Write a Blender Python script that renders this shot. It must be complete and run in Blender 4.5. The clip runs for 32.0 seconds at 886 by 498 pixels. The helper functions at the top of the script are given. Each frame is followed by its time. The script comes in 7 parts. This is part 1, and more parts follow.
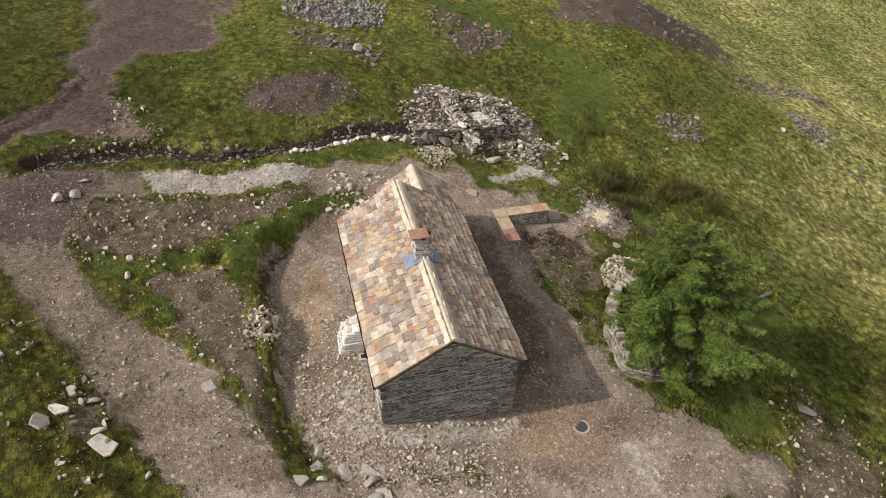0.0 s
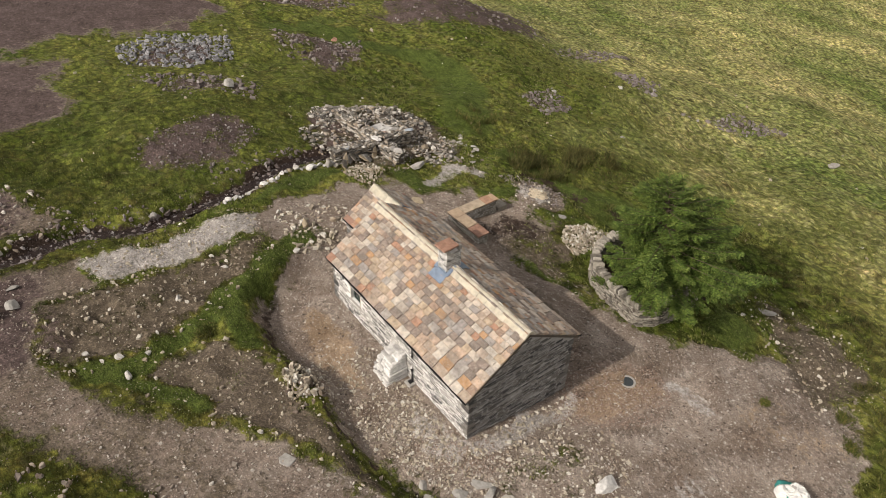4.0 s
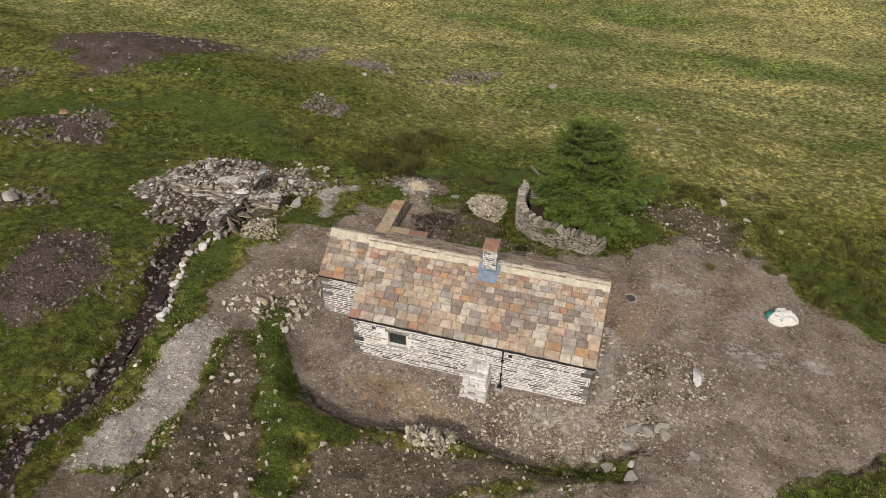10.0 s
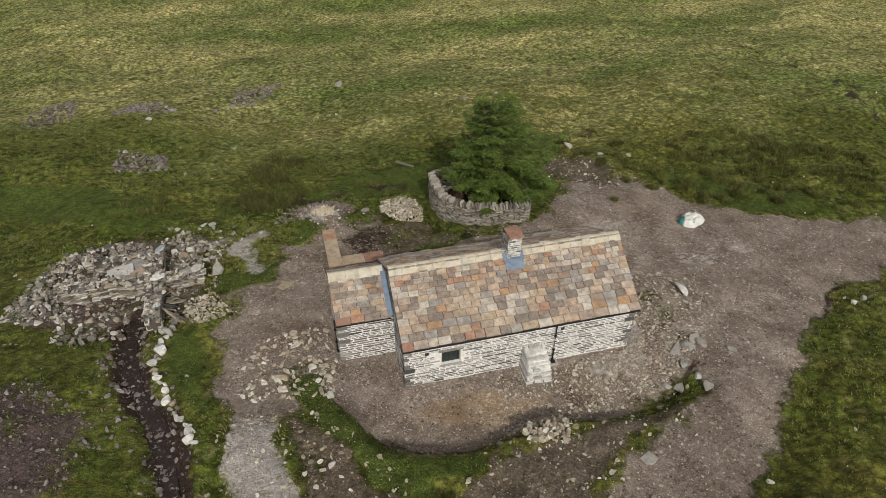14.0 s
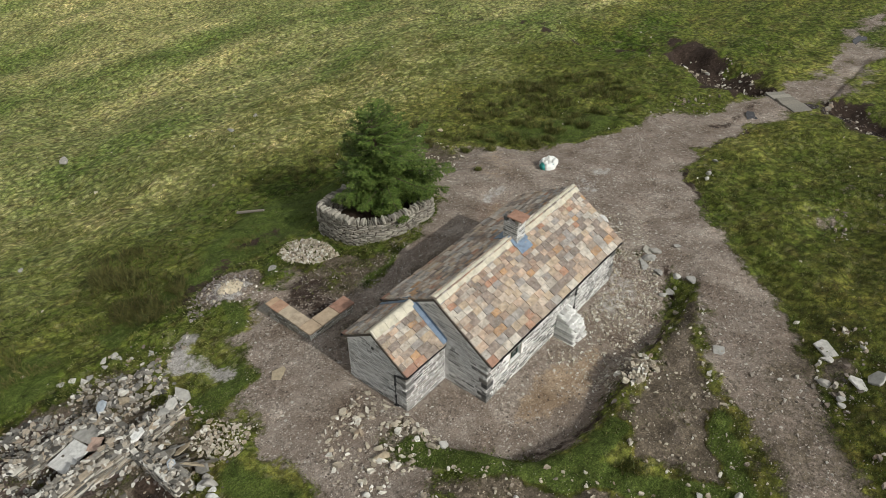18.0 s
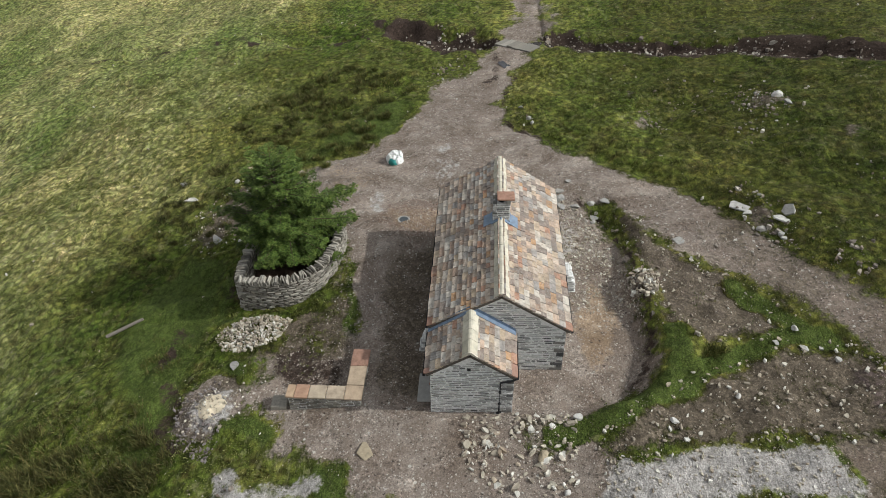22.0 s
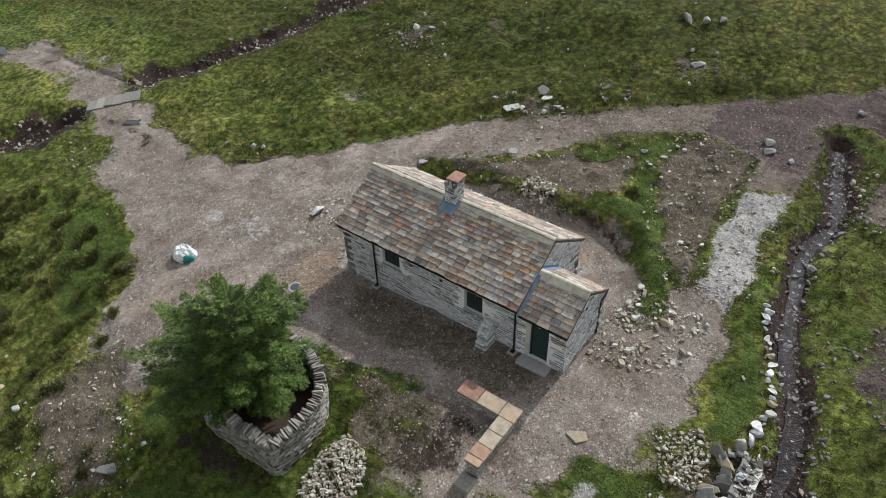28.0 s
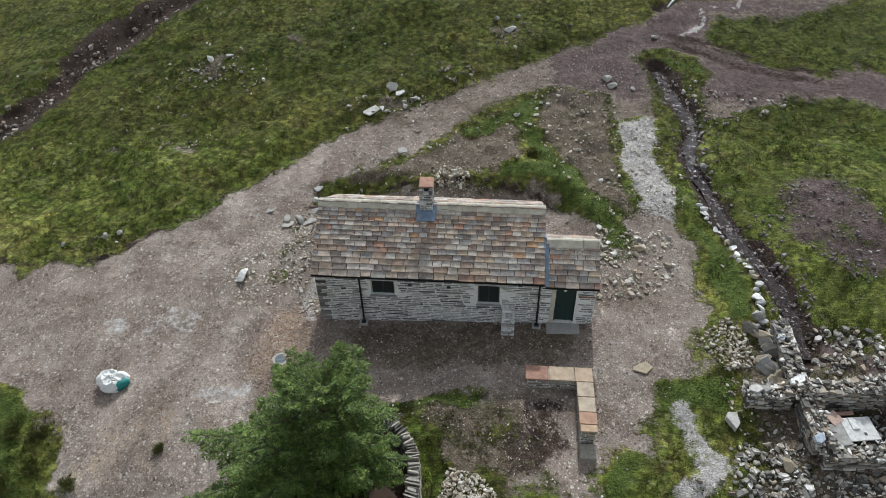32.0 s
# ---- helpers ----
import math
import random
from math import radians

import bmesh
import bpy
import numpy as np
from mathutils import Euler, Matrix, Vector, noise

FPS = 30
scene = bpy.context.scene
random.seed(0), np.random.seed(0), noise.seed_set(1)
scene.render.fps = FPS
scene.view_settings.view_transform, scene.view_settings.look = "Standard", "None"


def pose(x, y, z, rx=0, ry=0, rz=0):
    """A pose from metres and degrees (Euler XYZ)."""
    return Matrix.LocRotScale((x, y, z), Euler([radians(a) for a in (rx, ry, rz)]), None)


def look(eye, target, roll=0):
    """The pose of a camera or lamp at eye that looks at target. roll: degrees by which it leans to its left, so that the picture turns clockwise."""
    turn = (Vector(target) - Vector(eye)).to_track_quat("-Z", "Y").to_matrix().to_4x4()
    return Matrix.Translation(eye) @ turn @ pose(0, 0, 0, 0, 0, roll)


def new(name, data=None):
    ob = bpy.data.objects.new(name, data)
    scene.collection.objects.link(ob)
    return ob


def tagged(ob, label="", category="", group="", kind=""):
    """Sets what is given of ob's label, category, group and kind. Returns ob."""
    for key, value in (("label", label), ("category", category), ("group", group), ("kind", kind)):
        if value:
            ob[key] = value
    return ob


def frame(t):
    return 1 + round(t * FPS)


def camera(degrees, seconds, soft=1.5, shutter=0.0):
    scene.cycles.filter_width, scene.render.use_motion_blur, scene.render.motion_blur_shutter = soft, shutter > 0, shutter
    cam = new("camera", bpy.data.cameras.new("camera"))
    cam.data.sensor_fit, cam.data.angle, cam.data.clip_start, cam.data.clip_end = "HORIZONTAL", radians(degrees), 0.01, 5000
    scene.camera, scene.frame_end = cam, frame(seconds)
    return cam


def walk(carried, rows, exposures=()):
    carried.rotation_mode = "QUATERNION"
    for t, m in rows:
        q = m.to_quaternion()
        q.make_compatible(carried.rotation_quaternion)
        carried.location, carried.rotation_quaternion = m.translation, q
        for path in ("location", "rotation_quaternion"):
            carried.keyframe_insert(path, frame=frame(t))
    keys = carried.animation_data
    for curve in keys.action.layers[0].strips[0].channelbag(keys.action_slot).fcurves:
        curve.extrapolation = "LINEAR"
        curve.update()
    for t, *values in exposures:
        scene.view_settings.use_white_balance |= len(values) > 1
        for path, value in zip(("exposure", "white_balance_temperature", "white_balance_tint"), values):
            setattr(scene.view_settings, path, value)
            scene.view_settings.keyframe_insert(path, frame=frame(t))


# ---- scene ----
cam = camera(64.8, 32.0, soft=0.7)
PATH = [
    (0, (-16.317, 5.156, 23.148), (-14.846, 4.74, 21.858), 2.3),
    (0.5, (-16.04, 6.41, 23.149), (-14.589, 5.915, 21.865), 2.4),
    (1, (-15.754, 7.613, 23.093), (-14.324, 7.044, 21.817), 2.3),
    (1.5, (-15.334, 8.801, 23.062), (-13.929, 8.159, 21.792), 2.3),
    (2, (-14.829, 9.935, 23.078), (-13.455, 9.224, 21.811), 2.2),
    (2.5, (-14.33, 10.941, 23.088), (-12.987, 10.167, 21.824), 2.0),
    (3, (-13.722, 11.899, 23.053), (-12.413, 11.064, 21.792), 1.8),
    (3.5, (-13.056, 12.826, 23.045), (-11.785, 11.932, 21.786), 1.7),
    (5.5, (-9.596, 16.571, 23.007), (-8.526, 15.439, 21.752), 1.6),
    (6, (-8.578, 17.474, 23.008), (-7.569, 16.285, 21.755), 1.5),
    (6.5, (-7.527, 18.272, 23.017), (-6.583, 17.031, 21.764), 1.4),
    (7, (-6.397, 19.027, 23.056), (-5.522, 17.737, 21.803), 1.3),
    (7.5, (-5.248, 19.769, 23.083), (-4.446, 18.431, 21.831), 1.2),
    (8, (-4.013, 20.415, 23.092), (-3.287, 19.034, 21.841), 1.2),
    (8.5, (-2.788, 20.957, 23.13), (-2.141, 19.538, 21.878), 1.2),
    (9, (-1.646, 21.461, 23.154), (-1.071, 20.011, 21.903), 1.1),
    (9.5, (-0.323, 21.917, 23.145), (0.167, 20.435, 21.894), 0.9),
    (10, (0.984, 22.222, 23.109), (1.394, 20.716, 21.858), 1.0),
    (10.5, (2.456, 22.5, 23.064), (2.773, 20.97, 21.815), 0.9),
    (11, (3.799, 22.627, 23.059), (4.032, 21.084, 21.809), 0.9),
    (11.5, (5.39, 22.751, 23.042), (5.522, 21.196, 21.791), 0.8),
    (12, (6.87, 22.773, 23.007), (6.911, 21.213, 21.757), 0.9),
    (12.5, (8.522, 22.723, 23.039), (8.457, 21.165, 21.787), 0.6),
    (13, (10.097, 22.529, 23.035), (9.933, 20.978, 21.783), 0.7),
    (13.5, (11.953, 22.18, 23.057), (11.668, 20.647, 21.804), 0.4),
    (14, (13.555, 21.686, 23.081), (13.164, 20.178, 21.827), 0.5),
    (14.5, (15.307, 20.932, 23.105), (14.797, 19.463, 21.848), 0.2),
    (16.5, (21.625, 16.94, 22.904), (20.687, 15.697, 21.649), 0.5),
    (17, (22.938, 15.81, 22.92), (21.912, 14.637, 21.666), 0.5),
    (17.5, (24.298, 14.486, 22.971), (23.18, 13.4, 21.718), 0.1),
    (18, (25.387, 13.174, 23.094), (24.196, 12.172, 21.837), 0.0),
    (18.5, (26.498, 11.556, 23.196), (25.23, 10.659, 21.936), -0.2),
    (19, (27.461, 9.91, 23.246), (26.13, 9.111, 21.985), -0.1),
    (19.5, (28.367, 8.127, 23.3), (26.974, 7.441, 22.039), -0.4),
    (20, (29.061, 6.422, 23.329), (27.623, 5.843, 22.066), -0.4),
    (20.5, (29.689, 4.49, 23.297), (28.206, 4.035, 22.035), -0.6),
    (21, (30.103, 2.775, 23.282), (28.589, 2.429, 22.022), -0.6),
    (21.5, (30.437, 0.838, 23.229), (28.898, 0.622, 21.97), -0.9),
    (22, (30.561, -1.037, 23.15), (29.01, -1.134, 21.892), -0.7),
    (22.5, (30.538, -3.09, 23.133), (28.985, -3.05, 21.873), -1.0),
    (23, (30.434, -4.819, 23.123), (28.888, -4.665, 21.863), -1.1),
    (23.5, (30.025, -6.891, 23.069), (28.501, -6.599, 21.808), -1.3),
    (24, (29.495, -8.67, 22.991), (27.998, -8.265, 21.728), -1.1),
    (24.5, (28.749, -10.572, 22.895), (27.292, -10.042, 21.632), -1.2),
    (25, (27.942, -12.255, 22.818), (26.528, -11.617, 21.554), -0.9),
    (25.5, (26.917, -13.967, 22.796), (25.563, -13.215, 21.531), -1.2),
    (27.5, (22.083, -19.731, 23.484), (21.049, -18.608, 22.191), -2.2),
    (28, (20.594, -20.875, 23.531), (19.651, -19.678, 22.235), -2.1),
    (28.5, (18.795, -21.949, 23.578), (17.964, -20.676, 22.278), -2.3),
    (29, (17.194, -22.768, 23.631), (16.463, -21.44, 22.327), -2.2),
    (29.5, (15.485, -23.448, 23.696), (14.861, -22.071, 22.387), -2.1),
    (30, (13.843, -23.986, 23.781), (13.324, -22.571, 22.466), -2.0),
    (30.5, (12.251, -24.369, 23.8), (11.834, -22.923, 22.482), -1.9),
    (31, (10.783, -24.683, 23.778), (10.46, -23.213, 22.461), -1.7),
    (31.5, (9.403, -24.863, 23.711), (9.168, -23.375, 22.395), -1.5),
    (32, (8.084, -25.0, 23.611), (7.936, -23.499, 22.299), -1.4),
]
walk(cam, [(t, look(eye, target, roll)) for t, eye, target, roll in PATH],
     [(0, .12, 7000, 14), (6, -.17, 7000, 14), (9, -.28, 7000, 14), (13, -.52, 6800, 11), (18, -.22, 6400, 6), (23, .02, 6080, 7), (28, .13, 5880, 7), (32, .16, 5800, 7)])

# ---- world and sun ----
SUN_ELEV = 38.5
SUN_TO = Vector((0.03, 0.782, 0.622)).normalized()
world = bpy.data.worlds.new("sky")
scene.world = world
world.use_nodes = True
wnt = world.node_tree
sky = wnt.nodes.new("ShaderNodeTexSky")
sky.sky_type = 'NISHITA'
sky.sun_disc = False
sky.sun_elevation = radians(SUN_ELEV)
sky.sun_rotation = math.atan2(SUN_TO.x, SUN_TO.y)
sky.air_density = 1.0
sky.dust_density = 2.5
cloud = wnt.nodes.new("ShaderNodeHueSaturation")
cloud.inputs["Saturation"].default_value = 0.05
wnt.links.new(sky.outputs[0], cloud.inputs["Color"])
wnt.links.new(cloud.outputs[0], wnt.nodes["Background"].inputs[0])
wnt.nodes["Background"].inputs[1].default_value = 0.134
sun_data = bpy.data.lights.new("sun", 'SUN')
sun_data.energy = 2.8
sun_data.angle = radians(1.0)
sun_data.color = (1.0, 0.95, 0.86)
sun = new("sun", sun_data)
sun.matrix_world = look(SUN_TO * 60, (0, 0, 0))


# ---- node helpers ----
def put(nt, sock, v):
    if isinstance(v, bpy.types.NodeSocket):
        nt.links.new(v, sock)
    elif isinstance(v, (tuple, list)) and len(v) == 3 and sock.type == 'RGBA':
        sock.default_value = (*v, 1)
    else:
        sock.default_value = v


def shader(name, rough=0.85, metal=0.0, spec=0.3):
    m = bpy.data.materials.new(name)
    m.use_nodes = True
    b = m.node_tree.nodes["Principled BSDF"]
    b.inputs["Roughness"].default_value = rough
    b.inputs["Metallic"].default_value = metal
    b.inputs["Specular IOR Level"].default_value = spec
    return m, m.node_tree, b


def pos(nt):
    return nt.nodes.new("ShaderNodeNewGeometry").outputs["Position"]


def noisy(nt, vec, scale, detail=4.0, rough=0.55, color=False):
    n = nt.nodes.new("ShaderNodeTexNoise")
    put(nt, n.inputs["Vector"], vec)
    n.inputs["Scale"].default_value = scale
    n.inputs["Detail"].default_value = detail
    n.inputs["Roughness"].default_value = rough
    return n.outputs["Color" if color else "Fac"]


def cells(nt, vec, scale, what="Color", feature='F1', rand=1.0):
    n = nt.nodes.new("ShaderNodeTexVoronoi")
    n.feature = feature
    put(nt, n.inputs["Vector"], vec)
    n.inputs["Scale"].default_value = scale
    n.inputs["Randomness"].default_value = rand
    return n.outputs[what]


def ramp(nt, fac, stops, constant=False):
    n = nt.nodes.new("ShaderNodeValToRGB")
    put(nt, n.inputs[0], fac)
    e = n.color_ramp.elements
    n.color_ramp.interpolation = 'CONSTANT' if constant else 'LINEAR'
    while len(e) < len(stops):
        e.new(0.5)
    for el, (p, c) in zip(e, stops):
        el.position = p
        el.color = (*c, 1) if isinstance(c, tuple) else (c, c, c, 1)
    return n.outputs[0]


def mix(nt, fac, a, b, blend='MIX'):
    n = nt.nodes.new("ShaderNodeMix")
    n.data_type = 'RGBA'
    n.blend_type = blend
    put(nt, n.inputs[0], fac)
    put(nt, n.inputs[6], a)
    put(nt, n.inputs[7], b)
    return n.outputs[2]


def calc(nt, op, a, b=0.0, c=None):
    n = nt.nodes.new("ShaderNodeMath")
    n.operation = op
    put(nt, n.inputs[0], a)
    put(nt, n.inputs[1], b)
    if c is not None:
        put(nt, n.inputs[2], c)
    return n.outputs[0]


def span(nt, v, a, b, c=0.0, d=1.0, smooth=True):
    n = nt.nodes.new("ShaderNodeMapRange")
    n.interpolation_type = 'SMOOTHSTEP' if smooth else 'LINEAR'
    put(nt, n.inputs[0], v)
    for i, x in enumerate((a, b, c, d)):
        n.inputs[1 + i].default_value = x
    return n.outputs[0]


def bumped(nt, b, height, strength=0.5, dist=0.02):
    n = nt.nodes.new("ShaderNodeBump")
    n.inputs["Strength"].default_value = strength
    n.inputs["Distance"].default_value = dist
    put(nt, n.inputs["Height"], height)
    nt.links.new(n.outputs[0], b.inputs["Normal"])


def piece_random(nt):
    return nt.nodes.new("ShaderNodeObjectInfo").outputs["Random"]


def island_random(nt):
    return nt.nodes.new("ShaderNodeNewGeometry").outputs["Random Per Island"]


def either_random(nt):
    a = calc(nt, 'MULTIPLY', piece_random(nt), 7.13)
    return calc(nt, 'FRACT', calc(nt, 'ADD', a, calc(nt, 'MULTIPLY', island_random(nt), 5.37)))


def stone_material(name, stops, spots=(0.42, 0.41, 0.36), spot_amount=0.35, rough=0.9, grain=9.0):
    """Stone whose pieces differ in colour, with grain, lichen spots and relief."""
    m, nt, b = shader(name, rough)
    p = pos(nt)
    r = either_random(nt)
    col = ramp(nt, r, stops)
    n1 = noisy(nt, p, grain, 5, 0.65)
    col = mix(nt, 1.0, col, ramp(nt, n1, [(0.25, 0.62), (0.5, 0.98), (0.8, 1.3)]), 'MULTIPLY')
    n2 = noisy(nt, p, grain * 3.1, 3, 0.6)
    lich = span(nt, n2, 0.58, 0.72, 0.0, spot_amount)
    col = mix(nt, lich, col, spots)
    put(nt, b.inputs["Base Color"], col)
    bumped(nt, b, calc(nt, 'ADD', n1, calc(nt, 'MULTIPLY', n2, 0.4)), 0.7, 0.02)
    return m


def plain_material(name, col, rough=0.6, metal=0.0, vary=0.25, scale=6.0, bump=0.15, spec=0.4):
    m, nt, b = shader(name, rough, metal, spec)
    p = pos(nt)
    n = noisy(nt, p, scale, 5, 0.6)
    n2 = noisy(nt, p, scale * 7, 3, 0.6)
    k = mix(nt, 0.4, n, n2)
    put(nt, b.inputs["Base Color"], mix(nt, 1.0, col, ramp(nt, k, [(0.25, 1 - vary), (0.75, 1 + vary)]), 'MULTIPLY'))
    put(nt, b.inputs["Roughness"], span(nt, n, 0.2, 0.8, max(rough - 0.1, 0.03), min(rough + 0.12, 1.0)))
    if bump:
        bumped(nt, b, n2, bump, 0.01)
    return m


# ---- materials ----
M = {}


def slate_material():
    m, nt, b = shader("stone_slate", 0.82)
    p = pos(nt)
    r = piece_random(nt)
    stops = [(0.0, (0.37, 0.30, 0.245)), (0.09, (0.46, 0.41, 0.36)), (0.19, (0.25, 0.205, 0.18)), (0.28, (0.45, 0.375, 0.315)),
             (0.37, (0.31, 0.225, 0.175)), (0.45, (0.29, 0.27, 0.26)), (0.53, (0.45, 0.34, 0.265)), (0.61, (0.50, 0.46, 0.415)),
             (0.69, (0.22, 0.185, 0.165)), (0.76, (0.42, 0.335, 0.25)), (0.84, (0.37, 0.215, 0.15)), (0.88, (0.36, 0.335, 0.315)),
             (0.945, (0.41, 0.255, 0.145)), (0.97, (0.32, 0.26, 0.22))]
    col = mix(nt, 1.0, ramp(nt, r, stops, True), (1.02, 1.0, 0.965), 'MULTIPLY')
    sh = nt.nodes.new("ShaderNodeVectorMath")
    sh.operation = 'ADD'
    put(nt, sh.inputs[0], p)
    cx = nt.nodes.new("ShaderNodeCombineXYZ")
    put(nt, cx.inputs[0], calc(nt, 'MULTIPLY', r, 37.0))
    put(nt, cx.inputs[2], calc(nt, 'MULTIPLY', r, 91.0))
    put(nt, sh.inputs[1], cx.outputs[0])
    q = sh.outputs[0]
    n1 = noisy(nt, q, 4.0, 6, 0.65)
    n2 = noisy(nt, q, 24.0, 4, 0.65)
    rust = span(nt, noisy(nt, q, 2.2, 3, 0.5), 0.60, 0.76, 0.0, 0.45)
    col = mix(nt, rust, col, (0.40, 0.27, 0.16))
    col = mix(nt, 1.0, col, ramp(nt, n1, [(0.28, 0.55), (0.5, 1.03), (0.72, 1.42)]), 'MULTIPLY')
    col = mix(nt, span(nt, noisy(nt, p, 1.1, 4, 0.6), 0.52, 0.68, 0.0, 0.45), col, (0.15, 0.13, 0.115))
    col = mix(nt, span(nt, n2, 0.54, 0.66, 0.0, 0.6), col, (0.47, 0.455, 0.42))
    col = mix(nt, span(nt, noisy(nt, q, 9.0, 5, 0.7), 0.58, 0.68, 0.0, 0.6), col, (0.11, 0.095, 0.085))
    put(nt, b.inputs["Base Color"], col)
    bumped(nt, b, calc(nt, 'ADD', n1, calc(nt, 'MULTIPLY', n2, 0.5)), 0.55, 0.02)
    return m


M["slate"] = slate_material()
M["wall_stone"] = stone_material("walling_stone", [(0.0, (0.075, 0.075, 0.076)), (0.2, (0.22, 0.215, 0.205)), (0.4, (0.43, 0.42, 0.40)), (0.55, (0.14, 0.133, 0.125)), (0.7, (0.52, 0.51, 0.49)), (0.85, (0.31, 0.29, 0.265)), (1.0, (0.66, 0.65, 0.63))], grain=11)
M["wall_dark"] = stone_material("dark_walling_stone", [(0.0, (0.055, 0.055, 0.056)), (0.25, (0.15, 0.145, 0.14)), (0.4, (0.33, 0.32, 0.305)), (0.55, (0.095, 0.09, 0.085)), (0.7, (0.24, 0.225, 0.205)), (0.85, (0.13, 0.12, 0.11)), (1.0, (0.50, 0.49, 0.47))], (0.5, 0.49, 0.47), 0.3, grain=11)
M["wall_pale"] = stone_material("pale_walling_stone", [(0.0, (0.10, 0.098, 0.095)), (0.15, (0.30, 0.295, 0.28)), (0.4, (0.50, 0.49, 0.47)), (0.55, (0.24, 0.23, 0.215)), (0.7, (0.58, 0.57, 0.55)), (0.85, (0.40, 0.385, 0.36)), (1.0, (0.70, 0.69, 0.67))], grain=11)
M["grey_mortar"] = plain_material("weathered_mortar", (0.36, 0.355, 0.345), 0.95, vary=0.3, scale=8, bump=0.6)
M["mortar"] = plain_material("lime_mortar", (0.80, 0.79, 0.77), 0.95, vary=0.25, scale=8, bump=0.6)
M["dry_stone"] = stone_material("field_stone", [(0.0, (0.12, 0.11, 0.095)), (0.3, (0.28, 0.255, 0.215)), (0.55, (0.42, 0.39, 0.335)), (0.75, (0.19, 0.175, 0.15)), (1.0, (0.47, 0.44, 0.385))], grain=10)
M["core"] = plain_material("packed_earth", (0.10, 0.085, 0.07), 0.95, vary=0.4, bump=0.6)
M["rubble"] = stone_material("rubble_stone", [(0.0, (0.10, 0.085, 0.075)), (0.2, (0.24, 0.205, 0.175)), (0.4, (0.17, 0.13, 0.105)), (0.6, (0.40, 0.365, 0.315)), (0.75, (0.30, 0.235, 0.18)), (0.9, (0.52, 0.485, 0.43)), (1.0, (0.66, 0.63, 0.58))], grain=7)
M["ruin_stone"] = stone_material("grey_ruin_stone", [(0.0, (0.07, 0.066, 0.06)), (0.2, (0.20, 0.19, 0.175)), (0.4, (0.36, 0.33, 0.285)), (0.52, (0.12, 0.112, 0.10)), (0.68, (0.40, 0.33, 0.25)), (0.85, (0.50, 0.475, 0.43)), (1.0, (0.70, 0.675, 0.63))], grain=7)
M["gravel"] = stone_material("gravel_stone", [(0.0, (0.27, 0.225, 0.19)), (0.35, (0.38, 0.33, 0.285)), (0.6, (0.31, 0.25, 0.215)), (0.85, (0.48, 0.44, 0.39)), (1.0, (0.62, 0.59, 0.54))], grain=7)
M["cream_rubble"] = stone_material("cream_rubble_stone", [(0.0, (0.24, 0.20, 0.16)), (0.25, (0.42, 0.37, 0.29)), (0.5, (0.53, 0.48, 0.385)), (0.65, (0.33, 0.26, 0.19)), (0.82, (0.58, 0.545, 0.47)), (1.0, (0.74, 0.715, 0.66))], grain=7)
M["grey_scree"] = stone_material("grey_scree_stone", [(0.0, (0.15, 0.15, 0.16)), (0.5, (0.26, 0.26, 0.275)), (1.0, (0.40, 0.40, 0.41))], spot_amount=0.2, grain=7)
M["red_gravel"] = stone_material("reddish_gravel_stone", [(0.0, (0.17, 0.115, 0.09)), (0.4, (0.27, 0.185, 0.145)), (0.75, (0.35, 0.26, 0.21)), (1.0, (0.50, 0.45, 0.40))], spot_amount=0.15, grain=9)
M["limed_stone"] = stone_material("lime_washed_stone", [(0.0, (0.34, 0.33, 0.32)), (0.3, (0.58, 0.57, 0.55)), (0.7, (0.72, 0.71, 0.69)), (1.0, (0.80, 0.79, 0.77))], (0.25, 0.24, 0.23), 0.3, grain=6)
M["sand"] = plain_material("building_sand", (0.64, 0.55, 0.41), 0.95, vary=0.3, scale=4, bump=0.4)
M["plastic"] = plain_material("pale_plastic_pipe", (0.55, 0.55, 0.56), 0.45, vary=0.12)
M["scree"] = stone_material("scree_stone", [(0.0, (0.12, 0.10, 0.095)), (0.5, (0.21, 0.175, 0.165)), (0.9, (0.28, 0.25, 0.24)), (1.0, (0.38, 0.36, 0.35))], spot_amount=0.2, grain=7)
M["boulder"] = stone_material("boulder_stone", [(0.0, (0.30, 0.29, 0.27)), (0.6, (0.40, 0.385, 0.36)), (1.0, (0.33, 0.31, 0.28))], grain=5)
M["white_stone"] = stone_material("pale_limestone", [(0.0, (0.44, 0.425, 0.395)), (1.0, (0.57, 0.55, 0.515))], (0.40, 0.38, 0.33), 0.4, grain=5)
M["tan_stone"] = stone_material("sandstone", [(0.0, (0.38, 0.315, 0.22)), (1.0, (0.33, 0.275, 0.20))], grain=5)
M["pink_stone"] = stone_material("pink_sandstone", [(0.0, (0.52, 0.37, 0.30)), (1.0, (0.46, 0.33, 0.27))], (0.55, 0.48, 0.42), 0.3, grain=5)
M["blue_stone"] = stone_material("blue_grey_flagstone", [(0.0, (0.34, 0.38, 0.43)), (1.0, (0.42, 0.45, 0.49))], (0.55, 0.55, 0.55), 0.35, grain=5)
M["red_stone"] = stone_material("red_sandstone", [(0.0, (0.36, 0.205, 0.145)), (1.0, (0.30, 0.185, 0.145))], (0.42, 0.36, 0.28), 0.35, grain=5)
M["coping"] = stone_material("sandstone_coping", [(0.0, (0.44, 0.30, 0.195)), (0.5, (0.44, 0.365, 0.275)), (1.0, (0.41, 0.255, 0.175))], (0.33, 0.27, 0.19), 0.4, grain=3)
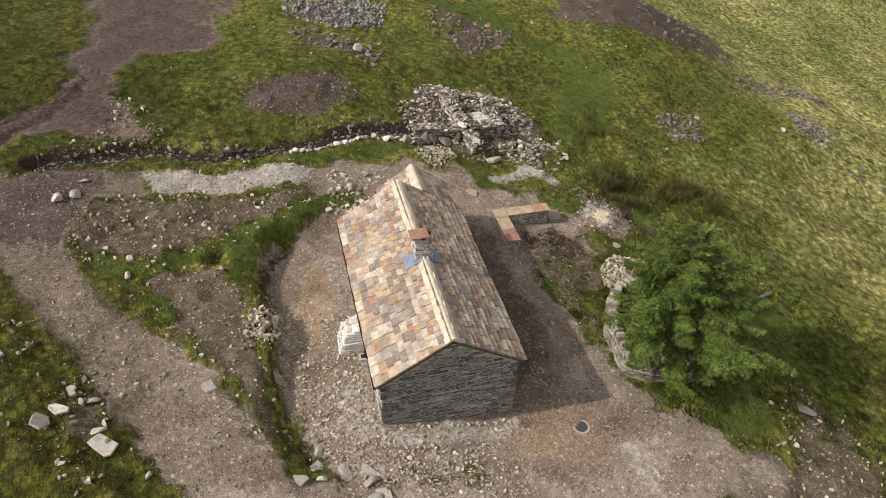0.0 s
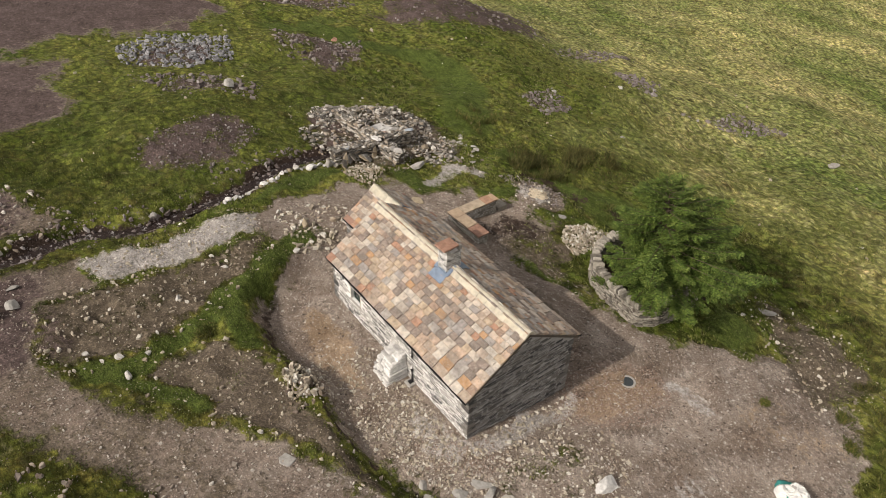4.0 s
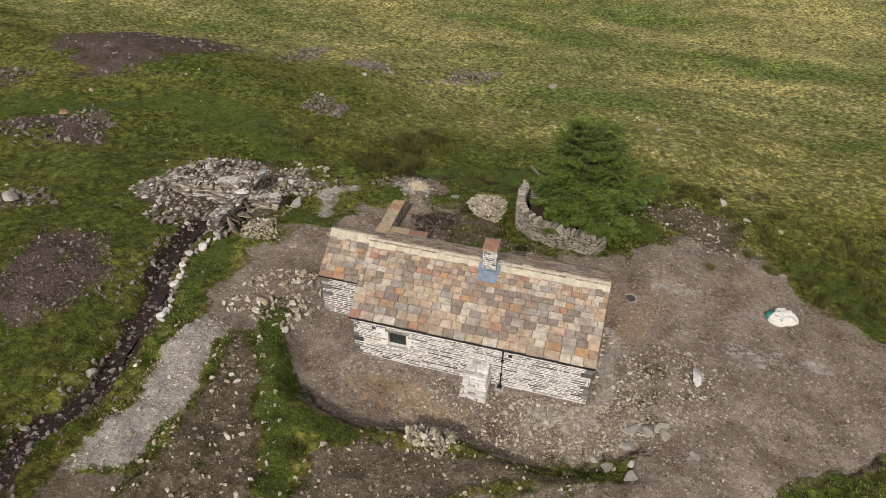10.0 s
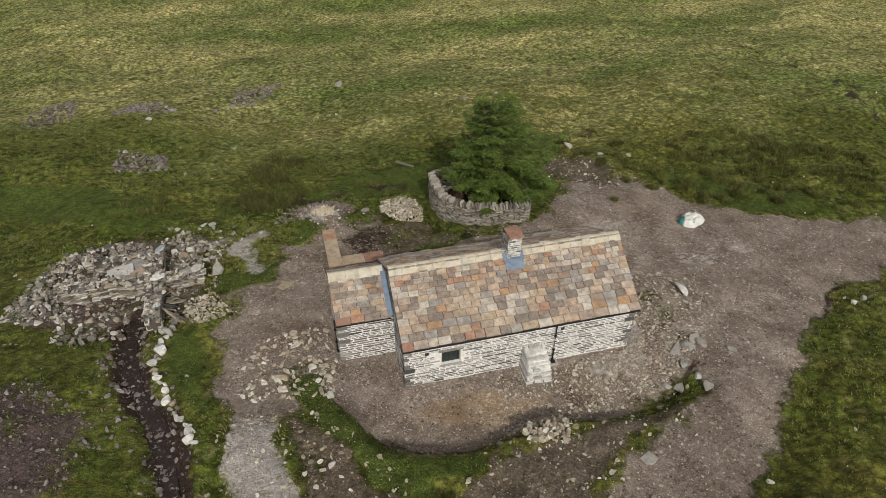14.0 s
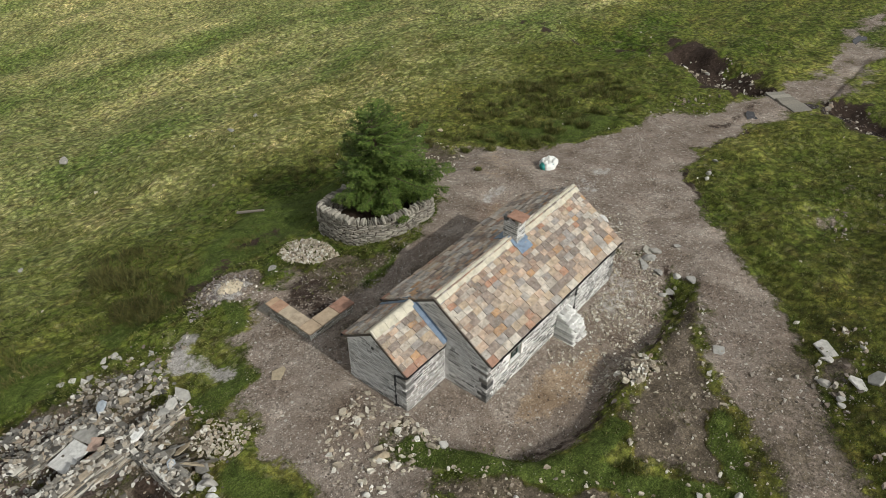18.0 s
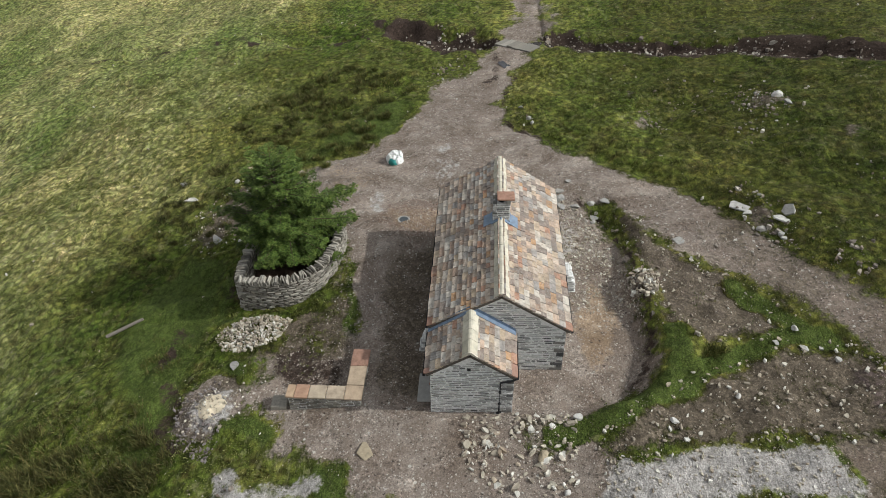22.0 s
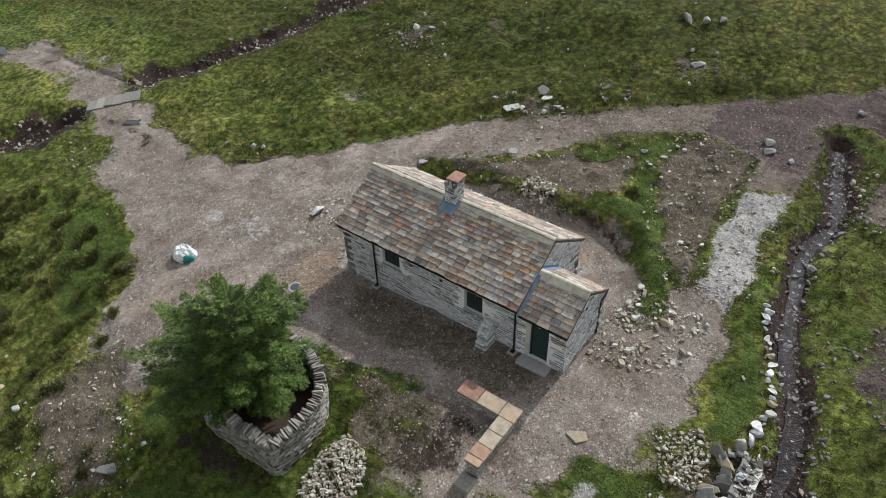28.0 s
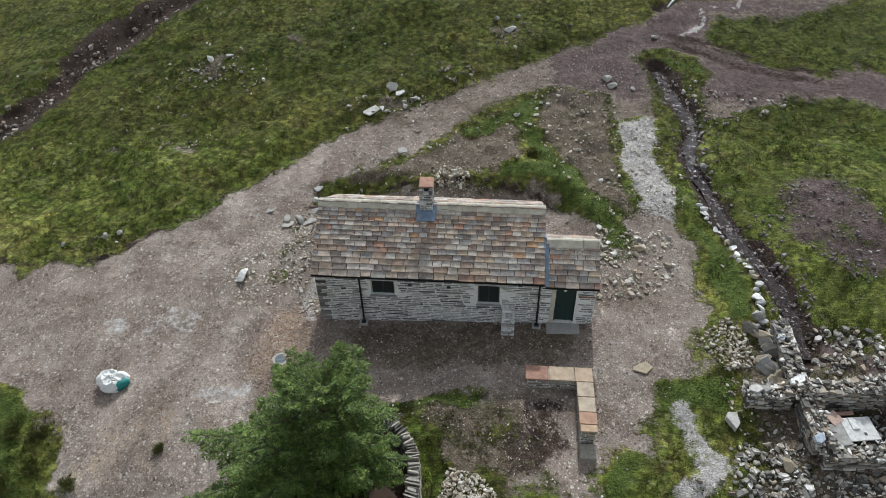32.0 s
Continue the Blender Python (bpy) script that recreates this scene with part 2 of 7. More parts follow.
M["ridge"] = stone_material("ridge_stone", [(0.0, (0.52, 0.475, 0.375)), (0.5, (0.60, 0.555, 0.455)), (1.0, (0.56, 0.51, 0.41))], (0.66, 0.64, 0.58), 0.3, grain=2.6)
M["lead"] = plain_material("sheet_lead", (0.19, 0.25, 0.34), 0.5, 0.15, vary=0.55, scale=5, bump=0.3)
M["iron"] = plain_material("black_cast_iron", (0.018, 0.018, 0.02), 0.45, 0.0, vary=0.2)
M["green_paint"] = plain_material("dark_green_paint", (0.022, 0.045, 0.038), 0.45, vary=0.2, bump=0.05)
M["steel"] = plain_material("grey_steel", (0.10, 0.115, 0.125), 0.5, 0.6, vary=0.35, scale=12)
M["concrete"] = plain_material("concrete", (0.40, 0.385, 0.36), 0.9, vary=0.25, bump=0.4)
M["white_sack"] = plain_material("white_woven_sack", (0.72, 0.72, 0.70), 0.7, vary=0.12, scale=14, bump=0.4)
M["teal_sack"] = plain_material("teal_woven_sack", (0.03, 0.22, 0.20), 0.6, vary=0.2, scale=14, bump=0.4)
M["bark"] = plain_material("conifer_bark", (0.10, 0.075, 0.055), 0.95, vary=0.4, scale=14, bump=0.9)
M["old_wood"] = plain_material("weathered_timber", (0.24, 0.21, 0.18), 0.9, vary=0.35, scale=9, bump=0.6)
M["inside"] = plain_material("dark_interior_plaster", (0.12, 0.115, 0.105), 0.95, vary=0.2)
M["lamp_white"] = plain_material("white_enamel", (0.75, 0.74, 0.71), 0.4, vary=0.06)
M["brick"] = plain_material("red_brick", (0.30, 0.14, 0.10), 0.9, vary=0.35, scale=16, bump=0.5)


def glass_material():
    m, nt, b = shader("window_glass", 0.06, 0.0, 0.5)
    put(nt, b.inputs["Base Color"], (0.03, 0.035, 0.035))
    n = noisy(nt, pos(nt), 3.0, 2)
    put(nt, b.inputs["Roughness"], span(nt, n, 0.3, 0.7, 0.04, 0.14))
    return m


def water_material():
    m, nt, b = shader("stream_water", 0.12, 0.0, 0.22)
    p = pos(nt)
    # pale flecks in the base colour paint the silvery glints together with foam
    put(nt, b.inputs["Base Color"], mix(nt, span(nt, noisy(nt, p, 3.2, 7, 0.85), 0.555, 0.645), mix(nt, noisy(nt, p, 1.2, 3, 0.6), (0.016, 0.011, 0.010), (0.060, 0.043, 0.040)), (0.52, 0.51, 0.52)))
    bumped(nt, b, noisy(nt, p, 6.0, 4, 0.7), 1.0, 0.095)
    return m


def leaf_material(name, stops, rough=0.6, big=0.9):
    m, nt, b = shader(name, rough, 0.0, 0.25)
    col = ramp(nt, island_random(nt), stops)
    n = noisy(nt, pos(nt), big, 3)
    col = mix(nt, 1.0, col, ramp(nt, n, [(0.3, 0.7), (0.7, 1.3)]), 'MULTIPLY')
    n2 = noisy(nt, pos(nt), 2.3, 3, 0.65)
    col = mix(nt, 1.0, col, ramp(nt, n2, [(0.30, 0.58), (0.5, 0.98), (0.70, 1.36)]), 'MULTIPLY')
    put(nt, b.inputs["Base Color"], col)
    return m


M["glass"] = glass_material()
M["water"] = water_material()
M["still_water"] = plain_material("still_muddy_water", (0.045, 0.042, 0.045), 0.06, vary=0.3, scale=2, bump=0, spec=0.6)
M["needles"] = leaf_material("spruce_needles", [(0.0, (0.040, 0.074, 0.016)), (0.5, (0.092, 0.148, 0.029)), (1.0, (0.160, 0.215, 0.045))])
M["young_needles"] = leaf_material("young_spruce_tips", [(0.0, (0.078, 0.124, 0.024)), (0.6, (0.135, 0.188, 0.040)), (1.0, (0.200, 0.240, 0.062))])
M["grass_blades"] = leaf_material("moor_grass_blades", [(0.0, (0.070, 0.088, 0.017)), (0.5, (0.135, 0.152, 0.032)), (0.85, (0.21, 0.22, 0.066)), (1.0, (0.32, 0.31, 0.14))], 0.7, 0.5)
M["lush_blades"] = leaf_material("lush_grass_blades", [(0.0, (0.034, 0.050, 0.010)), (0.5, (0.083, 0.112, 0.023)), (0.8, (0.124, 0.156, 0.038)), (1.0, (0.27, 0.25, 0.11))], 0.7, 0.8)
M["rush"] = leaf_material("rush_blades", [(0.0, (0.062, 0.088, 0.020)), (0.5, (0.120, 0.142, 0.032)), (0.8, (0.15, 0.125, 0.045)), (1.0, (0.24, 0.20, 0.085))], 0.7, 0.6)
M["dark_rush"] = leaf_material("dark_rush_blades", [(0.0, (0.048, 0.064, 0.014)), (0.5, (0.104, 0.122, 0.027)), (0.82, (0.165, 0.155, 0.045)), (1.0, (0.27, 0.22, 0.095))], 0.7, 0.6)
M["brown_rush"] = leaf_material("brown_rush_blades", [(0.0, (0.042, 0.050, 0.014)), (0.4, (0.082, 0.084, 0.024)), (0.72, (0.165, 0.138, 0.05)), (1.0, (0.075, 0.102, 0.024))], 0.7, 0.6)
M["soil"] = plain_material("needle_litter", (0.062, 0.040, 0.028), 0.95, vary=0.6, scale=9, bump=0.6)


def ground_material():
    m, nt, b = shader("hill_ground", 0.95, 0.0, 0.15)
    p = pos(nt)
    a = nt.nodes.new("ShaderNodeVertexColor")
    a.layer_name = "zone_a"
    c = nt.nodes.new("ShaderNodeVertexColor")
    c.layer_name = "zone_b"
    sa = nt.nodes.new("ShaderNodeSeparateColor")
    sb = nt.nodes.new("ShaderNodeSeparateColor")
    nt.links.new(a.outputs["Color"], sa.inputs[0])
    nt.links.new(c.outputs["Color"], sb.inputs[0])
    big = noisy(nt, p, 0.12, 4, 0.6)
    mid = noisy(nt, p, 0.7, 5, 0.65)
    small = noisy(nt, p, 3.5, 5, 0.7)
    fine = noisy(nt, p, 16.0, 4, 0.7)
    edge = calc(nt, 'ADD', calc(nt, 'MULTIPLY', calc(nt, 'SUBTRACT', mid, 0.5), 1.10), calc(nt, 'MULTIPLY', calc(nt, 'SUBTRACT', small, 0.5), 1.15))

    def zone(sock):
        return span(nt, calc(nt, 'ADD', sock, edge), 0.34, 0.66)

    # streaked direction for the wind-laid grass
    mp = nt.nodes.new("ShaderNodeMapping")
    mp.inputs["Rotation"].default_value = (0, 0, radians(24))
    mp.inputs["Scale"].default_value = (0.75, 1.7, 1.0)
    put(nt, mp.inputs[0], p)
    streak = noisy(nt, mp.outputs[0], 1.6, 6, 0.7)
    tuft = noisy(nt, mp.outputs[0], 4.6, 5, 0.7)
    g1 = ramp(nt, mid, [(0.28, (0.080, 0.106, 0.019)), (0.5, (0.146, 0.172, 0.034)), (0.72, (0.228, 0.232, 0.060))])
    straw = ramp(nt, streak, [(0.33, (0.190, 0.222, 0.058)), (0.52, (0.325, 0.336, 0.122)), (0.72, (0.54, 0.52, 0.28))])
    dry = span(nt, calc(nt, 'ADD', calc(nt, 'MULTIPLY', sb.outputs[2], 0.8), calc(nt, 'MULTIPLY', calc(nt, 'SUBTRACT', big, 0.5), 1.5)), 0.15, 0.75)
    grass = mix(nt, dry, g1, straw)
    patch = noisy(nt, p, 0.21, 5, 0.65)
    grass = mix(nt, 1.0, grass, ramp(nt, patch, [(0.32, (0.74, 0.79, 0.72)), (0.5, (1.0, 1.0, 1.0)), (0.66, (1.34, 1.28, 1.36))]), 'MULTIPLY')
    mb = nt.nodes.new("ShaderNodeMapping")
    mb.inputs["Rotation"].default_value = (0, 0, radians(-14))
    mb.inputs["Scale"].default_value = (0.35, 1.0, 1.0)
    put(nt, mb.inputs[0], p)
    band = noisy(nt, mb.outputs[0], 0.11, 5, 0.6)
    grass = mix(nt, 1.0, grass, ramp(nt, band, [(0.36, (0.62, 0.76, 0.54)), (0.5, (1.0, 1.0, 1.0)), (0.63, (1.52, 1.36, 1.52))]), 'MULTIPLY')
    brown = span(nt, noisy(nt, p, 0.28, 4, 0.6), 0.57, 0.72, 0.0, 0.35)
    grass = mix(nt, brown, grass, (0.13, 0.088, 0.032))
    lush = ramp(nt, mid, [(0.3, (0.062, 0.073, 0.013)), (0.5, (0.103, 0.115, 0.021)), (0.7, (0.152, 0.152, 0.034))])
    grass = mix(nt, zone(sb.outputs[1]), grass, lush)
    dead = noisy(nt, p, 0.85, 5, 0.7)
    grass = mix(nt, span(nt, dead, 0.50, 0.66, 0.0, 0.62), grass, (0.120, 0.090, 0.034))
    seedy = noisy(nt, p, 1.35, 3, 0.6)
    clump = noisy(nt, p, 2.3, 3, 0.6)
    grass = mix(nt, 1.0, grass, ramp(nt, clump, [(0.34, 0.72), (0.49, 1.0), (0.64, 1.20)]), 'MULTIPLY')
    wob = nt.nodes.new("ShaderNodeVectorMath")
    wob.operation = 'MULTIPLY_ADD'
    put(nt, wob.inputs[0], noisy(nt, p, 2.0, 2, 0.5, True))
    wob.inputs[1].default_value = (0.45, 0.45, 0.0)
    put(nt, wob.inputs[2], p)
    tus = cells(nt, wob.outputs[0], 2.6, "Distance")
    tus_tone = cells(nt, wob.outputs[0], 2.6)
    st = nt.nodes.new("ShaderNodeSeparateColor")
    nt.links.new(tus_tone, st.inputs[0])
    # shade in the gaps between tussocks is painted in: cell edges darkened, tops lifted
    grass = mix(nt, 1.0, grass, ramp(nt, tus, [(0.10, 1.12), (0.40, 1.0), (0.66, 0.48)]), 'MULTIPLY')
    grass = mix(nt, 1.0, grass, ramp(nt, st.outputs[0], [(0.0, (0.78, 0.84, 0.76)), (0.5, (0.98, 1.0, 0.94)), (1.0, (1.22, 1.15, 1.16))]), 'MULTIPLY')
    grass = mix(nt, 1.0, grass, ramp(nt, tuft, [(0.33, 0.58), (0.5, 1.0), (0.67, 1.36)]), 'MULTIPLY')
    strawy = span(nt, calc(nt, 'ADD', noisy(nt, p, 0.17, 4, 0.65), calc(nt, 'MULTIPLY', dry, 0.10)), 0.44, 0.62, 0.12, 1.0)
    pale_tip = span(nt, noisy(nt, mp.outputs[0], 2.4, 4, 0.72), 0.53, 0.66, 0.0, 0.38)
    grass = mix(nt, calc(nt, 'MULTIPLY', pale_tip, strawy), grass, (0.40, 0.385, 0.22))
    grass = mix(nt, span(nt, seedy, 0.61, 0.70, 0.0, 0.5), grass, (0.27, 0.26, 0.13))
    # close-cropped lawn where the ground is damp and trodden
    lawn = span(nt, calc(nt, 'ADD', sb.outputs[1], calc(nt, 'MULTIPLY', edge, 0.25)), 0.38, 0.60, 0.0, 0.92)
    sward = mix(nt, 1.0, ramp(nt, small, [(0.3, (0.054, 0.080, 0.016)), (0.5, (0.083, 0.116, 0.025)), (0.7, (0.120, 0.150, 0.036))]), ramp(nt, fine, [(0.3, 0.66), (0.7, 1.30)]), 'MULTIPLY')
    sward = mix(nt, 1.0, sward, ramp(nt, tuft, [(0.34, 0.68), (0.5, 1.0), (0.66, 1.24)]), 'MULTIPLY')
    grass = mix(nt, lawn, grass, sward)
    # shaded dips painted into the grass colour by noise, without relief
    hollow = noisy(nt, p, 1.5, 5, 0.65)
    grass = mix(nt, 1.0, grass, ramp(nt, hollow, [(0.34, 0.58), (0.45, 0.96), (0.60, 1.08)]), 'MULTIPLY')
    # grass multiplied darker where zone_b's alpha runs high
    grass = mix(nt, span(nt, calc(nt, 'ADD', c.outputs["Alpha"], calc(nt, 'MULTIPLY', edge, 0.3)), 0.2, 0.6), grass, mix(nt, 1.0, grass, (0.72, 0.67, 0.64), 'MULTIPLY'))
    # gravel and earth
    peb = cells(nt, p, 5.5)
    peb2 = cells(nt, p, 14.0)
    sp = nt.nodes.new("ShaderNodeSeparateColor")
    nt.links.new(peb, sp.inputs[0])
    sp2 = nt.nodes.new("ShaderNodeSeparateColor")
    nt.links.new(peb2, sp2.inputs[0])
    earth = ramp(nt, calc(nt, 'ADD', calc(nt, 'MULTIPLY', mid, 0.6), calc(nt, 'MULTIPLY', small, 0.4)), [(0.32, (0.150, 0.114, 0.090)), (0.46, (0.228, 0.184, 0.153)), (0.56, (0.280, 0.235, 0.200)), (0.68, (0.372, 0.322, 0.278))])
    peb_tone = calc(nt, 'ADD', calc(nt, 'MULTIPLY', sp.outputs[0], 0.45), calc(nt, 'MULTIPLY', sp2.outputs[0], 0.55))
    calm = span(nt, noisy(nt, p, 0.9, 3, 0.6), 0.38, 0.62, 0.10, 1.0)
    tone = ramp(nt, peb_tone, [(0.12, 0.62), (0.5, 0.95), (0.78, 1.22), (0.95, 1.75)])
    earth = mix(nt, calm, earth, mix(nt, 1.0, earth, tone, 'MULTIPLY'))
    warm = ramp(nt, small, [(0.3, (0.20, 0.14, 0.095)), (0.7, (0.37, 0.285, 0.205))])
    earth = mix(nt, zone(a.outputs["Alpha"]), earth, warm)
    # single pale and dark pebbles lying in the fines
    for size, rare, tint in ((3.6, 0.88, (0.50, 0.47, 0.42)), (7.0, 0.72, (0.52, 0.48, 0.43)), (13.0, 0.70, (0.46, 0.42, 0.37)), (5.0, 0.86, (0.075, 0.060, 0.050)), (11.0, 0.77, (0.070, 0.055, 0.045))):
        near = cells(nt, p, size, "Distance")
        pick = nt.nodes.new("ShaderNodeSeparateColor")
        nt.links.new(cells(nt, p, size), pick.inputs[0])
        dot = calc(nt, 'MULTIPLY', span(nt, near, 0.20, 0.32, 1.0, 0.0), span(nt, pick.outputs[1], rare, rare + 0.02))
        earth = mix(nt, calc(nt, 'MULTIPLY', dot, 0.85), earth, tint)
    worn = noisy(nt, p, 0.33, 4, 0.6)
    earth = mix(nt, 1.0, earth, ramp(nt, worn, [(0.32, (0.76, 0.72, 0.68)), (0.5, (1.0, 1.0, 1.0)), (0.66, (1.24, 1.23, 1.22))]), 'MULTIPLY')
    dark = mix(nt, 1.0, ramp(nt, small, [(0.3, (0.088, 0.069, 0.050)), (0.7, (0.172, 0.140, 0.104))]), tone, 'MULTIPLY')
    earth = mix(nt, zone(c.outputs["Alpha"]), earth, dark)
    pale = mix(nt, 1.0, ramp(nt, small, [(0.3, (0.31, 0.285, 0.265)), (0.7, (0.51, 0.48, 0.455))]), ramp(nt, peb_tone, [(0.1, 0.8), (0.9, 1.2)]), 'MULTIPLY')
    scree = mix(nt, 1.0, ramp(nt, mid, [(0.3, (0.070, 0.050, 0.046)), (0.7, (0.140, 0.104, 0.097))]), tone, 'MULTIPLY')
    mud = mix(nt, 1.0, mix(nt, small, (0.026, 0.018, 0.014), (0.078, 0.054, 0.042)), tone, 'MULTIPLY')
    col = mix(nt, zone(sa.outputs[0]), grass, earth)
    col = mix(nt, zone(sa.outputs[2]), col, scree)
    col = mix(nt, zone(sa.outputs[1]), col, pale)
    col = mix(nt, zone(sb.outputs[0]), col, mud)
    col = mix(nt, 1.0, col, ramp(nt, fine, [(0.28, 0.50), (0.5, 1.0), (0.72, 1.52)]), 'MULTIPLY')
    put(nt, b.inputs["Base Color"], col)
    h = calc(nt, 'ADD', calc(nt, 'MULTIPLY', small, 0.5), calc(nt, 'ADD', calc(nt, 'MULTIPLY', fine, 0.25), calc(nt, 'MULTIPLY', tuft, 0.5)))
    h2 = calc(nt, 'ADD', calc(nt, 'MULTIPLY', fine, 0.10), calc(nt, 'MULTIPLY', calc(nt, 'MULTIPLY', peb_tone, calm), 0.16))
    bare = zone(sa.outputs[0])
    bumped(nt, b, calc(nt, 'ADD', calc(nt, 'MULTIPLY', h, calc(nt, 'SUBTRACT', 1.0, bare)), calc(nt, 'MULTIPLY', h2, bare)), 1.0, 0.16)
    return m


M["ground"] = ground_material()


# ---- plan of the hillside ----
def hashed(i, j, seed):
    h = np.sin(i * 127.1 + j * 311.7 + seed * 74.7) * 43758.5453
    return h - np.floor(h)


def vnoise(x, y, size, seed=0):
    x, y = np.asarray(x, float) / size, np.asarray(y, float) / size
    i, j = np.floor(x), np.floor(y)
    u, v = x - i, y - j
    u, v = u * u * (3 - 2 * u), v * v * (3 - 2 * v)
    return (hashed(i, j, seed) * (1 - u) + hashed(i + 1, j, seed) * u) * (1 - v) + (hashed(i, j + 1, seed) * (1 - u) + hashed(i + 1, j + 1, seed) * u) * v


def sstep(v, a, b):
    t = np.clip((v - a) / (b - a), 0, 1)
    return t * t * (3 - 2 * t)


def line_dist(x, y, pts):
    d = np.full(np.shape(x), 1e9)
    for (ax, ay), (bx, by) in zip(pts, pts[1:]):
        dx, dy = bx - ax, by - ay
        t = np.clip(((x - ax) * dx + (y - ay) * dy) / (dx * dx + dy * dy + 1e-9), 0, 1)
        d = np.minimum(d, np.hypot(x - ax - t * dx, y - ay - t * dy))
    return d


def area_dist(x, y, pts):
    """Distance to a polygon's outline, negative inside."""
    ring = list(pts) + [pts[0]]
    inside = np.zeros(np.shape(x), bool)
    for (ax, ay), (bx, by) in zip(ring, ring[1:]):
        cross = ((ay > y) != (by > y)) & (x < (bx - ax) * (y - ay) / (by - ay + 1e-12) + ax)
        inside ^= cross
    d = line_dist(x, y, ring)
    return np.where(inside, -d, d)


TRACK = [(-70, 2.5), (-53.5, 1.8), (-40, .8), (-31.7, .6), (-29.2, .3), (-25.7, -1.3), (-21.6, -3.7), (-17.9, -5.1), (-12.6, -7.3), (-10.9, -9), (-9.8, -11),
         (-8, -12.6), (-4.2, -13.0), (-2.2, -11.2), (0.8, -8), (6.0, -8.3), (6.4, -9.6), (8.6, -10.2), (11.6, -11.2), (12.7, -9.4), (14.4, -9.2),
         (15.2, -7), (17.4, -5.6), (17.1, -4), (17.9, -1), (17.7, 2), (17.0, 3.6), (15.4, 4.2), (13.6, 3.4), (12.4, 4.2), (11.6, 5.6), (10.4, 6.5),
         (9.6, 6.6), (7.4, 6.6), (6, 7.1), (4, 6.5), (1.1, 5.9), (-1, 4.9), (-2.4, 4.4), (-0.7, 6.9), (2.2, 8.6), (5.6, 11.1), (8.0, 13.2),
         (9.4, 14.4), (12.1, 15.0), (14.4, 14.7), (14.8, 12), (15.2, 11.8), (17.0, 11.9), (17.4, 15.3), (16.8, 18.0), (17.2, 19.0), (18.9, 19.8), (20.6, 18.6), (21.4, 16.6), (20.6, 14.6), (20.2, 12.4),
         (21.5, 12.6), (23.8, 13.9), (25.5, 14.2), (28.6, 14.4), (31.3, 13), (31.6, 9.4), (34.6, 7.2), (38, 8.8), (40.5, 6.2), (43.8, 9.4), (46, 3), (44, -4), (47, -8), (62, -4), (75, 10), (75, 22), (45, 17), (41, 16.7), (34.6, 17.4), (30.9, 17.9), (27.7, 17.1), (24.6, 18.1),
         (22.4, 19.8), (21.5, 20.9), (23.1, 22.3), (26.1, 24.1), (32, 25.5), (32, 28.5), (25.6, 26.8), (22, 25.2), (19.6, 24.4), (18, 22.9), (12.2, 19), (8.6, 16.4), (3.6, 13.5), (-.6, 11.3),
         (-5, 7.2), (-8.8, 3.7), (-12.3, .75), (-18, .5), (-23, 1.8), (-28.3, 4.2), (-32.2, 4.2), (-40.5, 3.6), (-54.2, 3.7), (-70, 5)]
SPOIL = [(10.9, 9.4), (11.8, 7.2), (13.1, 5.2), (14.6, 3.8), (15.3, 4.2), (15.1, 8.3), (14.8, 12), (14.4, 14.6), (12.1, 14.9), (10.2, 14.2), (10.3, 11.6)]
RUTS = [[(18.9, 20.7), (20.8, 20.0), (22.5, 19.2), (24, 18.4), (25.7, 17.6), (29, 16.6)], [(19.2, 19.9), (21.5, 18.4), (23.9, 17.1), (25.7, 16.6), (29, 15.6)], [(20.2, 20.6), (22, 20.0), (24.4, 18.9)]]
STONY_BANK = [(-1.5, 5.6), (1.1, 6.6), (4.2, 7.2), (8, 7.4), (9.2, 8.6), (9.6, 12), (8.4, 13), (5.8, 10.9), (2.4, 8.4), (-.6, 6.6)]
PALE = [(15.2, 11.9), (16.9, 11.9), (17.3, 7.9), (17.5, 4.5), (17.1, 3.1), (15.5, 3.9), (15.2, 8.3)]
DRAIN = [(18.9, 24.1), (19.8, 25.4), (21.9, 28.4), (24, 33)]
STREAM = [(17.9, 17.3), (18.6, 15.1), (19.15, 13), (19.4, 11.4), (18.85, 9.7), (18.85, 8.2), (19.3, 6), (19.8, 3.5), (20.4, 2), (20.9, .9), (21.4, -.6), (21.6, -1.8), (21.6, -4.2)]
HAG = [(-37.8, -41), (-37.4, -36), (-37.0, -32), (-37.4, -29), (-36.6, -25), (-35.4, -21), (-35.8, -13)]
COBBLES = [(-1.6, .8), (-2.5, -2.6), (-4, -1.9), (-5.3, -1), (-5.4, 1.6), (-3.7, 2.6), (-2, 2.6)]
RED_GRAVEL = [(.2, -3.0), (-.2, -5.4), (-1.6, -6.6), (-2.8, -6.2), (-3.3, -4.8), (-2.6, -3.0), (-1.1, -1.4), (-.4, -2.2)]
PEAT_PIT = [(-35.9, -10.2), (-36.2, -6), (-34.2, -1.6), (-31.9, -.2), (-29.9, -.9), (-28.6, -3), (-30.8, -6.2), (-33.6, -9.6)]
PEAT_STREAM = [(-35.8, -9), (-34.6, -7), (-32.5, -4), (-30.5, -1), (-29.5, 1.0), (-28.8, 2.6), (-29.1, 4.1), (-29.2, 5.8), (-26.8, 9.2), (-25.0, 12.4), (-23.6, 15.2), (-22.2, 18.6), (-20.4, 21.8), (-16.9, 26.1), (-12.8, 30.1), (-4, 40)]
MOUND_SCREE = [(26.4, 5.7), (27.1, 3.2), (27.8, .5), (25, -.6), (22.0, 2.6), (21.9, 4.7), (23.4, 6.4), (24.8, 7.4)]
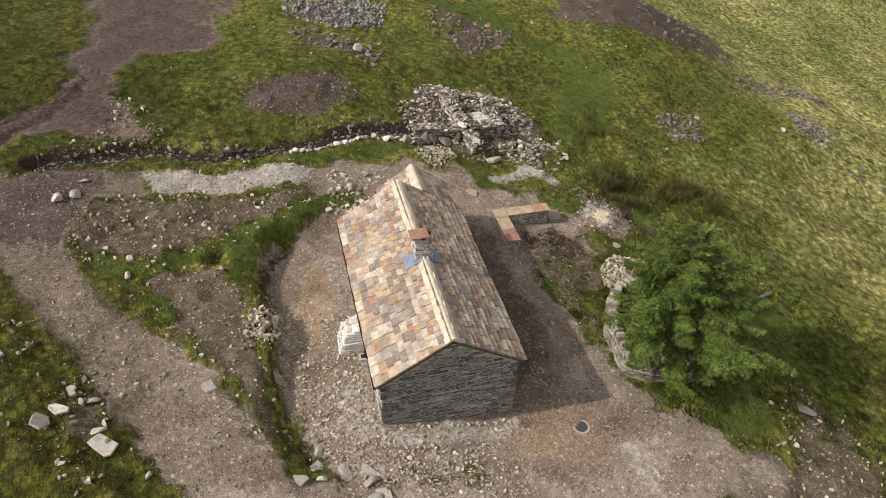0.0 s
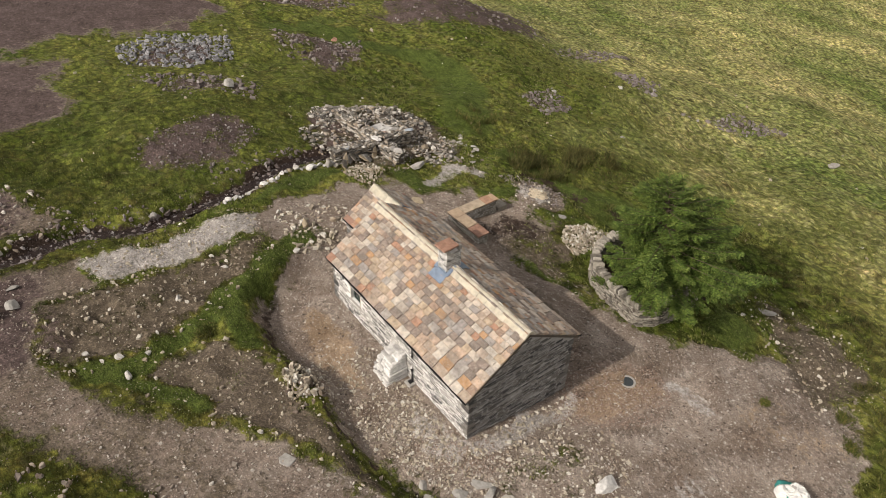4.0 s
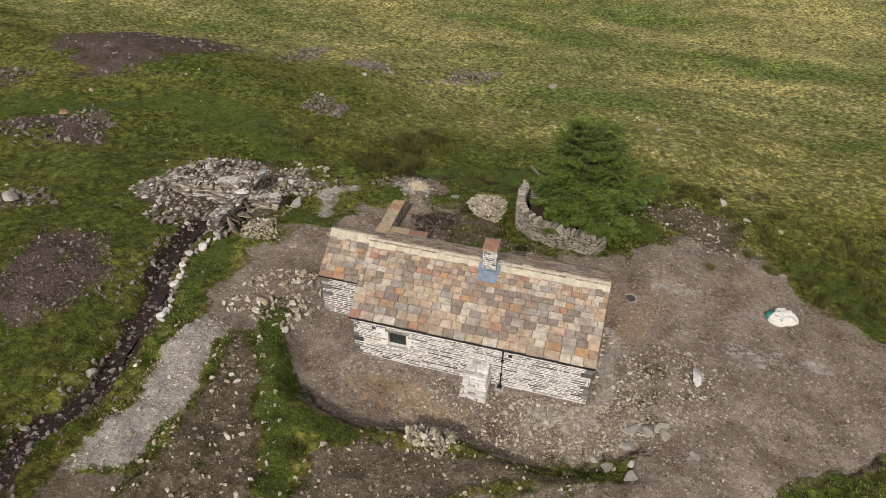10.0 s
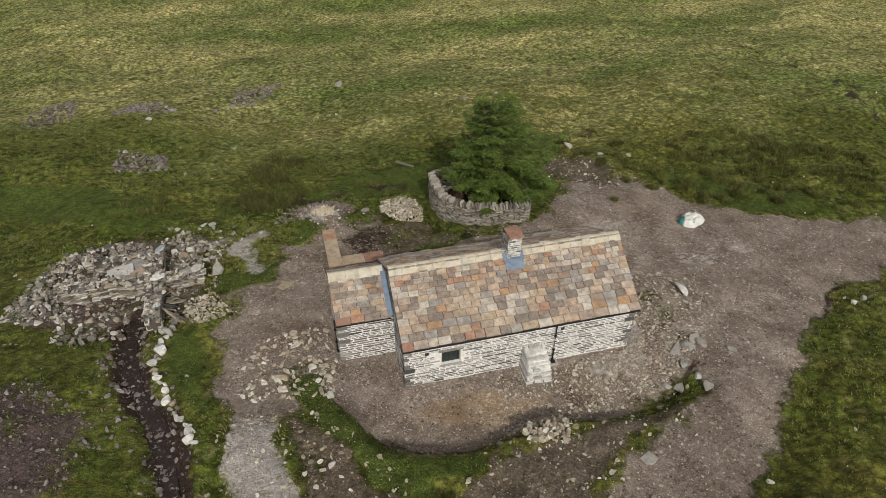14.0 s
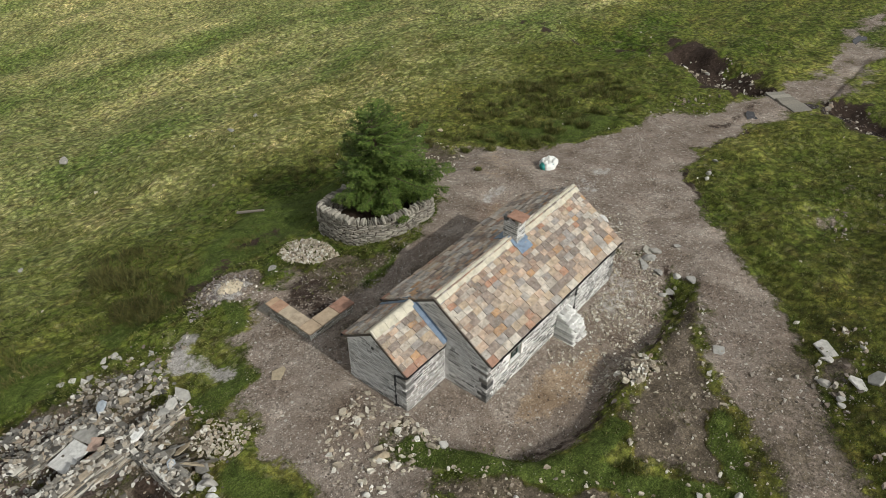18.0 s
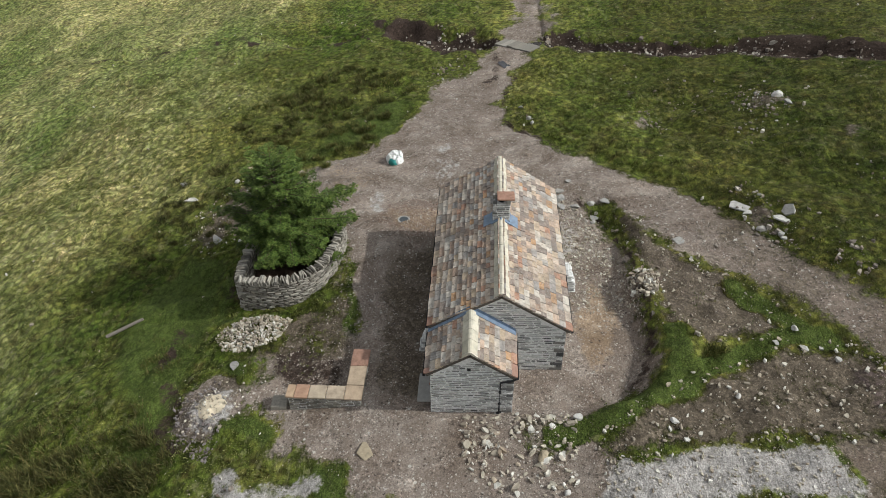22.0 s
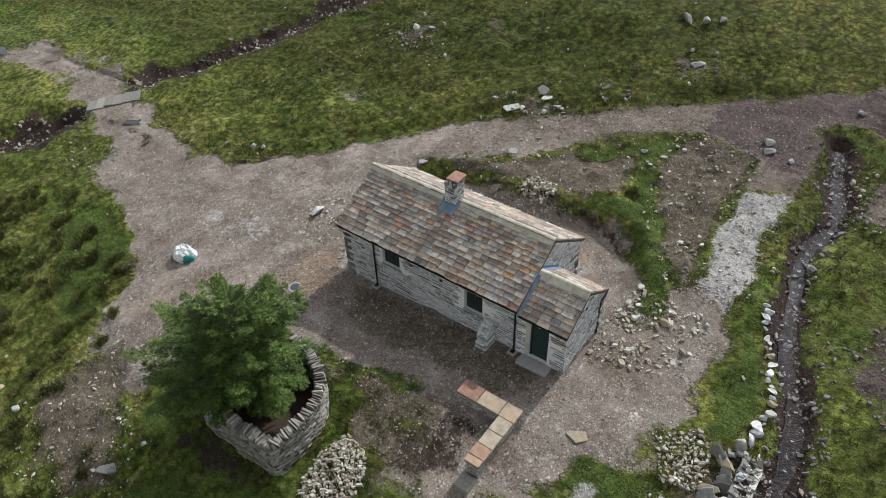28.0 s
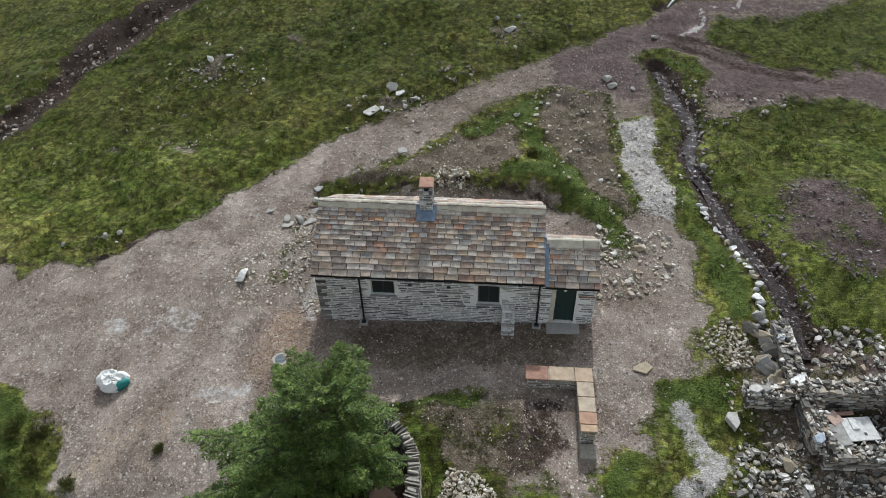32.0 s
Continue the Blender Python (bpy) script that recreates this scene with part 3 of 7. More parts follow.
SCREES = [[(42.7, 2.8), (44, -.7), (41.6, -5.6), (37.4, -4.2), (36.8, -.3), (39.7, 3.6)],
          [(49.4, -25), (53, -30), (51.7, -38.7), (45.5, -44.7), (38.5, -38), (36.5, -30), (39, -25), (44, -20)],
          [(34.2, -33.6), (35.8, -44), (32.3, -46.5), (30.6, -39)],
          [(25.5, -22.6), (25.4, -27), (22.2, -26.2), (21.6, -22.4)],
          [(27.9, -37.4), (23.8, -39.8), (22.2, -37), (25.7, -36)],
          [(20.4, -36.5), (18, -38.4), (17.6, -44), (13, -45.8), (15, -40)],
          [(43.4, -9.4), (39.4, -12.2), (37.8, -15.8), (34.3, -13.9), (33.5, -9.6), (37.4, -7.9)],
          [(57, -17), (52, -20), (48.5, -21.8), (45.5, -18.5), (50, -12)],
          [(36.6, 3.8), (35.2, -1.1), (31.4, -3.9), (29.4, -2.4), (31, 1.5), (33.2, 3.1)]]
DARK_SOIL = [(9.3, -10.8), (11.4, -9.2), (11.7, -6.6), (9.5, -6.5), (8.6, -8.4)]
SW_EARTH = [(-4.3, -13.2), (-2.6, -15.2), (-.4, -16.8), (-2.1, -18.4), (-5.6, -18.6), (-7.6, -16.4), (-7.4, -13.9), (-7.0, -12.0), (-5.0, -12.4)]
SAND = (12.05, -12.3)
GREENS = [[(2.4, -7.7), (4.6, -7.3), (5.8, -6.7), (7.8, -6.2), (8.5, -7.0), (6.5, -7.6), (4.0, -8.2)], [(12.6, -11.6), (12.3, -10.3), (13.5, -9.0), (14.4, -9.5), (13.4, -11.9)],
          [(9.5, -13.1), (8.7, -12.1), (10.1, -10.9), (11.3, -11.3), (10.2, -12.5)], [(9.4, -8.7), (10.3, -7.9), (10.9, -8.4), (10.2, -9)],
          [(6.2, -9.2), (6.6, -12.6), (6.3, -14.6), (2, -14.6), (2.4, -13.4), (5.6, -13.5), (5.8, -11.5)],
          [(17.7, 3.6), (18.7, 3.4), (19.9, -.4), (19.8, -2.8), (18.6, -3), (18.1, -.6)], [(15.0, -5.6), (17.4, -5.0), (18.6, -5.6), (17.7, -6.9), (16.4, -7.2), (15.1, -7.6)],
          [(-.6, -12.4), (-3, -12.8), (-2.6, -14.6), (.6, -14.6)],
          [(9.8, -13.6), (12.4, -14.2), (18.4, -13.2), (18.6, -15.4), (11, -16.4)]]
SOFT_GREEN = [(-20, -4.9), (-14.5, -5.7), (-10.4, -7.4), (-10.1, -8.5), (-11.0, -9.3), (-9.5, -11.2), (-7.2, -11.4), (-8.3, -12.8), (-9.8, -15.3), (-14, -13), (-19, -9)]
GREENS.append([(-2.4, -13.9), (-3.2, -12.1), (-2.4, -11.5), (-.3, -11.5), (.4, -13.2)])
SOUTH_GREEN = [(1, -14.2), (7, -13.6), (10.2, -13.2), (12.5, -14.4), (12, -17), (9, -19.5), (3, -20), (-1.5, -18.5)]
MOSSY = [[(2, -7.6), (8.5, -5.9), (9.8, -7.6), (11.2, -10.4), (10, -12.6), (8.6, -12.4), (6.2, -9.2), (4, -8.8)], [(-3.6, 3.8), (-3.8, -1), (-1.6, -1.6), (-1.0, 3.4)], [(13, 3.4), (13.2, .6), (15, .4), (16.2, 2.6)], [(-13, -7), (-9.6, -9), (-8.2, -12), (-9.6, -13), (-12, -10)]]
GREEN_BANK = [(14.4, 2.4), (13.4, 4.2), (12.3, 6), (11.3, 7.6), (10.4, 9.6), (9.7, 11.6), (9.5, 13.2)]
RUIN = [(25.6, -3.8), (27.3, -5.5), (27.2, -7.6), (26, -10), (24.6, -12.4), (22.4, -12.8), (19, -12), (17.8, -10.4), (18.2, -7.8), (17.5, -4.2), (18.8, -3.2), (20.9, -2.8), (23.2, -3)]
LAWN_EDGE = [(-29, 4.6), (-23, 2.2), (-18, .9), (-12.3, 1.1), (-8.9, 4.1), (-5.2, 7.6), (-.8, 11.6), (3.5, 13.9), (8.4, 16.8), (12, 19.4), (17.5, 22.6)]
SLOPE = (0.02309, 0.05508, 0.1278, -0.001144, 0.0002823, -0.0003693, 1.813e-05, -6.367e-05, -3.992e-05, 0.0001177)


def bell(x, y, cx, cy, r):
    return np.exp(-((x - cx) ** 2 + (y - cy) ** 2) / (2 * r * r))


def land(x, y, rough=True):
    """Height of the ground."""
    x, y = np.asarray(x, float), np.asarray(y, float)
    X, Y = 30 * np.tanh(x / 30), 40 * np.tanh(y / 40)
    s = SLOPE
    z = s[0] + s[1] * X + s[2] * Y + s[3] * X * X + s[4] * X * Y + s[5] * Y * Y + s[6] * X**3 + s[7] * X * X * Y + s[8] * X * Y * Y + s[9] * Y**3
    z = z + .38 * bell(x, y, 1.5, -9.2, 3.2) + .3 * bell(x, y, -5.4, -9.4, 2) + .32 * bell(x, y, 12.3, -12, 1.7) + .25 * bell(x, y, 7.5, -11.8, 1.1)
    z = z + .9 * bell(x, y, 27, 4, 3.8) + 1.6 * bell(x, y, 44, -33, 6) + .25 * bell(x, y, 16, 4.5, 1.2)
    # levelled platform of the house, cut into the slope behind it
    k = sstep(y, -2.8, 2.8)
    flat = (-.62 + .045 * x) * (1 - k) + (.08 + .005 * x) * k
    out_s = np.maximum(-3.6 - y, 0) / 2.6
    out_n = np.maximum(y - 5.7 - .35 * np.sin(x * .9), 0) / 1.5
    out_w = np.maximum(-.8 - x, 0) / 2.4
    out_e = np.maximum(x - 12.2 + np.clip(y - 3, 0, 3) * .3, 0) / 1.3
    w = 1 - sstep(np.sqrt(out_s**2 + out_n**2 + out_w**2 + out_e**2), 0, 1)
    z = z * (1 - w) + flat * w
    # banks and channels
    edge = line_dist(x, y, LAWN_EDGE)
    north = y > np.interp(x, [p[0] for p in LAWN_EDGE], [p[1] for p in LAWN_EDGE])
    z = z + np.where(north, .22 * sstep(edge, .1, 1.2), 0) * sstep(x, -60, -40) * (1 - sstep(x, 17, 26)) * (1 - sstep(edge, 6, 20))
    wob = (vnoise(x, y, 1.3, 5) - .5) * .5
    z = z - .5 * (1 - sstep(line_dist(x, y, DRAIN) + wob * .4, .25, .8)) - .65 * (1 - sstep(area_dist(x, y, PEAT_PIT) + wob * 1.4, -.8, .3))
    z = z - .5 * (1 - sstep(line_dist(x, y, STREAM) + wob * .5, .10, .95))
    z = z - .45 * (1 - sstep(area_dist(x, y, [(21.2, -6.7), (24.4, -6.3), (24.2, -7.9), (21.3, -8.8)]), -.35, .1))
    z = z - .35 * (1 - sstep(line_dist(x, y, HAG) + wob, .1, .7))
    for r in RUTS:
        z = z - .09 * (1 - sstep(line_dist(x, y, r) + wob * .3, .08, .32))
    bridge = sstep(np.hypot(x + 28.9, y - 2.3), 2.0, 3.2)
    z = z - .75 * bridge * (1 - sstep(line_dist(x, y, PEAT_STREAM) + wob, .3, 1.8))
    if rough:
        t = area_dist(x, y, TRACK)
        g = sstep(t, -.1, .8) * (.15 + .85 * sstep(line_dist(x, y, STREAM), .4, 1.8))
        z = z + g * ((vnoise(x, y, .5, 1) - .5) * .18 + (vnoise(x, y, 1.1, 8) - .5) * .24 + (vnoise(x, y, 2.6, 2) - .5) * .38 + (vnoise(x, y, 6, 3) - .5) * .7 * sstep(t, 2, 8) + (vnoise(x, y, 13, 9) - .5) * 1.9 * sstep(t, 8, 22))
        z = z + (1 - g) * ((vnoise(x, y, .35, 4) - .5) * .045 + (vnoise(x, y, 1.6, 6) - .5) * .07)
        z = z + (vnoise(x, y, .16, 7) - .5) * .03
    return z


def height(x, y):
    return float(land(np.array([x]), np.array([y]))[0])


def zones(x, y):
    """gravel, pale, scree, mud, lush, dry."""
    far = sstep(np.hypot(x - 5, y), 22, 40)
    wx = (vnoise(x, y, 1.5, 41) - .5) * (.75 + 1.6 * far) + (vnoise(x, y, .5, 42) - .5) * .3 + (vnoise(x, y, 5.5, 47) - .5) * 3.4 * far
    wy = (vnoise(x, y, 1.5, 43) - .5) * (.75 + 1.6 * far) + (vnoise(x, y, .5, 44) - .5) * .3 + (vnoise(x, y, 5.5, 48) - .5) * 3.4 * far
    x, y = x + wx, y + wy
    t = area_dist(x, y, TRACK)
    soft = .3 + .7 * (1 - sstep(y, -2, 5))
    t = t + soft * ((vnoise(x, y, 2.3, 51) - .5) * 1.7 + (vnoise(x, y, .8, 52) - .5) * .9)
    grav = 1 - sstep(t, -.95 - 1.5 * far, .95 + 1.0 * far)
    grav = np.maximum(grav, .70 * (1 - sstep(area_dist(x, y, SPOIL), -.9, .7)))
    grav = np.maximum(grav, .76 * (1 - sstep(area_dist(x, y, STONY_BANK), -.7, .5)))
    grav = np.maximum(grav, .66 * (1 - sstep(area_dist(x, y, SW_EARTH), -.8, .7)))
    grav = np.maximum(grav, .62 * (1 - sstep(area_dist(x, y, RUIN), -1.2, .8)))
    grav = np.maximum(grav, .9 * (1 - sstep(np.hypot(x - SAND[0], (y - SAND[1]) * .8), .9, 2.2)))
    grav = np.maximum(grav, .5 * (1 - sstep(area_dist(x, y, [(-3.4, 1.5), (-3.6, -2.2), (-.8, -3), (-.6, 1.5)]), -.3, .5)))
    for cx, cy, rx, ry in ((-11.4, 17.4, 1.2, 1.9), (-10.9, 9.8, 1.3, .7), (-15.4, 9.4, 1.2, .6), (-6.1, 20.7, 1.0, 1.2), (8.2, 20.9, 1.6, .8), (1.6, 13.4, 1.6, .8)):
        grav = np.maximum(grav, .56 * (1 - sstep(np.hypot((x - cx) / rx, (y - cy) / ry), .4, 1.2)))
    pale = .80 * (1 - sstep(area_dist(x, y, PALE), -.5, .5))
    pale = np.maximum(pale, .5 * (1 - sstep(line_dist(x, y, [(19.6, 20.5), (20.2, 20.9), (21.5, 22.2), (23.5, 24.2), (25.6, 25.9), (28, 27.2)]), .1, .55)))
    pale = np.maximum(pale, .60 * (1 - sstep(np.hypot(x - SAND[0] - .2, (y - SAND[1]) * .8), .5, 1.6)))
    pale = np.maximum(pale, .58 * (1 - sstep(np.hypot((x - .6) * .35, y - 3.6), .25, 1.1)))
    pale = np.maximum(pale, .64 * (1 - sstep(line_dist(x, y, [(16.1, -7.0), (16.4, -8.3), (16.9, -9.7), (15.9, -10.4)]), .15, .9)))
    pale = np.maximum(pale, .46 * (1 - sstep(np.hypot((x + 8) * .25, y + 3.2), .3, 1.6)))
    pale = np.maximum(pale, .5 * (1 - sstep(line_dist(x, y, [(-4.5, -7.2), (-2.4, -6.6)]), .1, .7)))
    pale = np.maximum(pale, .70 * (1 - sstep(line_dist(x, y, [(-.55, -2.4), (-.5, 2.8)]), .1, .75)))
    scree = np.zeros_like(x)
    for s in SCREES:
        scree = np.maximum(scree, .68 * (1 - sstep(area_dist(x, y, s), -2.8, 1.5)))
    scree = np.maximum(scree, .66 * (1 - sstep(area_dist(x, y, MOUND_SCREE), -1.4, 1.2)))
    scree = np.maximum(scree, .78 * grav * np.maximum(sstep(x, 9, 12.5) * sstep(y, 12, 15), sstep(x, 19.5, 23)))
    mud = 1 - sstep(line_dist(x, y, STREAM), .35, 1.0)
    mud = np.maximum(mud, .85 * (1 - sstep(area_dist(x, y, PEAT_PIT), -.4, .5)))
    mud = np.maximum(mud, .9 * (1 - sstep(line_dist(x, y, DRAIN), .2, .7)))
    mud = np.maximum(mud, .60 * (1 - sstep(line_dist(x, y, HAG), .1, .9)))
    for r in RUTS:
        mud = np.maximum(mud, .62 * (1 - sstep(line_dist(x, y, r), .05, .4)))
    mud = np.maximum(mud, .46 * (1 - sstep(line_dist(x, y, [(19.4, 19.9), (22.5, 18.6), (26, 17)]), .3, 1.2)))
    mud = np.maximum(mud, .52 * (1 - sstep(line_dist(x, y, [(-21, -.4), (-24.6, .9), (-28, 1.4)]), .1, .8)))
    mud = np.maximum(mud, 1 - sstep(line_dist(x, y, PEAT_STREAM), 1.0, 2.5) * 1.0 - (np.hypot(x + 28.9, y - 2.3) < 2.6))
    mud = np.maximum(mud, .54 * (1 - sstep(line_dist(x, y, LAWN_EDGE[1:5]), .0, .45)))
    mud = np.maximum(mud, .56 * (1 - sstep(area_dist(x, y, DARK_SOIL), -.6, .5)))
    mud = np.maximum(mud, .6 * (1 - sstep(area_dist(x, y, [(21.2, -6.6), (24.4, -6.2), (24.2, -8.2), (21.3, -9)]), -.4, .3)))
    mud = np.maximum(mud, .6 * (1 - sstep(line_dist(x, y, [(10.6, -14.6), (13.4, -14), (14.2, -13)]), .2, .9)))
    mud = np.maximum(mud, .62 * (1 - sstep(area_dist(x, y, [(.9, -13.1), (.4, -14.2), (4.6, -14), (4.9, -13.1)]), -.2, .5)))
    mud = np.maximum(mud, .55 * (1 - sstep(line_dist(x, y, [(-2.2, 4.2), (.2, 5.9), (4, 6.7), (6.8, 6.9), (9.8, 6.6), (11.4, 5.4)]), .0, .4)))
    mud = np.maximum(mud, .52 * (1 - sstep(line_dist(x, y, [(6.5, -15.5), (9, -16)]), .2, 1.1)))
    lush = np.zeros_like(x)
    for s in GREENS:
        lush = np.maximum(lush, .68 * (1 - sstep(area_dist(x, y, s), -.8, .8)))
    lush = np.maximum(lush, .8 * (1 - sstep(line_dist(x, y, GREEN_BANK), .25, 1.0)))
    lush = np.maximum(lush, .66 * (1 - sstep(line_dist(x, y, [(6.4, 10.6), (8.4, 12.2), (9.8, 13.5)]), .1, .9)))
    lush = np.maximum(lush, .7 * (1 - sstep(line_dist(x, y, [(8.6, 7.6), (9.6, 7.5), (11, 7.2)]), .2, .9)))
    lush = np.maximum(lush, .6 * (1 - sstep(line_dist(x, y, [(18.2, 17.6), (19.6, 17.6), (20.4, 17.0)]), .2, 1.0)))
    lush = np.maximum(lush, .6 * (1 - sstep(line_dist(x, y, [(22, -15), (27, -18), (34, -19), (44, -12)]), 1.0, 4.0)))
    lush = np.maximum(lush, .34 * (1 - sstep(area_dist(x, y, COBBLES), -1.2, .5)))
    lush = np.maximum(lush, .68 * (1 - sstep(area_dist(x, y, SOFT_GREEN), -2.4, 1.2)))
    lush = np.maximum(lush, .68 * (1 - sstep(area_dist(x, y, SOUTH_GREEN), -2.0, 1.4)))
    for s in MOSSY:
        lush = np.maximum(lush, .40 * (1 - sstep(area_dist(x, y, s), -.9, .7)))
    grav = grav * (1 - .80 * sstep(lush, .12, .66))
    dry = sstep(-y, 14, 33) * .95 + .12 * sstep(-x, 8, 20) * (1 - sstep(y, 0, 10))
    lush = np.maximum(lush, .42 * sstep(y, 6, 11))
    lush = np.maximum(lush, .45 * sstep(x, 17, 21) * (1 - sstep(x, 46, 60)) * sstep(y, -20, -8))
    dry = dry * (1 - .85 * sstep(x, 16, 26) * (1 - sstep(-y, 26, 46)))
    warm = .80 * (1 - sstep(np.hypot((x - 7.4) * .30, y - 4.6), .4, 1.5))
    warm = np.maximum(warm, .42 * (1 - sstep(area_dist(x, y, [(-4.2, -10.4), (-8, -12), (-9.4, -10.6), (-8.2, -7.2), (-5.2, -7.2)]), -1.2, .8)))
    warm = np.maximum(warm, .6 * (1 - sstep(area_dist(x, y, RED_GRAVEL), -.6, .6)))
    warm = np.maximum(warm, .6 * (1 - sstep(np.hypot(x - 13.6, y - 13.4), .5, 1.6)))
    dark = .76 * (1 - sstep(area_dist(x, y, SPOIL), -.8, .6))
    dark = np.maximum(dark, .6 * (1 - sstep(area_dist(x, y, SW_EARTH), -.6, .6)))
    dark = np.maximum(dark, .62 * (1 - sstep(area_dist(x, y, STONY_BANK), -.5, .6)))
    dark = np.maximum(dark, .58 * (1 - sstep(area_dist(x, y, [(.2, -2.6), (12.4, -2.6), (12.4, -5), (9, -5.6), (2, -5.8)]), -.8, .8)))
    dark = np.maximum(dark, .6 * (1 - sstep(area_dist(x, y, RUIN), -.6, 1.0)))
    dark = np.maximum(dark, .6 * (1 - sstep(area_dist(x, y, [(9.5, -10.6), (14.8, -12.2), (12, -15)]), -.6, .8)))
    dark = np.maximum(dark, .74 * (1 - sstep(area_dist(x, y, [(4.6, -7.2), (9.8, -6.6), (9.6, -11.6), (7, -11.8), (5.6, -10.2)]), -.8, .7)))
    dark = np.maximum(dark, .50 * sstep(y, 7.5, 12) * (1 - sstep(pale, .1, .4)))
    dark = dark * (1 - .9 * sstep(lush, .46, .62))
    return grav, pale, scree, np.clip(mud, 0, 1), lush, np.clip(dry, 0, 1), warm, dark


def steps(stops):
    out = []
    for a, b, d in stops:
        n = max(1, round((b - a) / d))
        out += [a + (b - a) * i / n for i in range(n)]
    return np.array(out + [stops[-1][1]])


def mesh_from(name, verts, faces, mat, smooth=False):
    """A mesh object from arrays of vertices and equal-sided faces."""
    me = bpy.data.meshes.new(name)
    verts, faces = np.asarray(verts, np.float32), np.asarray(faces, np.int32)
    n, k = faces.shape
    me.vertices.add(len(verts))
    me.vertices.foreach_set("co", verts.ravel())
    me.loops.add(n * k)
    me.loops.foreach_set("vertex_index", faces.ravel())
    me.polygons.add(n)
    me.polygons.foreach_set("loop_start", np.arange(0, n * k, k, dtype=np.int32))
    me.polygons.foreach_set("use_smooth", np.full(n, smooth))
    me.update(calc_edges=True)
    me.materials.append(mat)
    return new(name, me)


gx = steps([(-1200, -300, 150), (-300, -110, 12), (-110, -45, 2.2), (-45, -16, .5), (-16, 27, .17), (27, 75, .5), (75, 111, 2.2), (111, 300, 12), (300, 1200, 150)])
gy = steps([(-1200, -300, 150), (-300, -120, 12), (-120, -60, 2.0), (-60, -18, .45), (-18, 21, .17), (21, 45, .5), (45, 110, 2.4), (110, 300, 12), (300, 1200, 150)])
GX, GY = np.meshgrid(gx, gy)
fx, fy = GX.ravel(), GY.ravel()
fz = land(fx, fy)
idx = np.arange(len(fx)).reshape(GX.shape)
quads = np.stack([idx[:-1, :-1], idx[:-1, 1:], idx[1:, 1:], idx[1:, :-1]], -1).reshape(-1, 4)
ground = mesh_from("ground", np.stack([fx, fy, fz], -1), quads, M["ground"], True)
tagged(ground, "hillside of moor grass, gravel tracks and bare earth", "ground", kind="structure")
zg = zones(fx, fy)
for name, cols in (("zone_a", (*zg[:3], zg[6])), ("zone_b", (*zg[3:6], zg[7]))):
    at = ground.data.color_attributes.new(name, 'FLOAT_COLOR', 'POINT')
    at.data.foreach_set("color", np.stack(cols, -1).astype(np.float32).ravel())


def water_strip(name, line, half, drop, label):
    pts = []
    for (ax, ay), (bx, by) in zip(line, line[1:]):
        n = max(2, int(math.hypot(bx - ax, by - ay) / .35))
        pts += [(ax + (bx - ax) * i / n, ay + (by - ay) * i / n) for i in range(n)]
    pts.append(line[-1])
    v, f = [], []
    for i, (x, y) in enumerate(pts):
        a, b = pts[max(i - 1, 0)], pts[min(i + 1, len(pts) - 1)]
        dx, dy = b[0] - a[0], b[1] - a[1]
        l = math.hypot(dx, dy)
        z = float(land(np.array([x]), np.array([y]), False)[0]) + drop
        w = half * (.55 + .75 * float(vnoise(np.array([x]), np.array([y]), .8, 90)[0]))
        v += [(x - dy / l * w, y + dx / l * w, z), (x + dy / l * w, y - dx / l * w, z)]
        if i:
            f.append((2 * i - 2, 2 * i - 1, 2 * i + 1, 2 * i))
    return tagged(mesh_from(name, v, f, M["water"], True), label, "water", kind="structure")


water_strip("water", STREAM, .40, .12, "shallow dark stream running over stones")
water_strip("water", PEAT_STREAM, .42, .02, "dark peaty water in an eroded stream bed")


# ---- building helpers ----
R = random.Random(7)


def part(name, bm, material, parent, label="", smooth=False):
    me = bpy.data.meshes.new(name)
    bm.normal_update()
    bm.to_mesh(me)
    bm.free()
    me.materials.append(material)
    if smooth:
        me.polygons.foreach_set("use_smooth", np.full(len(me.polygons), True))
    ob = new(name, me)
    ob.parent = parent
    if label:
        tagged(ob, label)
    return ob


def thing(name, label, category, at=(0, 0, 0), group=""):
    ob = new(name)
    ob.location = at
    return tagged(ob, label, category, group)


def box(bm, a, b, turn=None, bev=0.0):
    """A box between two corners, turned by a matrix, with bevelled edges."""
    r = bmesh.ops.create_cube(bm, size=1.0)
    c = [(a[i] + b[i]) / 2 for i in range(3)]
    s = [abs(b[i] - a[i]) for i in range(3)]
    for v in r["verts"]:
        v.co = Vector((v.co.x * s[0] + c[0], v.co.y * s[1] + c[1], v.co.z * s[2] + c[2]))
    if bev:
        es = list({e for v in r["verts"] for e in v.link_edges})
        n = bmesh.ops.bevel(bm, geom=es, offset=bev, segments=1, affect='EDGES')
        vs = {v for f in n["faces"] for v in f.verts}
    else:
        vs = r["verts"]
    if turn is not None:
        for v in vs:
            v.co = turn @ v.co
    return bm


def boxed(a, b, turn=None, bev=0.0):
    return box(bmesh.new(), a, b, turn, bev)


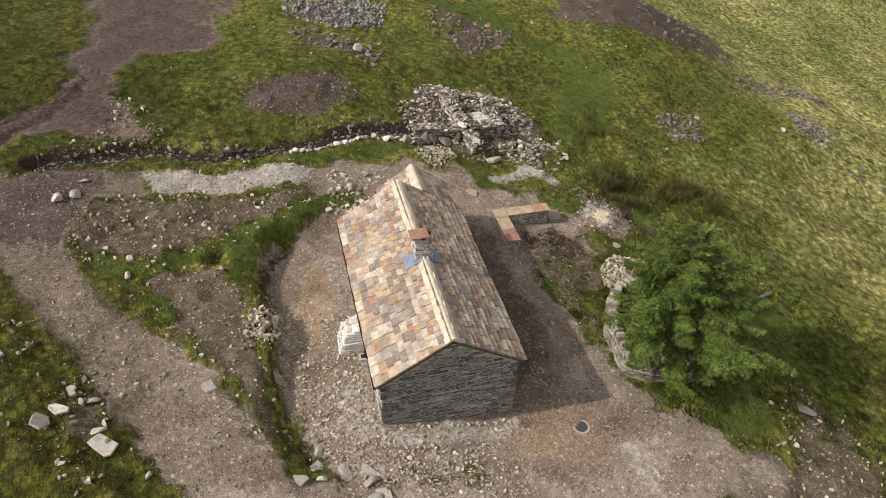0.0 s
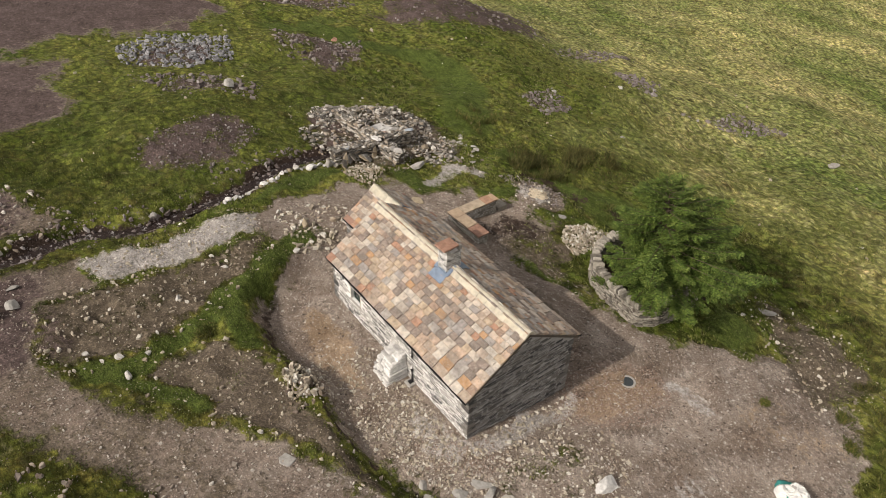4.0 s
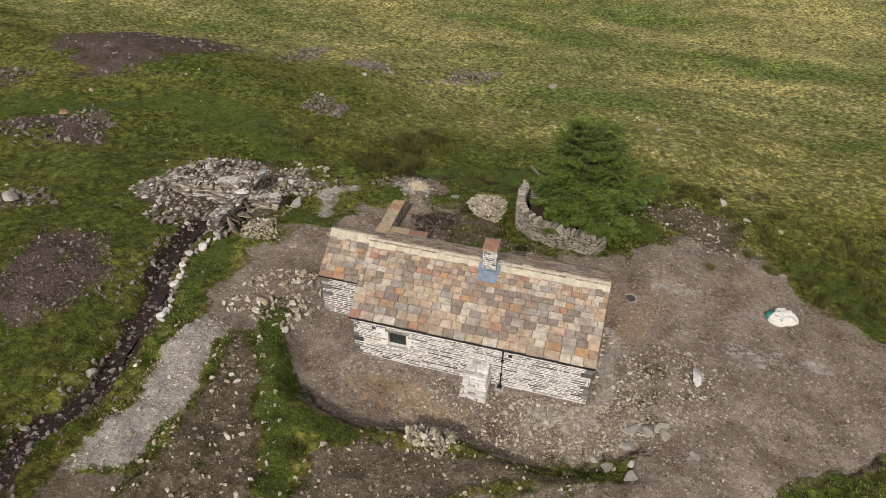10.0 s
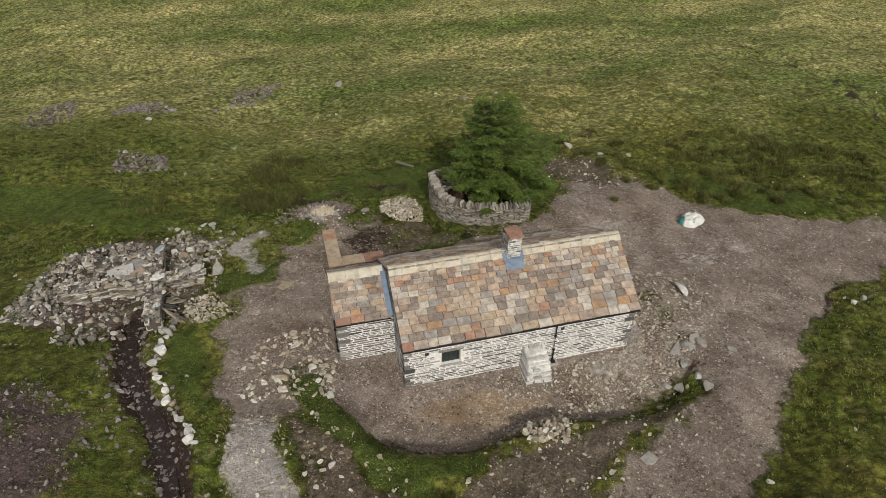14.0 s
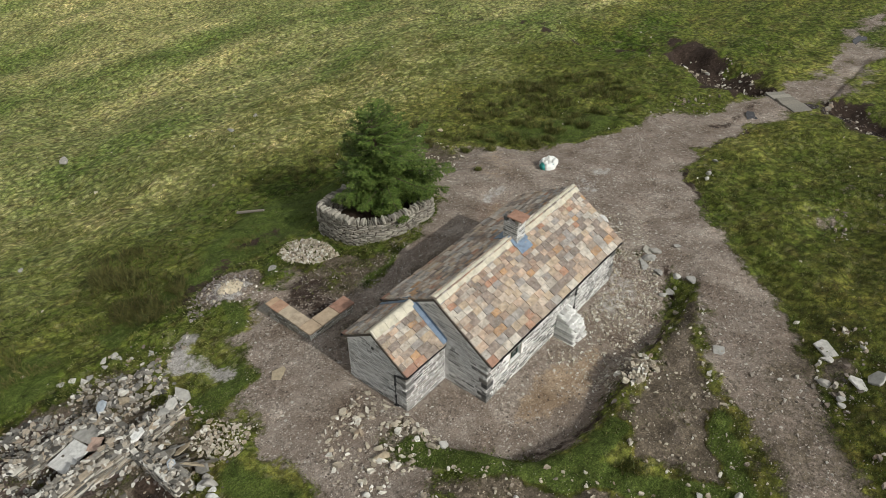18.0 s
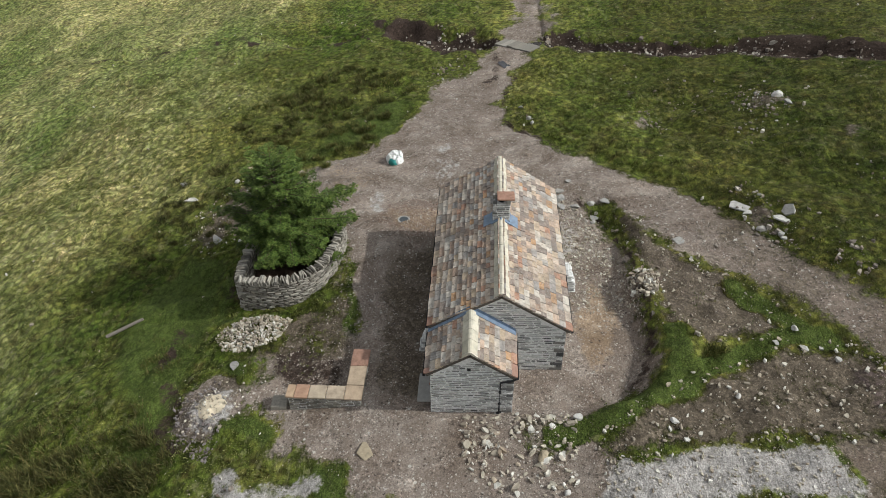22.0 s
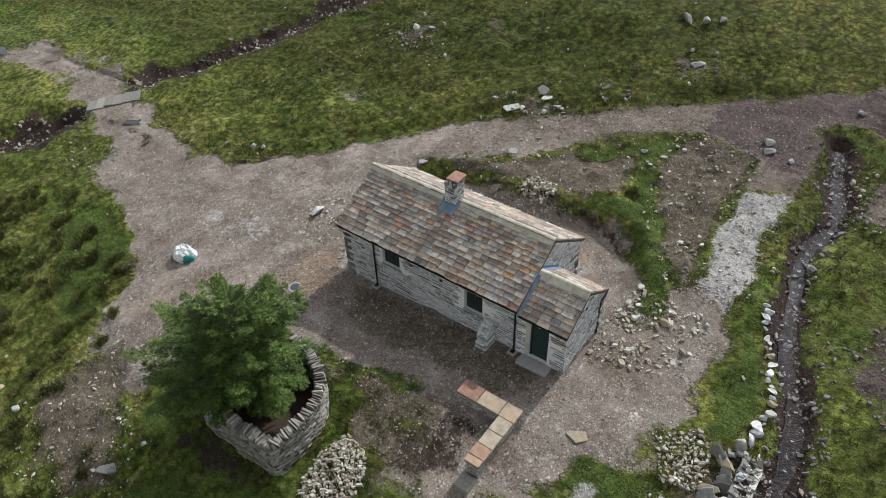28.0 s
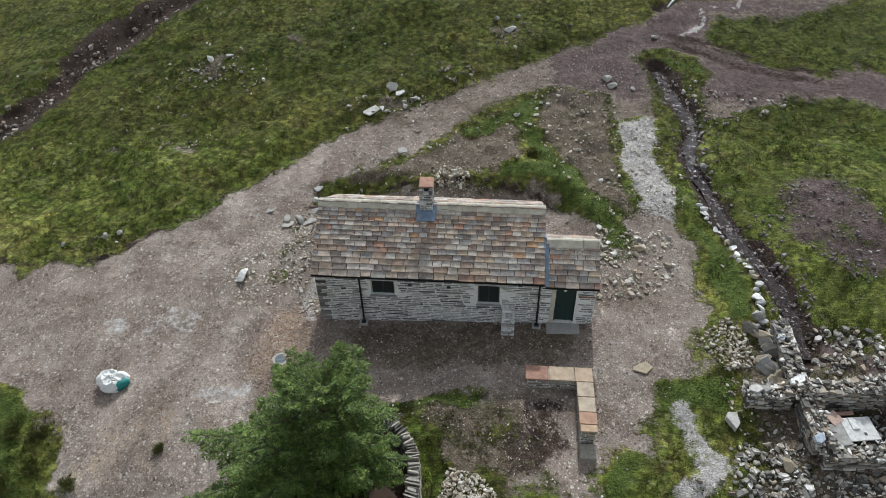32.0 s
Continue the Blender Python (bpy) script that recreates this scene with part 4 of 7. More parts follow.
def tube(bm, pts, r, sides=8, caps=True):
    """A pipe along points."""
    rings = []
    for i, p in enumerate(pts):
        p = Vector(p)
        d = (Vector(pts[min(i + 1, len(pts) - 1)]) - Vector(pts[max(i - 1, 0)])).normalized()
        q = d.to_track_quat('Z', 'Y')
        rr = r[i] if isinstance(r, (list, tuple)) else r
        rings.append([bm.verts.new(p + q @ Vector((rr * math.cos(2 * math.pi * k / sides), rr * math.sin(2 * math.pi * k / sides), 0))) for k in range(sides)])
    for a, b in zip(rings, rings[1:]):
        for k in range(sides):
            bm.faces.new((a[k], a[(k + 1) % sides], b[(k + 1) % sides], b[k]))
    if caps:
        bm.faces.new(rings[0][::-1])
        bm.faces.new(rings[-1])
    return bm


def prism(pts, depth_a, depth_b, axis='x'):
    """A solid from an outline of (u, z) swept along x or y."""
    bm = bmesh.new()
    mk = (lambda u, z, d: (d, u, z)) if axis == 'x' else (lambda u, z, d: (u, d, z))
    a = [bm.verts.new(mk(u, z, depth_a)) for u, z in pts]
    b = [bm.verts.new(mk(u, z, depth_b)) for u, z in pts]
    bm.faces.new(a)
    bm.faces.new(b[::-1])
    for i in range(len(pts)):
        j = (i + 1) % len(pts)
        bm.faces.new((a[j], a[i], b[i], b[j]))
    bmesh.ops.recalc_face_normals(bm, faces=bm.faces)
    return bm


def unit_stone(seed, jit=.09, bev=.13):
    """A squared stone of unit size with uneven, worn edges."""
    q = random.Random(seed)
    bm = bmesh.new()
    bmesh.ops.create_cube(bm, size=1.0)
    for v in bm.verts:
        v.co += Vector((q.uniform(-jit, jit), q.uniform(-jit, jit), q.uniform(-jit, jit)))
    bmesh.ops.bevel(bm, geom=bm.edges[:], offset=bev, segments=1, affect='EDGES')
    bmesh.ops.triangulate(bm, faces=bm.faces[:])
    me = bpy.data.meshes.new("stone")
    bm.to_mesh(me)
    bm.free()
    return me


def unit_rock(seed, flat=.25, sub=1):
    """An angular broken rock."""
    q = random.Random(seed)
    bm = bmesh.new()
    bmesh.ops.create_icosphere(bm, subdivisions=sub, radius=.5)
    for _ in range(8):
        n = Vector((q.uniform(-1, 1), q.uniform(-1, 1), q.uniform(-.6, 1))).normalized()
        lim = q.uniform(.15, .34)
        for v in bm.verts:
            d = v.co.dot(n)
            if d > lim:
                v.co -= n * (d - lim)
    for v in bm.verts:
        v.co += Vector((q.uniform(-1, 1), q.uniform(-1, 1), q.uniform(-1, 1))) * .022
        v.co.z *= (1 - flat)
    me = bpy.data.meshes.new("rock")
    bm.to_mesh(me)
    bm.free()
    return me


def unit_slate(seed):
    q = random.Random(seed)
    c = [(-.5, -.5), (0, -.5 + q.uniform(-.03, .03)), (.5, -.5), (.5, .5), (-.5, .5)]
    pts = []
    for i, (x, y) in enumerate(c):
        if y < 0 and x and q.random() < .45:
            k = q.uniform(.01, .05)
            pts += [(x - math.copysign(k, x) * (1 if x > 0 else 0), y + (k * .7 if x < 0 else 0)), (x - math.copysign(k, x) * (1 if x < 0 else 0), y + (k * .7 if x > 0 else 0))]
        else:
            pts.append((x, y))
    bm = bmesh.new()
    lo = [bm.verts.new((x, y, -.5)) for x, y in pts]
    hi = [bm.verts.new((x * .985, y * .985, .5 + q.uniform(-.12, .12))) for x, y in pts]
    bm.faces.new(hi)
    for i in range(len(pts)):
        j = (i + 1) % len(pts)
        bm.faces.new((lo[i], lo[j], hi[j], hi[i]))
    bmesh.ops.recalc_face_normals(bm, faces=bm.faces)
    bmesh.ops.triangulate(bm, faces=bm.faces[:])
    me = bpy.data.meshes.new("slate")
    bm.to_mesh(me)
    bm.free()
    return me


def with_mat(meshes, mat):
    out = []
    for me in meshes:
        c = me.copy()
        c.materials.clear()
        c.materials.append(mat)
        out.append(c)
    return out


STONES = [unit_stone(s) for s in range(5)]
ROUGH_STONES = [unit_stone(60 + s, .17, .05) for s in range(6)]
BIG_ROCKS = [unit_rock(40 + s, .15 + .06 * (s % 4), 2) for s in range(8)]
SLATES = [unit_slate(s) for s in range(6)]


def arrays(me):
    v = np.empty(len(me.vertices) * 3)
    me.vertices.foreach_get("co", v)
    f = np.empty(len(me.loops), np.int32)
    me.loops.foreach_get("vertex_index", f)
    return v.reshape(-1, 3), f.reshape(-1, 3)


def joined(name, meshes, mats, material, parent=None):
    """Many pieces in one mesh. mats: matrices."""
    src = [arrays(me) for me in meshes]
    vs, fs, n = [], [], 0
    for i, m in enumerate(mats):
        v, f = src[i % len(src)]
        a = np.array(m)
        vs.append(v @ a[:3, :3].T + a[:3, 3])
        fs.append(f + n)
        n += len(v)
    ob = mesh_from(name, np.concatenate(vs), np.concatenate(fs), material)
    ob.parent = parent
    return ob


def pieces(name, meshes, mats, material, parent, limit=300, rest=""):
    """The first pieces as objects that share meshes; the others joined."""
    own = with_mat(meshes, material)
    for i, m in enumerate(mats[:limit]):
        ob = new(name, own[i % len(own)])
        ob.parent = parent
        ob.matrix_basis = m
    if len(mats) > limit:
        tagged(joined(rest or name + "work", meshes, mats[limit:], material, parent), kind="stuff")


def courses(origin, u, n, length, top, bottom, inside, hrange=(.055, .13), lrange=(.15, .58), gap=.032, proud=(.010, .028), depth=.12, q=R):
    """Matrices of stones laid in courses on an upright face."""
    o, u, n = Vector(origin), Vector(u).normalized(), Vector(n).normalized()
    base = Matrix((u, n, Vector((0, 0, 1)))).transposed()
    out = []
    z = top
    while z > bottom + .03:
        h = q.uniform(*hrange)
        s = -q.uniform(0, .25)
        while s < length:
            l = q.uniform(*lrange) * (1.25 if h > .11 else 1)
            a, b = max(s, 0), min(s + l, length)
            if b - a > .05:
                hh = h * q.uniform(.86, 1.0)
                if all(inside(x, y) for x in (a + .01, (a + b) / 2, b - .01) for y in (z - h + .01, z - .01)):
                    c = o + u * ((a + b) / 2) + Vector((0, 0, z - h / 2)) + n * (q.uniform(*proud) - depth / 2)
                    turn = (base.to_4x4() @ Euler((q.uniform(-.03, .03), q.uniform(-.02, .02), q.uniform(-.03, .03))).to_matrix().to_4x4())
                    out.append(Matrix.Translation(c) @ turn @ Matrix.Diagonal((b - a - gap, depth, hh - gap, 1)))
            s += l
        z -= h
    return out


# ---- cottage ----
cottage = thing("cottage", "restored stone moorland cottage with a mixed stone slate roof", "cottage")
HX0, HX1, HY = 0.08, 10.2, 2.70
EN, ES, RZ = (2.88, 2.54), (-2.96, 2.57), 4.40   # eaves and ridge of the main roof deck
AX1, AY0, AY1, ARY, ARZ = 12.60, -2.73, .52, -1.20, 3.55
AEN, AES = (.60, 2.33), (-2.90, 2.36)
WT = .5


def wall_boxes(bm, u0, u1, z0, z1, openings, mk):
    """Solid wall around openings (u0, u1, z0, z1)."""
    us = sorted({u0, u1, *[o[0] for o in openings], *[o[1] for o in openings]})
    for a, b in zip(us, us[1:]):
        cuts = sorted((o[2], o[3]) for o in openings if o[0] <= a + 1e-6 and o[1] >= b - 1e-6)
        z = z0
        for c, d in cuts:
            if c > z:
                mk(bm, a, b, z, c)
            z = d
        if z1 > z:
            mk(bm, a, b, z, z1)
    return bm


def side_wall(name, x0, x1, y, out, ztop, zbot, openings, label, stone="wall_dark", limit=300):
    """A long wall facing out (+1 or -1 in y), with stonework on it."""
    yi = y - out * WT
    bm = wall_boxes(bmesh.new(), x0 + .004, x1 - .004, zbot, ztop, openings, lambda bm, a, b, c, d: box(bm, (a, min(y, yi), c), (b, max(y, yi), d)))
    bmesh.ops.remove_doubles(bm, verts=bm.verts, dist=.0005)
    w = part(name, bm, M["mortar"], cottage, label)

    def ok(s, z):
        x = x0 + s if out < 0 else x1 - s
        return all(not (o[0] - .05 < x < o[1] + .05 and o[2] - .03 < z < o[3] + .06) for o in openings)

    org = (x0, y, 0) if out < 0 else (x1, y, 0)
    st = courses(org, (-out, 0, 0), (0, out, 0), x1 - x0, ztop - .02, zbot, ok, (.065, .15), (.16, .62), .042)
    pieces("stone", STONES, st, M[stone], w, limit, "stonework")
    return w


WIN_S1, WIN_S2, WIN_N = (2.60, 3.62, 1.22, 2.08), (7.42, 8.37, .92, 2.05), (7.86, 8.64, 1.12, 1.84)
DOOR = (10.86, 11.76, 0.0, 2.13)
side_wall("wall_back", HX0, HX1, HY, 1, 2.50, -.4, [WIN_N], "pale pointed stone wall of coursed rubble", "wall_stone")
side_wall("wall_front", HX0, HX1, -HY, -1, 2.52, -1.2, [WIN_S1, WIN_S2], "grey coursed rubble wall with lime pointing", "wall_stone")
side_wall("annex_wall_front", HX1, AX1, AY0, -1, 2.34, -.6, [DOOR], "grey coursed rubble wall beside the door", "wall_stone")
side_wall("annex_wall_back", HX1, AX1, AY1, 1, 2.32, -.3, [], "coursed rubble wall of the annex")


def gable(name, x, out, ys, yn, zs, zn, ry, rz, zbot, label, skip=None, stone="wall_stone", bed="mortar", limit=300, gap=.044):
    xi = x - out * WT
    pts = [(ys, zbot), (yn, zbot), (yn, zn), (ry, rz), (ys, zs)]
    w = part(name, prism(pts, min(x, xi), max(x, xi)), M[bed], cottage, label)

    def ok(s, z):
        y = yn - s if out < 0 else ys + s
        lim = np.interp(y, [ys, ry, yn], [zs, rz, zn])
        return z < lim - .02 and not (skip and skip(y, z))

    org = (x, yn, 0) if out < 0 else (x, ys, 0)
    st = courses(org, (0, out, 0), (out, 0, 0), yn - ys, rz, zbot, ok, (.06, .14), gap=gap)
    pieces("stone", STONES, st, M[stone], w, limit, "stonework")
    return w


gable("gable_west", HX0, -1, -HY + .002, HY - .002, 2.50, 2.48, 0, 4.33, -1.2, "blank gable of thin coursed dark stone", None, "wall_dark", "grey_mortar", gap=.032)
gable("gable_east", HX1, 1, -HY + .002, HY - .002, 2.50, 2.48, 0, 4.33, -.5, "stone gable above the annex roof",
      lambda y, z: AY0 < y < AY1 and z < np.interp(y, [AY0, ARY, AY1], [2.4, 3.5, 2.4]), "wall_pale")
gable("annex_gable", AX1, 1, AY0 + .002, AY1 - .002, 2.33, 2.31, ARY, 3.47, -.6, "coursed stone gable of the annex", stone="wall_pale", limit=260)


# larger dark corner stones
for cx, cy, sx, sy, zb, zt in ((HX1, HY, -1, -1, .1, 2.3), (HX0, -HY, 1, 1, -.7, 2.3), (AX1, AY1, -1, -1, .1, 2.1), (HX0, HY, 1, -1, .0, 2.3)):
    z, k = zb, 0
    while z < zt:
        h = R.uniform(.14, .26)
        a, b = (.42, .24) if k % 2 else (.22, .44)
        a, b = a * R.uniform(.8, 1.15), b * R.uniform(.8, 1.15)
        if R.random() < .7:
            part("corner_stone", boxed((min(cx - sx * .035, cx + sx * a), min(cy - sy * .035, cy + sy * b), z), (max(cx - sx * .035, cx + sx * a), max(cy - sy * .035, cy + sy * b), z + h - .025), bev=.018), M["wall_dark"], cottage)
        z += h
        k += 1


def roof_slope(name, x0, x1, ridge, eave, label, course, widths, seed, y_cut=None):
    """A sloping deck from ridge (y, z) to eave (y, z), covered with slates in courses."""
    q = random.Random(seed)
    d = Vector((0, eave[0] - ridge[0], eave[1] - ridge[1]))
    length = d.length
    d.normalize()
    u = Vector((1, 0, 0))
    n = u.cross(d)
    if n.z < 0:
        n = -n
    deck = bmesh.new()
    c = [Vector((x0, *ridge)), Vector((x1, *ridge)), Vector((x1, *eave)), Vector((x0, *eave))]
    top = [deck.verts.new(p - n * .01) for p in c]
    low = [deck.verts.new(p - n * .11) for p in c]
    deck.faces.new(top)
    deck.faces.new(low[::-1])
    for i in range(4):
        j = (i + 1) % 4
        deck.faces.new((top[j], top[i], low[i], low[j]))
    bmesh.ops.recalc_face_normals(deck, faces=deck.faces)
    roof = part(name, deck, M["core"], cottage, label)
    uu = u if u.cross(-d).dot(n) > 0 else -u
    base = Matrix((uu, -d, n)).transposed().to_4x4()
    mats, corner = [], set()
    v, k = length + .05, 0
    while v > .10:
        f = max(v / length, 0)
        e = course[1] + (course[0] - course[1]) * f
        s = x0 - q.uniform(0, .3)
        while s < x1 - .02:
            w = q.uniform(*widths) * (.62 + .5 * f)
            a, b = max(s, x0), min(s + w, x1 + q.uniform(-.015, .015))
            if x1 - b < .12:
                b = x1
                w = b - s
            if b - a > .06:
                if k == 0 and b == x1:
                    corner.add(len(mats))
                ln = e + .10
                tail = v + q.uniform(-.02, .02)
                th = q.uniform(.032, .066)
                mid = Vector((0, *ridge)) + u * ((a + b) / 2) + d * (tail - ln / 2) + n * (.030 + .006 * q.random())
                tilt = Euler((-(th * .9 + .016) / ln, q.uniform(-.014, .014), q.uniform(-.016, .016))).to_matrix().to_4x4()
                mats.append(Matrix.Translation(mid) @ base @ tilt @ Matrix.Diagonal((b - a - .016, ln, th, 1)))
            s += w
        v -= e
        k += 1
    own, red = with_mat(SLATES, M["slate"]), with_mat(SLATES, M["red_stone"])
    for i, m in enumerate(mats):
        ob = new("slate", (red if i in corner else own)[q.randrange(len(own))])
        ob.parent = roof
        ob.matrix_basis = m
    return roof


roof_slope("roof_back", -.02, 10.30, (0, RZ), EN, "sunlit roof slope of brown, grey and orange stone slates", (.35, .20), (.36, .64), 3)
roof_slope("roof_front", -.02, 10.30, (0, RZ), ES, "roof slope of weathered grey and rust stone slates", (.30, .185), (.34, .62), 4)
roof_slope("annex_roof_back", 10.33, 12.68, (ARY, ARZ), AEN, "short slope of tan stone slates", (.30, .19), (.36, .62), 5)
roof_slope("annex_roof_front", 10.33, 12.68, (ARY, ARZ), AES, "short slope of grey stone slates", (.28, .18), (.34, .60), 6)


def ridge_run(x0, x1, y, z, sn, ss, skip=None):
    """Pale ridge stones laid end to end. sn, ss: fall of each wing per metre."""
    x = x0
    while x < x1 - .05:
        l = min(R.uniform(.5, .72), x1 - x)
        if not (skip and skip[0] < x + l / 2 < skip[1]):
            bm = bmesh.new()
            w = R.uniform(.29, .32)
            pts = [(y + w, z - w * sn + .075), (y + .07, z + .095), (y, z + .115), (y - .07, z + .095), (y - w, z - w * ss + .075), (y - w, z - w * ss - .01), (y, z + .02), (y + w, z - w * sn - .01)]
            bm = prism(pts, x + .006, x + l - .006)
            part("ridge_stone", bm, M["ridge"], cottage)
        x += l


ridge_run(-.03, 10.31, 0, RZ + .02, .64, .62, (4.55, 5.32))
ridge_run(10.34, 12.69, ARY, ARZ + .02, .68, .70)

# chimney
chimney = part("chimney", boxed((4.66, -.36, 3.9), (5.22, .38, 5.22)), M["mortar"], cottage, "square stone chimney stack")
cst = []
for org, u, n, ln in (((4.66, -.36, 0), (1, 0, 0), (0, -1, 0), .56), ((5.22, .38, 0), (-1, 0, 0), (0, 1, 0), .56), ((4.66, .38, 0), (0, -1, 0), (-1, 0, 0), .74), ((5.22, -.36, 0), (0, 1, 0), (1, 0, 0), .74)):
    cst += courses(org, u, n, ln, 5.22, 4.0, lambda s, z: True, (.08, .13), (.18, .36), .012, (0, .02), .1)
pieces("stone", STONES, cst, M["wall_stone"], chimney, 300)
for x, y in ((4.72, -.29), (5.16, -.29), (4.72, .31), (5.16, .31)):
    part("cap_support", boxed((x - .08, y - .09, 5.22), (x + .08, y + .09, 5.44), bev=.012), M["wall_stone"], chimney)
part("flue_liner", tube(bmesh.new(), [(4.94, .01, 5.0), (4.94, .01, 5.34)], .13, 14), M["iron"], chimney, "dark flue pot under the cap slab")
cap = boxed((4.62, -.38, 5.44), (5.26, .40, 5.53), Matrix.Rotation(radians(2), 4, 'Z'), bev=.02)
part("cap_slab", cap, M["red_stone"], chimney, "reddish sandstone cap slab")
for nm, sg, tilt in (("lead_apron", 1, .667), ("lead_apron", -1, .62)):
    bm = bmesh.new()
    y0 = .37 if sg > 0 else -.35
    pts = [(4.56, y0, .10), (5.33, y0, .10), (5.36, y0 + sg * .42, .10), (4.52, y0 + sg * .42, .10)]
    for dz in (0, .016):
        [bm.verts.new((x, y, RZ + .115 - abs(y) * tilt + dz)) for x, y, _ in pts]
    bm.verts.ensure_lookup_table()
    v = bm.verts
    for f in ((0, 1, 2, 3), (4, 5, 6, 7), (0, 1, 5, 4), (1, 2, 6, 5), (2, 3, 7, 6), (3, 0, 4, 7)):
        bm.faces.new([v[i] for i in f])
    bmesh.ops.recalc_face_normals(bm, faces=bm.faces)
    part(nm, bm, M["lead"], chimney, "blue-grey lead flashing")
for x0, x1 in ((4.48, 4.68), (5.20, 5.40)):
    part("lead_soaker", prism([(.46, RZ - .15), (0, RZ + .15), (-.44, RZ - .13), (-.44, RZ - .16), (0, RZ + .10), (.46, RZ - .18)], x0, x1), M["lead"], chimney)
for y0, y1 in ((.385, .405), (-.385, -.365)):
    part("lead_upstand", boxed((4.63, y0, 3.95), (5.25, y1, 4.36)), M["lead"], chimney)

# lead where the annex roof meets the gable
for e, nm in ((AEN, "lead_valley"), (AES, "lead_valley")):
    sg = 1 if e[0] > ARY else -1
    d = Vector((0, e[0] - ARY, e[1] - ARZ))
    bm = bmesh.new()
    n = Vector((0, -d.z * sg, abs(d.y))).normalized()
    a, b = Vector((0, ARY, ARZ)) + n * .085, Vector((0, e[0], e[1])) + n * .085
    vs = []
    for off in (0, .018):
        for p in (a, b):
            for x in (10.235, 10.47):
                q = p + n * off
                vs.append(bm.verts.new((x, q.y, q.z)))
    for f in ((0, 1, 3, 2), (4, 5, 7, 6), (0, 1, 5, 4), (1, 3, 7, 5), (3, 2, 6, 7), (2, 0, 4, 6)):
        bm.faces.new([vs[i] for i in f])
    bmesh.ops.recalc_face_normals(bm, faces=bm.faces)
    part(nm, bm, M["lead"], cottage, "blue-grey lead strip against the gable")
    bm = bmesh.new()
    vs = [bm.verts.new((x, p.y, p.z + h)) for x in (10.232, 10.252) for p, h in ((a, .0), (b, .0), (b, .15), (a, .15))]
    for f in ((0, 1, 2, 3), (4, 5, 6, 7), (0, 1, 5, 4), (1, 2, 6, 5), (2, 3, 7, 6), (3, 0, 4, 7)):
        bm.faces.new([vs[i] for i in f])
    bmesh.ops.recalc_face_normals(bm, faces=bm.faces)
    part("lead_upstand", bm, M["lead"], cottage)


def gutter(x0, x1, y, z):
    bm = bmesh.new()
    prof = [(math.cos(math.pi + math.pi * i / 8) * .062, math.sin(math.pi + math.pi * i / 8) * .062) for i in range(9)]
    prof += [(math.cos(2 * math.pi - math.pi * i / 8) * .050, math.sin(2 * math.pi - math.pi * i / 8) * .050) for i in range(9)]
    bm = prism([(y + a, z + b) for a, b in prof], x0, x1)
    return part("gutter", bm, M["iron"], cottage, "black half-round gutter")


def downpipe(pts, shoe):
    p = part("downpipe", tube(bmesh.new(), pts, .042, 10), M["iron"], cottage, "black cast iron downpipe")
    for f in (.3, .7):
        a, b = Vector(pts[-2]), Vector(pts[-1])
        c = a.lerp(b, f)
        part("pipe_collar", tube(bmesh.new(), [c - Vector((0, 0, .035)), c + Vector((0, 0, .035))], .058, 10), M["iron"], p)
    e = pts[-1]
    bm = bmesh.new()
    box(bm, (e[0] - .2, e[1] - .2 + shoe[1], e[2] - .16), (e[0] + .2, e[1] + .2 + shoe[1], e[2] - .04), bev=.02)
    part("drain_block", bm, M["concrete"], p, "pale concrete drain surround")
    part("drain_grate", boxed((e[0] - .1, e[1] - .1 + shoe[1], e[2] - .04), (e[0] + .1, e[1] + .1 + shoe[1], e[2] - .02)), M["iron"], p)


gutter(-.02, 10.3, EN[0] + .06, EN[1] - .03)
gutter(-.02, 10.3, ES[0] - .06, ES[1] - .03)
gutter(10.34, 12.7, AEN[0] + .06, AEN[1] - .02)
gutter(10.34, 12.7, AES[0] - .06, AES[1] - .02)
downpipe([(3.68, 2.92, 2.46), (3.68, 2.78, 2.30), (3.68, 2.78, .22)], (0, .08))
downpipe([(2.08, -3.0, 2.48), (2.08, -2.78, 2.28), (2.08, -2.78, -.42)], (0, -.08))
downpipe([(10.12, -3.0, 2.48), (10.12, -2.78, 2.26), (10.12, -2.78, -.1)], (0, -.08))
downpipe([(12.66, .64, 2.26), (12.70, .40, 2.14), (12.70, .02, 2.05), (12.70, .02, .22)], (0, 0))


